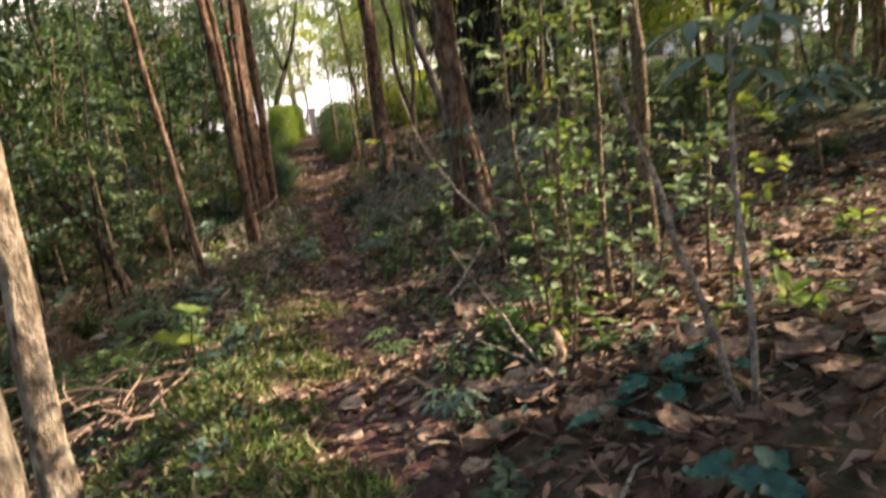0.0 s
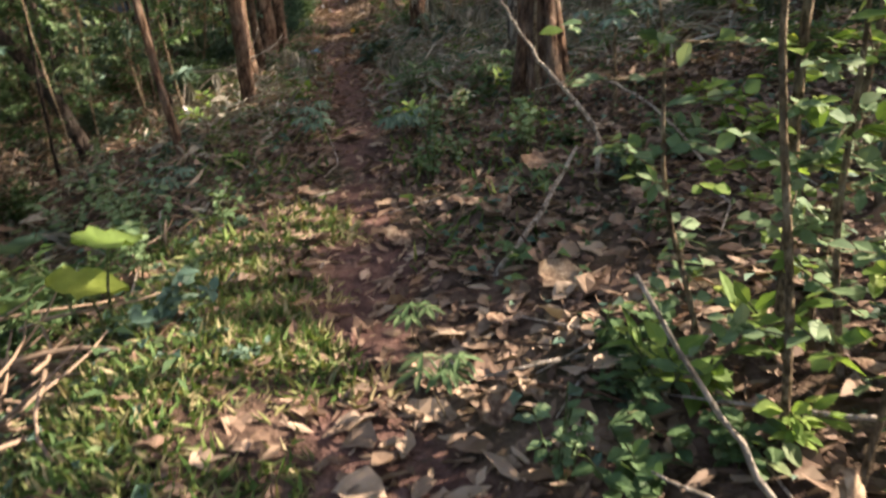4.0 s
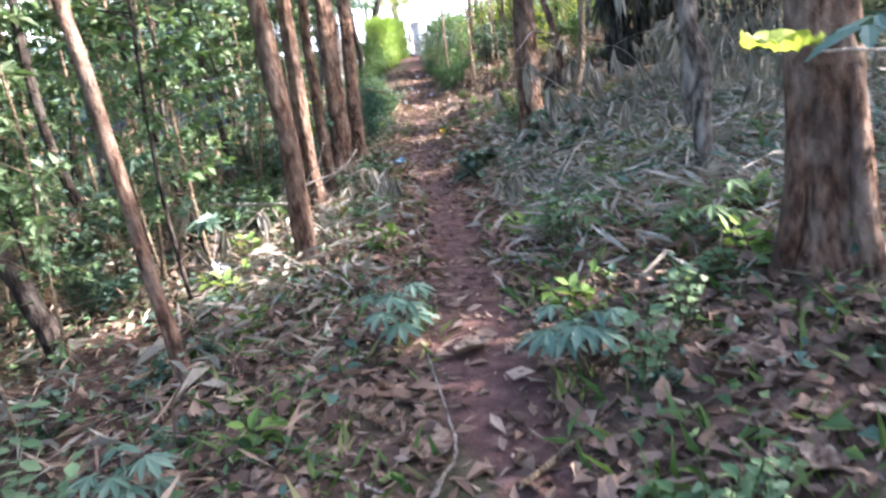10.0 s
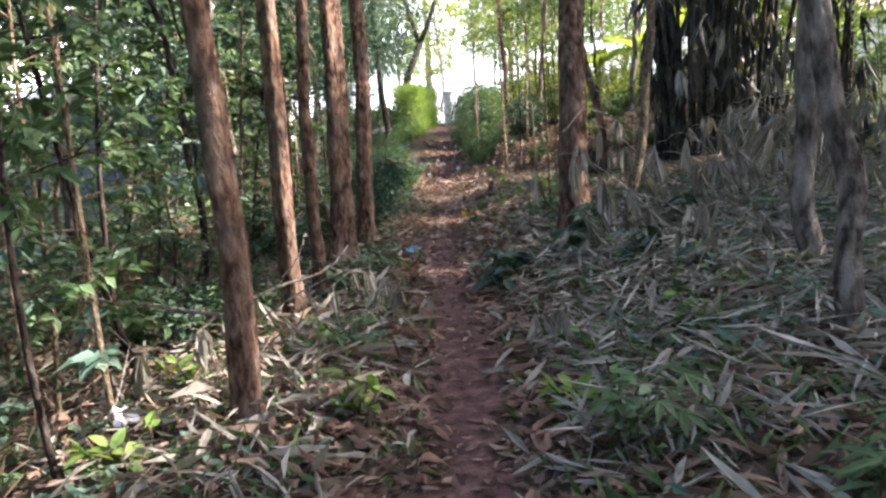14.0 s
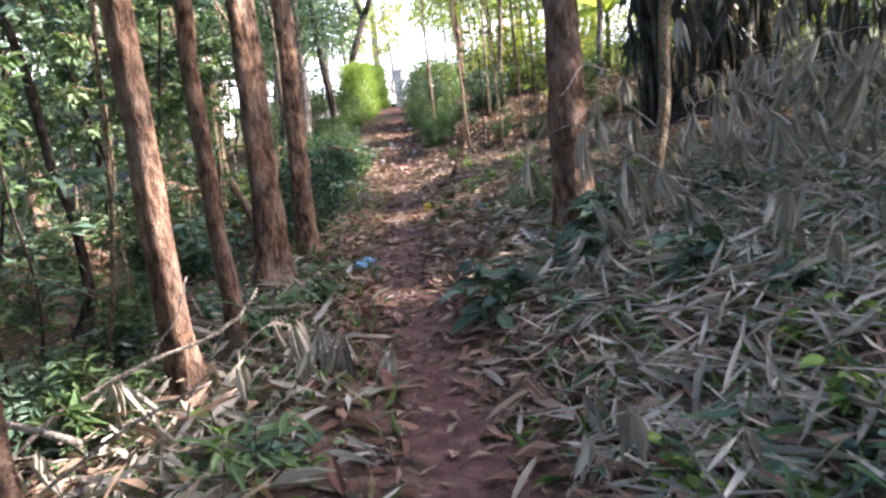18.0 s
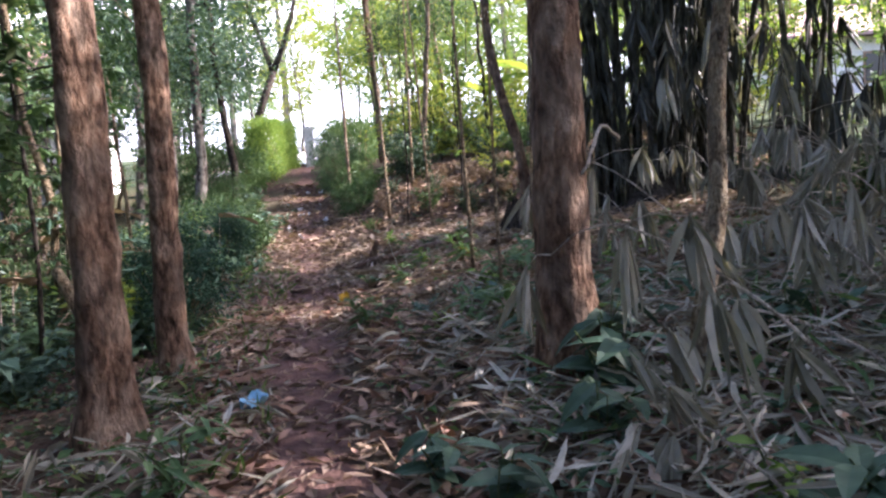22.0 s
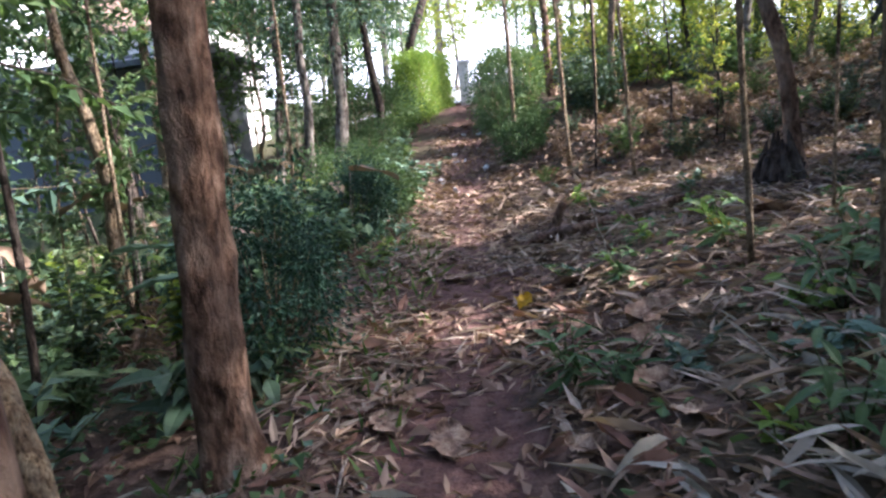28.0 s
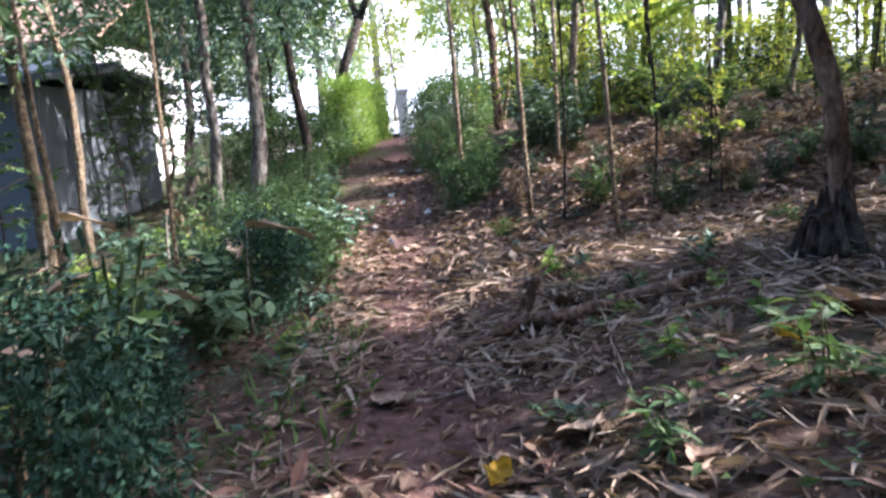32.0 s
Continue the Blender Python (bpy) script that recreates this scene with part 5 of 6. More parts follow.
cassava(0.62, 7.45, 0.8, 8, 0.17, "cassava plant with a leafy crown before a large trunk", 411, BLUE, (0.05, 0.0), 6, 0.22, 0.016, 0.2)
cassava(0.1, 7.8, 1.15, 5, 0.22, "bare cassava stake with a few top leaves", 412, BLUE, (0.05, 0.0), 5, 0.14, 0.018, 0.1)
cassava(1.1, 8.6, 0.8, 8, 0.24, "cassava plant beside the buttressed tree", 413, BLUE, (0.05, 0.0), 6, 0.18, 0.014, 0.2)
cassava(-0.95, 10.0, 0.25, 6, 0.14, "young cassava in weeds on the bank", 414, GREEN, lobes=6, petiole=0.14, r=0.006, top=0.2)
cassava(-0.2, 9.3, 0.25, 6, 0.15, "young cassava among litter on the bank", 415, GREEN, lobes=6, petiole=0.14, r=0.006, top=0.2)

for i, (x, y, h) in enumerate([(-3.05, 7.3, 0.62), (-3.35, 7.6, 0.55), (-2.6, 6.75, 0.42), (-2.85, 6.95, 0.5), (-3.5, 7.35, 0.5)]):
    rng = np.random.default_rng(440 + i)
    ob = thing("seedling", pose(x, y, gz(x, y)), "seedling with rows of pale oval leaves in the grass", "plant", "pale oval-leaved seedlings")
    t = np.linspace(0, 1, 8)
    for k in range(3):
        w = unit(rng, 1, 0.05)[0] * rng.uniform(0.12, 0.3)
        pts = np.outer(t ** 1.5, w) + np.outer(t, [0, 0, h * rng.uniform(0.7, 1.0)]) - [0, 0, 0.02]
        part("stem", Geo().tube(pts, 0.005 - 0.003 * t, 5, False).mesh("stem", GREENSTEM, True), ob)
        lf = Geo()
        q = np.repeat(np.linspace(0.35, 1.0, 6), 2)
        c = np.stack([np.interp(q, t, pts[:, j]) for j in range(3)], 1)
        side = np.array([-w[1], w[0], 0.02]) / np.linalg.norm(w[:2])
        d = side * np.tile([1, -1], 6)[:, None] + rng.normal(0, 0.2, (12, 3)) + w * 1.5
        lf.leaves(c, d, ups(rng, 12, 0.25), rng.uniform(0.07, 0.11, 12), rng.uniform(0.045, 0.06, 12), 0.15, 0.1, True, 0.5)
        tagged(part("foliage", lf.mesh("foliage", PALEGREEN), ob), kind="stuff")
SAP = "slim saplings by the path"
for i, (x, y, h, lx, r) in enumerate([(0.42, 3.75, 1.9, -0.1, 0.012), (0.55, 4.15, 2.3, 0.05, 0.018), (0.64, 3.9, 1.5, -0.16, 0.01), (0.8, 3.95, 2.4, 0.0, 0.02), (0.7, 4.3, 2.1, 0.14, 0.012), (0.5, 3.55, 1.3, 0.06, 0.009), (0.92, 4.1, 1.8, 0.12, 0.011), (0.34, 4.2, 1.2, -0.2, 0.01), (1.0, 3.8, 1.0, 0.2, 0.008), (1.25, 3.4, 1.3, 0.1, 0.01), (1.5, 4.4, 1.9, 0.05, 0.012)]):
    rng = np.random.default_rng(420 + i)
    ob = thing("sapling", pose(x, y, gz(x, y)), "slim sunlit sapling with small rounded leaves", "sapling", SAP)
    t = np.linspace(0, 1, 10)
    pts = np.stack([lx * t + 0.02 * np.sin(t * 8 + i), 0.05 * np.sin(t * 3 + i), -0.05 + (h + 0.05) * t], 1)
    part("stem", Geo().tube(pts, r * (1.1 - 0.7 * t), 7).mesh("stem", STEM, True), ob)
    lf, tw = Geo(), Geo()
    for _ in range(int(13 * h)):
        q = rng.uniform(0.12, 1)
        p = np.array([np.interp(q, t, pts[:, j]) for j in range(3)])
        w = unit(rng, 1, 0.4)[0] * rng.uniform(0.1, 0.3)
        tw.tube([p, p + w], [0.003, 0.0015], 4, False)
        f = rng.uniform(0.2, 1.1, (8, 1))
        lf.leaves(p + w * f, unit(rng, 8, 0.3), ups(rng, 8, 0.5), rng.uniform(0.04, 0.078, 8), rng.uniform(0.03, 0.056, 8), 0.2, 0.1, True, 0.5)
    tagged(part("twig", tw.mesh("twig", STEM), ob), kind="stuff")
    tagged(part("foliage", lf.mesh("foliage", BRIGHT if i % 4 == 1 else PALEGREEN), ob), kind="stuff")


def stick(name, pts, radii, label, mat=None, category="stick", sides=8, seed=0):
    pts = np.asarray(pts, float)
    n = max(12, len(pts) * 4)
    s = np.linspace(0, 1, len(pts))
    t = np.linspace(0, 1, n)
    fine = np.stack([np.interp(t, s, pts[:, j]) for j in range(3)], 1)
    for _ in range(2):
        fine[1:-1] = (fine[:-2] + fine[1:-1] * 2 + fine[2:]) / 4
    rng = np.random.default_rng(seed)
    fine[1:-1] += rng.normal(0, 0.004, (n - 2, 3))
    rad = np.interp(t, np.linspace(0, 1, len(radii)), radii) * (1 + 0.12 * (np.arange(n) % 5 == 0))
    o = fine[0].copy()
    return thing(name, pose(*o), label, category, data=Geo().tube(fine - o, rad, sides, True, 0.05, seed).mesh(name, mat or STICK, True))


stick("stick", [(0.97, 2.6, gz(0.97, 2.6) - 0.03), (0.82, 2.45, 0.7), (0.67, 2.3, 1.07), (0.5, 2.15, 1.55)], [0.016, 0.013, 0.008], "thin pale dead stick leaning upright from the litter", seed=1)
stick("dead_branch", [(0.3, 6.05, gz(0.3, 6.05) - 0.03), (0.36, 6.2, 0.5), (0.06, 6.45, 0.84), (-0.08, 6.45, 1.06), (-0.18, 6.45, 1.24), (-0.25, 6.45, 1.44), (-0.34, 6.5, 1.8)], [0.014, 0.012, 0.009, 0.007, 0.004], "bare pale branch bent over the litter", seed=2)
stick("twig", [(-0.23, 6.45, 1.35), (-0.4, 6.44, 1.365), (-0.57, 6.45, 1.38)], [0.004, 0.003, 0.002], "thin side twig of a bare branch", category="twig", seed=21)
stick("twig", [(-0.255, 6.45, 1.45), (-0.35, 6.45, 1.445), (-0.46, 6.45, 1.45)], [0.006, 0.005, 0.004], "short pale side twig of a branch", category="twig", seed=22)
stick("twig", [(-0.225, 6.45, 1.34), (-0.12, 6.47, 1.37), (0.02, 6.5, 1.36)], [0.004, 0.003, 0.002], "thin side twig beside a trunk", category="twig", seed=23)
stick("dead_branch", [(0.05, 7.1, 0.6), (0.26, 6.75, 0.71), (0.34, 6.5, 0.77), (0.53, 6.2, 0.71), (0.68, 5.9, 0.57), (0.85, 5.6, gz(0.85, 5.6))], [0.004, 0.006, 0.008], "thin arching dead branch over weeds", seed=3)
stick("stick", [(-0.28, 5.26, gz(-0.28, 5.26)), (-0.05, 5.65, 0.22), (0.2, 6.09, 0.45)], [0.017, 0.013, 0.01], "straight pale stick propped over the litter", seed=4)
fork = stick("stick", [(0.4, 3.3, gz(0.4, 3.3) + 0.02), (0.2, 3.36, 0.36), (0.0, 3.38, 0.46)], [0.009, 0.006, 0.003], "thin forked twig beside a curled leaf", seed=5)
stick("stick", [(0.38, 3.34, gz(0.38, 3.34)), (0.18, 3.34, 0.5), (-0.05, 3.34, 0.92)], [0.01, 0.007, 0.004], "slender bare twig slanting upward", seed=6)
stick("stick", [(-2.41, 6.87, gz(-2.41, 6.87) + 0.01), (-2.2, 7.1, gz(-2.2, 7.1) + 0.04), (-1.95, 7.4, gz(-1.95, 7.4) + 0.02)], [0.014, 0.01, 0.006], "fallen stick lying in short grass", seed=7)
stick("stick", [(-1.5, 7.3, gz(-1.5, 7.3) + 0.02), (-1.42, 7.6, 0.05), (-1.6, 8.1, 0.22)], [0.008, 0.006, 0.004], "curved twig at the path's edge", seed=8)
stick("stick", [(-1.2, 7.4, 0.02), (-1.0, 7.65, 0.03), (-0.9, 7.75, 0.04)], [0.01, 0.014, 0.009], "broken piece of brown wood on the path", STEM, seed=9)
stick("bamboo_pole", [(-6.4, 12.6, 0.25), (-4.9, 12.2, 0.3), (-3.35, 11.4, 0.34)], [0.02, 0.018, 0.014], "fallen bamboo pole caught across the undergrowth", category="bamboo pole", seed=10)
stick("stick", [(-3.3, 11.1, 0.3), (-2.8, 10.9, 0.62), (-2.5, 10.85, 0.75)], [0.008, 0.006, 0.003], "pale broken twig beside a trunk", seed=11)
stick("dead_branch", [(-4.3, 12.0, gz(-4.3, 12.0) + 0.02), (-3.97, 12.1, 0.17), (-3.55, 12.2, 0.36), (-3.12, 12.3, 0.47), (-2.95, 12.35, 0.66)], [0.016, 0.014, 0.01, 0.006], "pale forked dead branch propped beside a trunk", seed=24)
stick("twig", [(-3.5, 12.21, 0.37), (-3.3, 12.2, 0.6), (-3.22, 12.2, 0.78)], [0.006, 0.005, 0.003], "upright side twig of a pale branch", category="twig", seed=25)
g = Geo()
hanging_tuft(g, (0, 0, 0), np.random.default_rng(26), 8, 0.3, 0.05, 0.35)
thing("withered_leaves", pose(-3.68, 12.17, 0.3), "pale withered leaves hanging from a dead branch", "dead leaves", data=g.mesh("withered_leaves", PALE))
stick("broken_stem", [(-4.36, 9.41, gz(-4.36, 9.41) - 0.1), (-4.6, 9.4, 0.5), (-4.95, 9.4, 1.05), (-5.1, 9.4, 1.3)], [0.09, 0.065, 0.055, 0.05], "dark broken stem leaning over debris", DARKBARK, "tree stem", 10, 12)
stick("broken_stem", [(-4.2, 15.75, gz(-4.2, 15.75) - 0.1), (-4.32, 15.85, 0.5), (-4.55, 15.95, 0.95)], [0.06, 0.05, 0.035], "broken tan stem leaning from the undergrowth", STEM, "tree stem", 10, 13)
stick("log", [(-3.3, 20.7, gz(-3.3, 20.7) + 0.04), (-2.95, 20.92, gz(-2.95, 20.92) + 0.06), (-2.7, 20.72, gz(-2.7, 20.72) + 0.09), (-2.3, 20.88, gz(-2.3, 20.88) + 0.04), (-1.75, 20.98, gz(-1.75, 20.98) + 0.06)], [0.03, 0.055, 0.045, 0.05, 0.03], "fallen brown branch lying in bamboo litter", BARK, "log", 12, 14)
stick("stick", [(-3.0, 21.2, gz(-3, 21.2)), (-2.86, 21.15, 0.45)], [0.05, 0.035], "short dead stake beside the path", BARK, seed=15)
stick("stick", [(-2.45, 19.3, gz(-2.45, 19.3)), (-2.5, 19.3, 0.4), (-2.6, 19.3, 0.75)], [0.007, 0.006, 0.004], "thin upright twig in the litter", seed=16)
stick("stick", [(-0.9, 15.3, 1.55), (-1.15, 14.6, 1.62), (-1.35, 14.1, 1.4)], [0.012, 0.009, 0.006], "broken bamboo twig hooked on a trunk", seed=17)
for i, (x, y, h, r, lx) in enumerate([(-1.66, 18.5, 3.6, 0.022, -0.05), (-2.1, 22.8, 3.8, 0.025, -0.15), (-0.9, 19.6, 3.0, 0.015, 0.1), (-0.3, 20.0, 3.2, 0.012, 0.05), (-1.5, 16.9, 3.4, 0.014, 0.0), (-2.9, 24.5, 4.2, 0.03, -0.1), (-3.9, 27.0, 4.5, 0.04, 0.0), (-2.5, 26.0, 4.2, 0.03, 0.1), (-5.9, 20.4, 3.0, 0.03, -0.08), (-6.0, 22.0, 3.5, 0.025, 0.1), (-5.75, 18.4, 2.6, 0.02, 0.1), (-3.95, 8.4, 2.2, 0.012, -0.15), (-4.4, 11.2, 2.6, 0.015, 0.1)]):
    stick("sapling", [(x, y, gz(x, y) - 0.05), (x + lx * 0.5, y, gz(x, y) + h * 0.5), (x + lx, y, gz(x, y) + h)], [r, r * 0.8, r * 0.4], "bare upright stem of a young tree", STEM, "sapling", 8, 500 + i)

# charred stump at the tree's foot
st = thing("stump", pose(-0.92, 21.1, gz(-0.92, 21.1)), "charred black stump at the foot of a tree", "stump")
t = np.linspace(0, 1, 14)
part("body", Geo().tube(np.stack([0.05 * np.sin(t * 4), 0.03 * t, -0.12 + 0.42 * t], 1), 0.27 - 0.15 * t ** 0.6, 20, True, 0.16, 7, 0.14).mesh("body", DARKBARK), st)
rng = np.random.default_rng(7)
for k in range(9):
    a = k * 0.7
    w = np.array([math.cos(a), math.sin(a), 0])
    r = rng.uniform(0.07, 0.15)
    part("splinter", Geo().tube([w * (r + 0.05) + [0, 0, 0.02], w * r + [0, 0, 0.2], w * r * 0.7 + [0, 0, rng.uniform(0.28, 0.48)]], [0.06, 0.045, 0.008], 7, True, 0.15, 60 + k).mesh("splinter", DARKBARK), st)


# ---- dead leaves one by one ----
def sheet_leaf(seed, L, W, curl, wave):
    rng = np.random.default_rng(seed)
    nu, nv = 13, 7
    tear = rng.normal(0, 0.11, (nu, 2))
    v = []
    for i in range(nu):
        q = i / (nu - 1)
        w = W * (math.sin(math.pi * min(1, q ** 0.75)) ** 0.8 + 0.03) * (1 + 0.1 * math.sin(q * 19 + seed) + 0.08 * math.sin(q * 41 + 2 * seed))
        for j in range(nv):
            s = j / (nv - 1) * 2 - 1
            v.append(((q - 0.5) * L + 0.05 * L * s * tear[i, 0], s * w / 2 * (1 + abs(s) * tear[i, int(s > 0)]), abs(s) ** 1.5 * curl * W + wave * W * math.sin(q * 9 + s * 3 + seed) + curl * L * 0.5 * (q - 0.5) ** 2 + rng.normal(0, 0.005)))
    return v, [(i * nv + j, i * nv + j + 1, (i + 1) * nv + j + 1, (i + 1) * nv + j) for i in range(nu - 1) for j in range(nv - 1)]


big = [mesh_of("dead_leaf", *sheet_leaf(i, 0.26 + 0.03 * i, 0.17 + 0.016 * i, 0.05 + 0.07 * (i % 3), 0.03 + 0.025 * (i % 2)), BIGPALE if i % 3 == 1 else BIGLEAF, True) for i in range(6)]
rng = np.random.default_rng(440)
spots = [(-0.1, 6.2), (-0.35, 4.7), (-0.5, 4.4), (-0.4, 5.3), (0.0, 5.0), (0.75, 3.1), (1.05, 3.1), (-0.89, 10.42), (-0.3, 10.2), (-1.55, 7.7), (-1.5, 8.65), (-2.6, 7.6), (-2.3, 7.7), (-1.7, 6.6), (-1.3, 6.0), (-0.8, 6.0), (-0.95, 6.6), (-2.3, 18.6), (-2.2, 18.2), (-1.9, 17.8), (-3.5, 17.0), (-3.2, 16.9), (-3.7, 19.9), (-1.69, 15.4), (-2.9, 13.6), ]
spots += spots_in(rng, 95, lambda r: r.uniform(-0.6, 4.2), lambda r: r.uniform(2.2, 9.5), lambda x, y: x - float(path_x(y)) > 0.45 and not (y < 2.95 and x < 1.3))
spots += spots_in(rng, 40, lambda r: r.uniform(-4.2, 0.5), lambda r: r.uniform(4, 22), lambda x, y: off_path(x, y, 0.3, 0.3))
for i, (x, y, turn, size, tilt) in enumerate([(-0.74, 2.66, 100, 0.85, 35), (0.47, 2.89, 20, 1.15, 18), (0.7, 2.6, 75, 0.7, 22), (0.84, 2.5, 150, 0.6, 15), (0.4, 2.9, 100, 0.8, 14), (1.05, 2.9, 30, 0.7, 15), (0.02, 2.41, 95, 0.5, 25), (-1.0, 2.58, 30, 0.75, 25), (-0.21, 2.91, 120, 0.55, 25), (-0.06, 2.8, 10, 0.65, 15), (-1.34, 2.77, 80, 0.6, 15), (0.0, 2.3, 80, 0.4, 40), (0.62, 2.95, 60, 0.6, 12), (0.33, 3.05, 140, 0.5, 25), (-0.3, 4.2, 40, 0.6, 30), (-0.42, 4.33, 110, 0.5, 10), (0.09, 6.62, 15, 1.1, 20), (-0.25, 6.01, 60, 0.9, 15), (-0.41, 7.24, 100, 0.75, 20), (-0.79, 10.29, 30, 0.95, 22), (-2.26, 17.95, 20, 1.1, 15), (-2.1, 17.85, 110, 0.9, 18), (-1.73, 17.02, 10, 1.0, 12), (-2.32, 17.6, 60, 0.8, 25), (-2.2, 17.45, 130, 0.8, 12), (-3.7, 17.15, 5, 0.95, 10), (-3.5, 17.3, 70, 0.5, 30), (-4.26, 19.5, 40, 0.5, 20)]):
    m = pose(x, y, gz(x, y) + (0.075 if y < 3.1 else 0.035), tilt, -0.4 * tilt, turn) @ Matrix.Scale(0.72 * size, 4)
    thing("dead_leaf", m, "large broad tan dead leaf resting on the litter", "dead leaf", "large dead leaves", data=big[(i * 2 + 1) % 6])
for i, (x, y) in enumerate(spots):
    m = pose(x, y, gz(x, y) + 0.03, rng.normal(0, 9), rng.normal(0, 9), rng.uniform(0, 360)) @ Matrix.Scale(rng.uniform(0.5, 0.95) * (1.25 if y < 3.4 else 1.0), 4)
    thing("dead_leaf", m, "large brown curled dead leaf on the ground", "dead leaf", "large dead leaves", data=big[i % 6])
def twisted_leaf(seed, L, W, twist):
    """A withered leaf hanging down, rolled and twisted along its length."""
    v, nu, nv = [], 14, 6
    for i in range(nu):
        q = i / (nu - 1)
        w = W * (math.sin(math.pi * (0.08 + 0.88 * q)) ** 0.7) * (1 + 0.2 * math.sin(q * 17 + seed))
        a = twist * q + 0.5 * math.sin(q * 6)
        for j in range(nv):
            s = j / (nv - 1) * 2 - 1
            roll = s * 1.3
            v.append((0.1 * math.sin(q * 3) + math.cos(a + roll * 0.5) * s * w / 2, math.sin(a + roll * 0.5) * s * w / 2 + 0.04 * q, -q * L + 0.015 * math.sin(q * 23 + j)))
    return v, [(i * nv + j, i * nv + j + 1, (i + 1) * nv + j + 1, (i + 1) * nv + j) for i in range(nu - 1) for j in range(nv - 1)]


thing("dead_leaf", pose(0.38, 3.34, 0.47, 0, 12, 25), "large pale curled dead leaf hanging from a twig", "dead leaf", data=mesh_of("dead_leaf", *twisted_leaf(2, 0.27, 0.13, 1.4), BIGPALE, True))
for x, y, s in ((-4.19, 20.88, 0.55), (0.2, 3.5, 0.6), (-0.5, 4.5, 0.6)):
    thing("dead_leaf", pose(x, y, gz(x, y) + 0.04, 10, -12, 70 * x) @ Matrix.Scale(s, 4), "pale dry leaf lying in a sunny spot", "dead leaf", data=mesh_of("dead_leaf", *sheet_leaf(int(x * 10) + 60, 0.42, 0.24, 0.2, 0.06), BIGPALE, True))
YEL = leaf_material("fallen_yellow_leaf", [(0.0, (0.42, 0.26, 0.025)), (1.0, (0.5, 0.33, 0.035))], 0.3)
thing("fallen_leaf", pose(-3.06, 18.86, gz(-3.06, 18.86) + 0.05, 30, -20, 60), "bright yellow fallen leaf on the path", "fallen leaf", data=mesh_of("fallen_leaf", *sheet_leaf(3, 0.14, 0.11, 0.3, 0.08), YEL, True))
thing("hanging_leaf", pose(-0.63, 6.45, 1.395, 8, 4, 12), "bright yellow-green leaf caught on a twig", "leaf", data=mesh_of("hanging_leaf", *sheet_leaf(6, 0.13, 0.07, 0.25, 0.1), YELLOWISH, True))
thing("fallen_leaf", pose(-1.7, 19.5, gz(-1.7, 19.5) + 0.04, 10, 20, 10), "dull yellow fallen leaf in litter", "fallen leaf", data=mesh_of("fallen_leaf", *sheet_leaf(4, 0.17, 0.12, 0.3, 0.08), YEL, True))
thing("fallen_leaf", pose(0.5, 2.98, gz(0.5, 2.98) + 0.04, 10, 20, 50), "small yellow leaf on dark soil", "fallen leaf", data=mesh_of("fallen_leaf", *sheet_leaf(5, 0.08, 0.05, 0.3, 0.08), YEL, True))
thing("snack_packet", pose(-3.22, 15.62, gz(-3.22, 15.62) + 0.03, 12, -8, 35), "crumpled blue and white plastic packet on the path", "litter", data=mesh_of("snack_packet", *sheet_leaf(11, 0.19, 0.14, 0.25, 0.16), PLASTIC, True))
for i in range(14):
    y = float(rng.uniform(24.5, 31.5))
    x = float(path_x(y)) + float(rng.normal(0, 0.38))
    thing("plastic_scrap", pose(x, y, gz(x, y) + 0.04, rng.normal(0, 20), rng.normal(0, 20), rng.uniform(0, 360)) @ Matrix.Scale(float(rng.uniform(0.3, 0.8)), 4), "white plastic scrap littering the path", "litter", "plastic scraps on the path", data=mesh_of("plastic_scrap", *sheet_leaf(20 + i % 4, 0.2, 0.14, 0.3, 0.16), WHITEPLASTIC, True))
thing("plastic_scrap", pose(-3.7, 10.5, gz(-3.7, 10.5) + 0.1, 40, 20, 30), "pale plastic scrap caught in debris", "litter", data=mesh_of("plastic_scrap", *sheet_leaf(24, 0.16, 0.12, 0.4, 0.16), WHITEPLASTIC, True))

# ---- plants with broad leaves ----
heart = thing("taro_plant", pose(-2.0, 4.95, gz(-2.0, 4.95)), "yellowing broad-leaved plant beside cut stalks", "plant")
zb = gz(-2.0, 4.95)
for k, (dx, dy, z, turn, s, mt) in enumerate([(-0.1, 0.1, 0.2, 20, 1.0, YELLOWISH), (0.03, 0.12, 0.4, 60, 1.0, BRIGHT), (-0.45, 0.2, 0.36, 160, 1.0, BLUE), (-0.3, -0.2, 0.24, 200, 0.8, GREEN)]):
    part("stalk", Geo().tube([(dx * 0.2, dy * 0.2, -0.05), (dx * 0.5, dy * 0.5, (z - zb) * 0.6), (dx, dy, z - zb)], [0.009, 0.007, 0.005], 6).mesh("stalk", GREENSTEM, True), heart)
    lf = part("leaf", mesh_of("leaf", *sheet_leaf(30 + k, 0.34 * s, 0.2 * s, 0.16, 0.04), mt, True), heart)
    lf.matrix_basis = pose(dx, dy, z - zb + 0.01, 14, 18, turn)

heap = thing("stalk_heap", pose(-2.3, 4.75, gz(-2.3, 4.75)), "heap of cut tan stalks and straw", "plant debris")
rng = np.random.default_rng(450)
straws = []
for k in range(4):
    t = np.linspace(0, 1, 6)
    straws.append(Geo().tube(np.stack([t * 0.7 - 0.35, 0.04 * np.sin(t * 5 + k), 0.03 * np.sin(t * 3 + k)], 1), 0.011 - 0.006 * t + 0.004 * (k == 0), 6).mesh("stalk", TAN, True))
for k in range(46):
    s = part("stalk", straws[k % 4], heap)
    s.matrix_basis = pose(rng.normal(0, 0.3), rng.normal(0, 0.3), rng.uniform(0.02, 0.28), rng.normal(0, 10), rng.normal(-5, 16), rng.normal(35, 40))

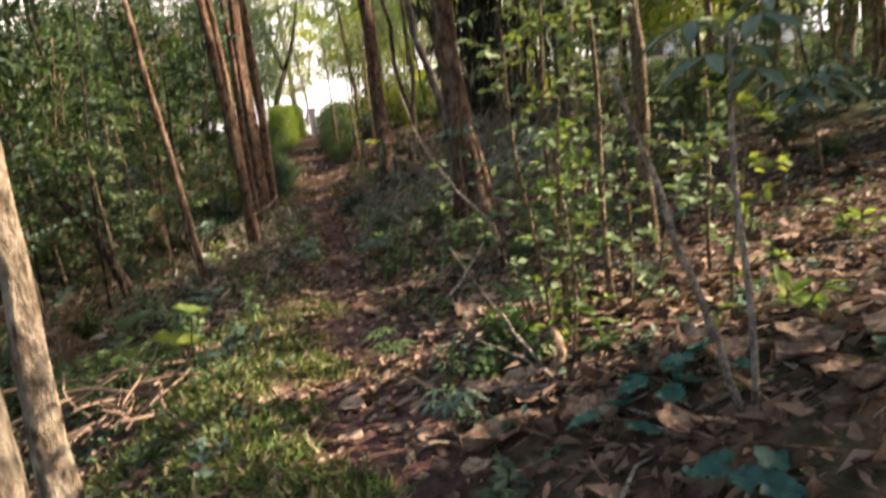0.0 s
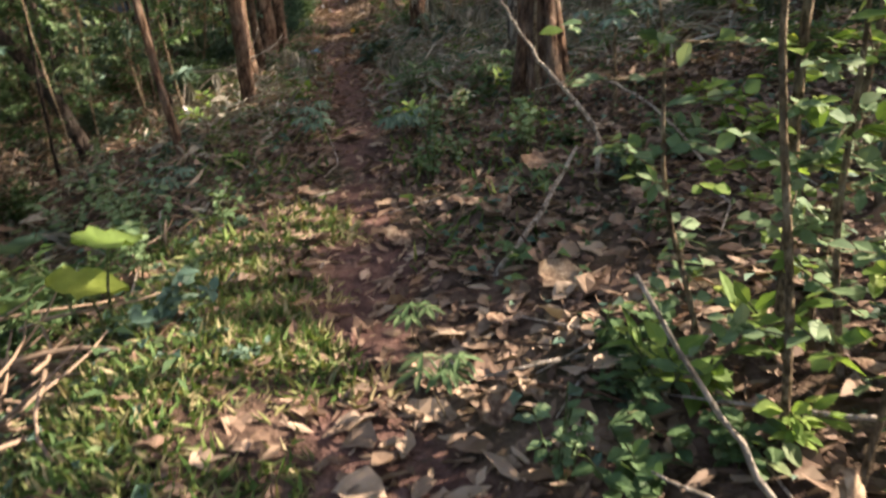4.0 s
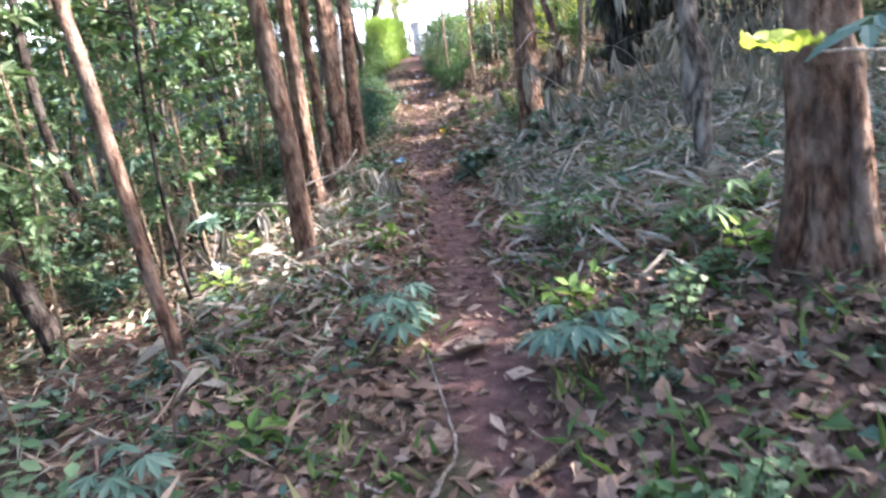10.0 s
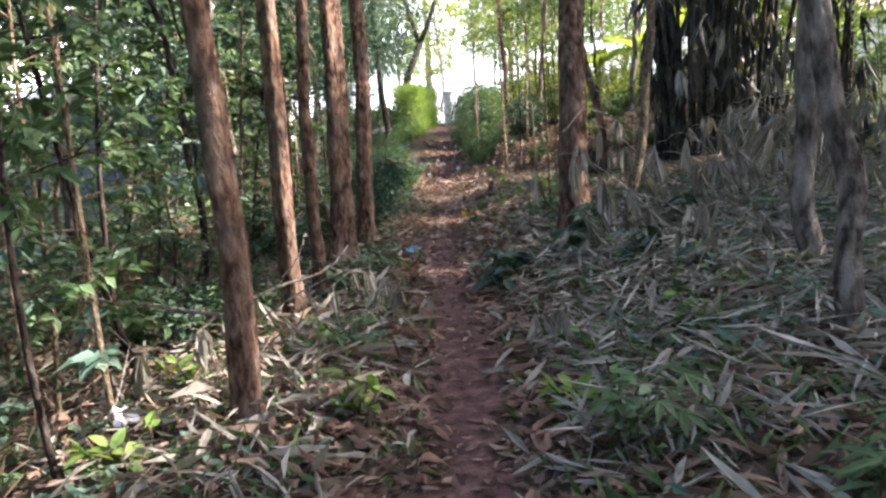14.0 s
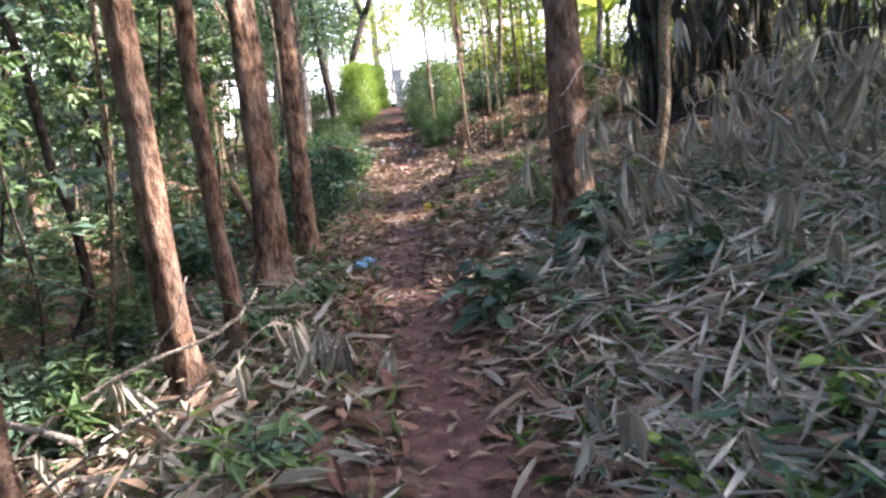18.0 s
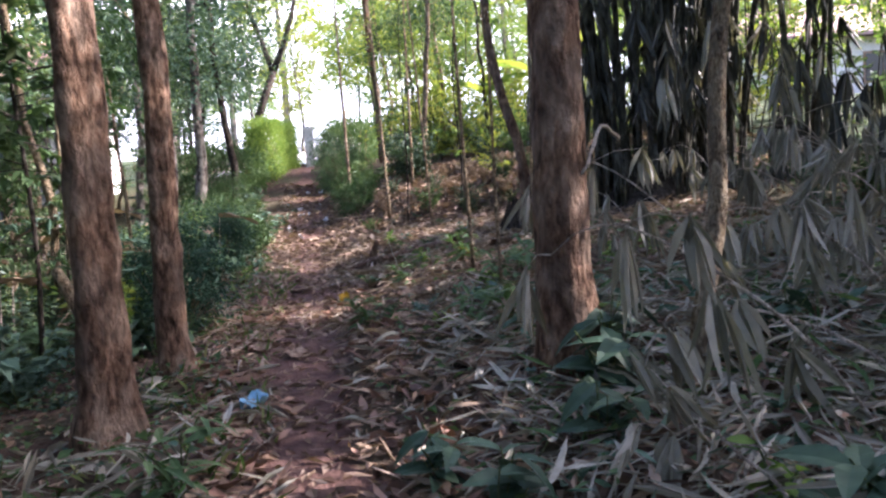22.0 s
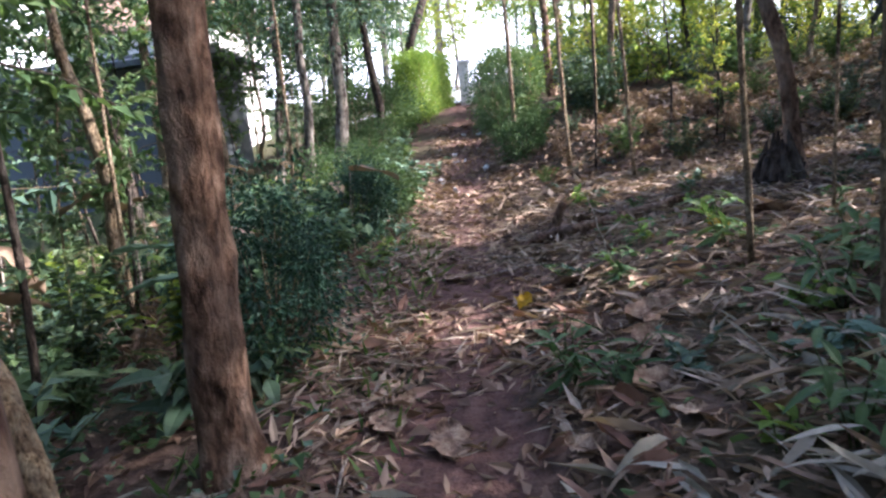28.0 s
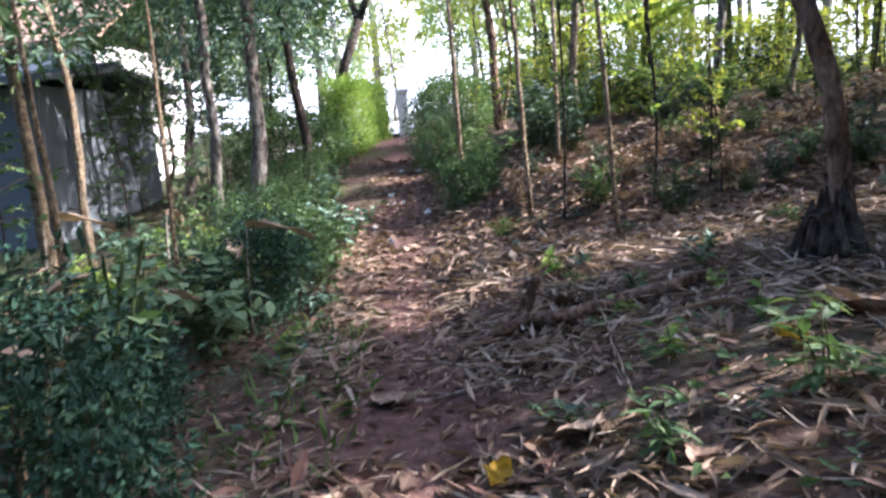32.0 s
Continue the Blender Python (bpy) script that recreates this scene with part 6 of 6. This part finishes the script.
TEAL = leaf_material("teal_creeper_leaf", [(0.0, (0.02, 0.085, 0.065)), (0.6, (0.035, 0.12, 0.09)), (1.0, (0.06, 0.16, 0.11))], 0.15, 0.45)
for i, (x, y, n) in enumerate([(0.74, 2.87, 5), (0.5, 2.73, 3), (0.8, 2.16, 5), (0.95, 2.9, 3)]):
    rng = np.random.default_rng(700 + i)
    ob = thing("creeper_plant", pose(x, y, gz(x, y)), "low creeper with broad dark teal leaves", "plant", "teal creepers")
    for k in range(n):
        a = k * 2.4 + i
        h = rng.uniform(0.05, 0.11)
        tip = np.array([math.cos(a) * 0.07, math.sin(a) * 0.07, h])
        part("stalk", Geo().tube([(0, 0, -0.02), tip * [0.5, 0.5, 0.8], tip], [0.003, 0.0025, 0.002], 5).mesh("stalk", GREENSTEM, True), ob)
        part("leaf", mesh_of("leaf", *sheet_leaf(80 + k, 0.15, 0.11, 0.12, 0.04), TEAL, True), ob).matrix_basis = pose(math.cos(a) * 0.12, math.sin(a) * 0.12, h, rng.normal(0, 12), rng.normal(8, 10), math.degrees(a))
for i, (x, y) in enumerate([(0.17, 2.26), (0.1, 2.2)]):
    thing("fallen_leaf", pose(x, y, gz(x, y) + 0.05, 12, 15, 40 + 90 * i) @ Matrix.Scale(0.75, 4), "yellow-green fallen leaf on dark soil", "fallen leaf", data=mesh_of("fallen_leaf", *sheet_leaf(90 + i, 0.16, 0.12, 0.25, 0.1), YELLOWISH, True))

PL = "broad-leaved plants"
kinds = [bush(330, "broadleaf_plant", "dark green broad-leaved forest plant", "plant", PL, DEEP, 0.35, 0.22, 5, 5, 0.26, 0.36, True, flop=0.4),
         bush(331, "broadleaf_plant", "green plant with round shiny leaves", "plant", PL, GREEN, 0.3, 0.3, 7, 7, 0.11, 0.75, True),
         bush(332, "broadleaf_plant", "pale green plant with rounded leaves", "plant", PL, PALEGREEN, 0.5, 0.14, 6, 8, 0.075, 0.65, True),
         bush(333, "broadleaf_plant", "green plant with lance-shaped leaves", "plant", PL, GREEN, 0.35, 0.2, 5, 7, 0.2, 0.22, True, flop=0.35)]
for k, x, y, s in ([(0, -1.15, 14.75, 1.2), (0, -1.05, 15.05, 1.3), (0, -0.2, 14.8, 0.9), (0, -1.9, 13.3, 1.0), (0, -2.05, 14.2, 0.8), (3, -0.35, 9.4, 0.7), (3, 0.1, 9.6, 0.7), (0, -0.4, 12.5, 0.7), (0, -1.75, 13.7, 0.9), (0, -1.3, 14.2, 0.9), (0, -0.7, 13.0, 1.0), (0, -4.55, 17.2, 1.2), (0, -4.3, 17.4, 0.9), (0, -4.7, 13.0, 1.2)]
                  + [(1, 0.3, 3.75, 0.6), (1, 0.05, 3.7, 0.7), (1, 0.25, 4.4, 0.6), (1, 0.1, 4.35, 0.6), (1, 0.65, 3.5, 0.5), (1, 0.5, 5.9, 0.9), (1, 0.8, 6.2, 1.0), (2, -0.5, 7.0, 0.6), (1, -0.75, 7.1, 0.6), (2, 0.0, 7.1, 0.7), (1, 0.25, 6.9, 0.6)]
                  + [(2, -0.71, 7.9, 0.9), (2, -0.66, 6.85, 0.8), (2, -0.14, 3.83, 0.7), (2, -0.05, 6.85, 1.0), (2, -2.88, 7.0, 1.0), (2, -2.6, 6.5, 1.0), (2, -0.5, 8.35, 0.8), (2, -0.1, 3.3, 0.6), (2, -1.05, 10.0, 1.0), (2, -2.3, 5.9, 1.0), (2, -1.9, 6.3, 0.8)]
                  + [(2, -5.0, 19.3, 2.6), (2, -5.25, 19.9, 2.4), (2, -5.4, 18.5, 2.4), (3, -4.5, 17.9, 0.9), (3, -4.8, 17.3, 1.1), (3, -5.6, 17.0, 1.6), (3, -2.67, 17.32, 0.9), (3, -2.5, 17.15, 0.8), (3, -1.74, 19.0, 1.1), (3, -2.4, 18.75, 0.7), (3, -4.35, 17.6, 0.7), (3, -2.7, 11.5, 0.8), (3, -1.4, 17.6, 1.0), (3, -1.2, 18.0, 1.0), (3, -1.5, 16.0, 1.0), (3, -1.75, 16.3, 0.9), (3, -3.3, 13.4, 1.1), (3, -3.2, 14.3, 1.0)]):
    m = pose(x, y, gz(x, y), 0, 0, (x * 977 + y * 311) % 360) @ Matrix.Scale(s, 4)
    copy_thing(kinds[k], m).matrix_basis = m
gone(kinds)

# dark shrubs at the path's left edge
def shrub(x, y, sx, sy, h, seed, label, mat=DARKSHRUB, n=5200, leaf=0.05):
    rng = np.random.default_rng(seed)
    root = thing("shrub", pose(x, y, gz(x, y)), label, "shrub")
    lf, g = Geo(), Geo()
    for k in range(34):
        q = unit(rng, 1)[0]
        c = np.array([q[0] * sx, q[1] * sy, (q[2] * 0.5 + 0.55) * h]) * rng.uniform(0.7, 1.0)
        c[2] = max(c[2], 0.1)
        g.tube([(c[0] * 0.15, c[1] * 0.15, -0.05), (c[0] * 0.6, c[1] * 0.6, c[2] * 0.55), c], [0.01, 0.006, 0.003], 4, False)
        m = n // 34
        d = unit(rng, m, 0.8)
        lf.leaves(c + d * rng.uniform(0.02, 0.26, (m, 1)) * [1, 1, 1.2], d + rng.normal(0, 0.5, (m, 3)), ups(rng, m, 0.7), rng.uniform(0.6, 1.2, m) * leaf, rng.uniform(0.4, 0.6, m) * leaf)
    tagged(part("stalk", g.mesh("stalk", STEM, True), root), kind="stuff")
    tagged(part("foliage", lf.mesh("foliage", mat), root), kind="stuff")


strap = thing("strap_leaf_plant", pose(-4.42, 17.42, gz(-4.42, 17.42)), "plant with long drooping blue-green strap leaves", "plant")
for k, (turn, h, L, drop) in enumerate([(205, 0.82, 0.42, 0.6), (235, 0.7, 0.4, 1.0), (120, 0.5, 0.36, 0.8), (300, 0.42, 0.34, 0.9), (160, 0.9, 0.36, 0.5)]):
    a = radians(turn)
    tip = (math.cos(a) * 0.1, math.sin(a) * 0.1, h)
    part("stalk", Geo().tube([(0, 0, -0.03), (tip[0] * 0.3, tip[1] * 0.3, h * 0.6), tip], [0.006, 0.005, 0.003], 6).mesh("stalk", GREENSTEM, True), strap)
    v, f = sheet_leaf(110 + k, L, 0.085, 0.2, 0.05)
    v = [(p[0] + L / 2, p[1], p[2] - drop * (p[0] + L / 2) ** 2) for p in v]
    part("leaf", mesh_of("leaf", v, f, BLUE, True), strap).matrix_basis = pose(*tip, 0, -20, turn)
shrub(-4.5, 17.95, 0.4, 0.6, 1.1, 461, "dense dark green small-leaved shrub beside the path")
shrub(-5.3, 19.7, 0.36, 0.45, 0.7, 462, "dark rounded shrub in the shade")
shrub(-5.35, 22.0, 0.45, 0.6, 0.95, 463, "small dark shrub at the path edge")
shrub(-5.9, 23.6, 0.6, 0.7, 1.0, 464, "green shrub near the hedge", GREEN)
shrub(-6.7, 26.5, 0.6, 0.8, 0.8, 465, "leafy green shrub beside the rising path", GREEN)
shrub(-7.3, 29.5, 0.6, 0.9, 1.1, 466, "green shrub below the hedge", GREEN)
shrub(-3.7, 26.5, 0.45, 0.6, 0.7, 467, "green shrub on the rising bank", GREEN)
shrub(-4.3, 29.5, 0.7, 0.9, 1.2, 468, "leafy shrub at the foot of the hedge", GREEN)
shrub(-4.8, 31.5, 0.6, 0.8, 1.4, 469, "dark shrub beside the opening", DEEP)


# ---- dead bamboo sprays: arching twigs hung with long withered leaves ----
def spray(seed, reach, rise, tufts):
    rng = np.random.default_rng(seed)
    root = thing("dead_bamboo_spray", Matrix(), "withered bamboo twig hung with long grey leaves", "dead bamboo", "dead bamboo sprays")
    t = np.linspace(0, 1, 12)
    pts = np.stack([reach * t, 0.16 * np.sin(t * 3 + seed), rise * np.sin(t * math.pi * rng.uniform(0.5, 0.75)) + 0.03 * np.sin(t * 9)], 1)
    part("twig", Geo().tube(pts, 0.009 - 0.006 * t, 5).mesh("twig", STICK, True), root)
    for k in range(tufts):
        q = rng.uniform(0.35, 1.0) if k else 1.0
        p = np.array([np.interp(q, t, pts[:, j]) for j in range(3)])
        side = p + [rng.normal(0, 0.12), rng.normal(0, 0.2), rng.uniform(-0.06, 0.08)]
        part("twig", Geo().tube([p, (p + side) / 2 + [0, 0, 0.03], side], [0.004, 0.003, 0.002], 4, False).mesh("twig", STICK, True), root)
        g = Geo()
        size = min(0.4, 0.65 * float(side[2]) + 0.12) * rng.uniform(0.7, 1.15)
        hanging_tuft(g, side, rng, int(rng.integers(5, 10)), size, 0.035 + 0.025 * rng.random(), rng.uniform(0.1, 0.3))
        part("tuft", g.mesh("tuft", GREYDEAD if k % 2 else PALE), root)
    return root


kinds = [spray(470 + i, r, h, n) for i, (r, h, n) in enumerate([(0.9, 0.6, 4), (0.7, 0.42, 3), (1.1, 0.95, 4), (0.6, 0.3, 3), (1.0, 0.75, 5), (0.5, 0.5, 2)])]
rng = np.random.default_rng(476)
fixed = [(2, -0.35, 13.72, 174, 1.0), (4, 0.0, 13.85, 177, 1.0), (4, 0.55, 15.0, 178, 1.0), (2, 1.3, 15.0, 200, 0.9), (0, 0.9, 14.2, 180, 1.0), (3, 0.2, 12.7, 160, 1.0), (3, -0.9, 13.1, 140, 0.9), (3, -0.9, 12.0, 230, 0.9), (3, -0.4, 11.8, 100, 0.8), (3, -3.1, 12.6, 20, 1.0), (1, -3.4, 13.0, -20, 0.9), (3, -3.3, 12.2, 60, 1.0), (3, -4.0, 11.2, 10, 0.9), (1, -4.4, 10.6, 40, 0.9), (5, -4.1, 10.4, 70, 1.0), (3, -1.0, 10.9, 150, 0.8)]
for x, y in spots_in(rng, 34, lambda r: r.uniform(-0.2, 2.4), lambda r: r.uniform(11.8, 18.2), lambda x, y: x - float(path_x(y)) > 1.35 + 0.12 * max(0, y - 14.5)):
    fixed.append((int(rng.integers(6)), x, y, float(rng.uniform(90, 270)), float(rng.uniform(0.6, 1.0))))
more = np.random.default_rng(477)
for x, y in spots_in(more, 15, lambda r: r.uniform(0.9, 3.2), lambda r: r.uniform(16.2, 20.0), lambda x, y: x - float(path_x(y)) > 4.0):
    fixed.append(((0, 2, 4)[int(more.integers(3))], x, y, float(more.uniform(110, 250)), float(more.uniform(0.85, 1.2))))
for k, x, y, turn, s in fixed:
    m = pose(x, y, gz(x, y) - 0.02, rng.normal(0, 14), rng.normal(0, 12), turn) @ Matrix.Scale(s, 4)
    copy_thing(kinds[k], m).matrix_basis = m
gone(kinds)


def arching_branch(pts, tufts, seed):
    """A dead bamboo branch bowed out of the clump, with closed fans of leaves hanging from it."""
    rng = np.random.default_rng(seed)
    o = np.array(pts[0], float)
    root = thing("dead_bamboo_branch", pose(*o), "bowed dead bamboo branch hung with dark leaf fans", "dead bamboo", "bowed bamboo branches")
    t, k = np.linspace(0, 1, 26), np.linspace(0, 1, len(pts))
    line = np.stack([np.interp(t, k, np.array(pts)[:, j]) for j in range(3)], 1) - o
    for _ in range(4):
        line[1:-1] = (line[:-2] + 2 * line[1:-1] + line[2:]) / 4
    part("stem", Geo().tube(line, 0.017 - 0.013 * t, 6).mesh("stem", CULM, True), root)
    for n in range(tufts):
        q = 0.42 + 0.58 * (n + 0.5) / tufts
        p = np.array([np.interp(q, t, line[:, j]) for j in range(3)])
        tip = p + [rng.normal(0, 0.15), rng.normal(0, 0.15), rng.uniform(-0.3, 0.05)]
        part("twig", Geo().tube([p, (p + tip) / 2 + [0, 0, 0.04], tip], [0.005, 0.004, 0.002], 4, False).mesh("twig", CULM, True), root)
        g = Geo()
        hanging_tuft(g, tip, rng, int(rng.integers(5, 9)), rng.uniform(0.45, 0.72), rng.uniform(0.05, 0.075), rng.uniform(0.08, 0.2))
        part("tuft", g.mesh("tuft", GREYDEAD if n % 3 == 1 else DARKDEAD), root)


for n, (pts, count) in enumerate([([(2.2, 21.5, 0.2), (2.3, 21.0, 2.4), (1.95, 19.8, 2.9), (1.6, 18.6, 2.2), (1.45, 18.1, 1.7)], 7),
                                  ([(2.6, 21.6, 0.2), (2.8, 20.9, 2.2), (2.6, 19.6, 2.6), (2.3, 18.4, 2.0), (2.1, 17.9, 1.5)], 7),
                                  ([(1.1, 21.2, 0.3), (1.0, 20.4, 2.6), (0.8, 19.4, 3.1), (0.45, 18.5, 2.5), (0.4, 18.2, 2.2)], 5),
                                  ([(3.1, 21.3, 0.2), (3.3, 20.6, 1.8), (3.1, 19.3, 2.1), (2.7, 18.0, 1.5)], 6)]):
    arching_branch(pts, count, 490 + n)


# ---- banana plants on the far bank ----
def banana(x, y, h, seed):
    rng = np.random.default_rng(seed)
    root = thing("banana_plant", pose(x, y, gz(x, y)), "banana plant with broad sunlit leaves", "banana plant", "banana plants")
    t = np.linspace(0, 1, 8)
    part("stem", Geo().tube(np.stack([0.05 * t, 0 * t, -0.1 + h * t], 1), 0.09 - 0.04 * t, 10).mesh("stem", GREENSTEM, True), root)
    for k in range(7):
        a = k * 2.4 + rng.uniform(-0.3, 0.3)
        v, f = sheet_leaf(60 + k, 1.5, 0.42, 0.12, 0.02)
        v = [(p[0] + 0.75, p[1], p[2] - 0.35 * (p[0] + 0.75) ** 2 + 0.5 * (p[0] + 0.75)) for p in v]
        lf = part("leaf", mesh_of("leaf", v, f, BRIGHT if k % 2 else YELLOWISH, True), root)
        lf.matrix_basis = pose(0.05, 0, h - 0.15, 0, -18, math.degrees(a))


for i, (x, y, h) in enumerate([(0.6, 29.5, 1.6), (1.8, 30.5, 2.0), (3.0, 29.5, 1.8), (-0.6, 31.0, 1.4)]):
    banana(x, y, h, 480 + i)

# dry drooping leaves on stalks
for i, (x, y, h, turn) in enumerate([(-6.0, 18.9, 1.25, 200), (-5.35, 18.6, 0.85, 20), (-5.2, 21.6, 0.9, 10), (-5.9, 17.6, 0.8, 120), (-5.5, 20.3, 0.7, 60), (-6.4, 19.6, 1.1, 150), (-6.1, 20.9, 0.8, 240), (-6.8, 21.4, 1.2, 30), (-5.7, 22.4, 0.7, 300), (-6.5, 22.8, 1.0, 100), (-7.2, 20.2, 1.3, 200), (-5.4, 16.6, 0.9, 80), (-6.3, 17.9, 1.0, 330)]):
    ob = thing("withered_plant", pose(x, y, gz(x, y)), "withered stalk with a drooping dry tan leaf", "plant", "withered stalks")
    part("stalk", Geo().tube([(0, 0, -0.05), (0.02, 0, h * 0.6), (0.06, 0, h)], [0.012, 0.01, 0.006], 6).mesh("stalk", STICK, True), ob)
    v, f = sheet_leaf(70 + i, 0.5, 0.13, 0.3, 0.1)
    v = [(p[0] + 0.25, p[1], p[2] - 0.9 * (p[0] + 0.25) ** 2) for p in v]
    part("leaf", mesh_of("leaf", v, f, TAN, True), ob).matrix_basis = pose(0.06, 0, h, 0, -8, turn)

# small twigs over the floor
twigs = [Geo().tube([(-0.14, 0, 0), (0.02, 0.02 * (i - 1), 0.01), (0.16 + 0.05 * i, 0, 0.0)], [0.006, 0.005, 0.002], 5).mesh("twig", STICK if i % 2 else BARK, True) for i in range(4)]
rng = np.random.default_rng(490)
for i, (x, y) in enumerate(spots_in(rng, 150, lambda r: r.uniform(-4.5, 2.5), lambda r: r.uniform(2, 23), lambda x, y: abs(x - float(path_x(y))) > 0.12) + spots_in(rng, 70, lambda r: r.uniform(-0.2, 2.6), lambda r: r.uniform(2, 4.6), off_path)):
    thing("twig", pose(x, y, gz(x, y) + 0.015, rng.normal(0, 6), rng.normal(0, 6), rng.uniform(0, 360)) @ Matrix.Scale(float(rng.uniform(0.6, 1.8)), 4), "small dry fallen twig on the ground", "twig", "fallen twigs", data=twigs[i % 4])
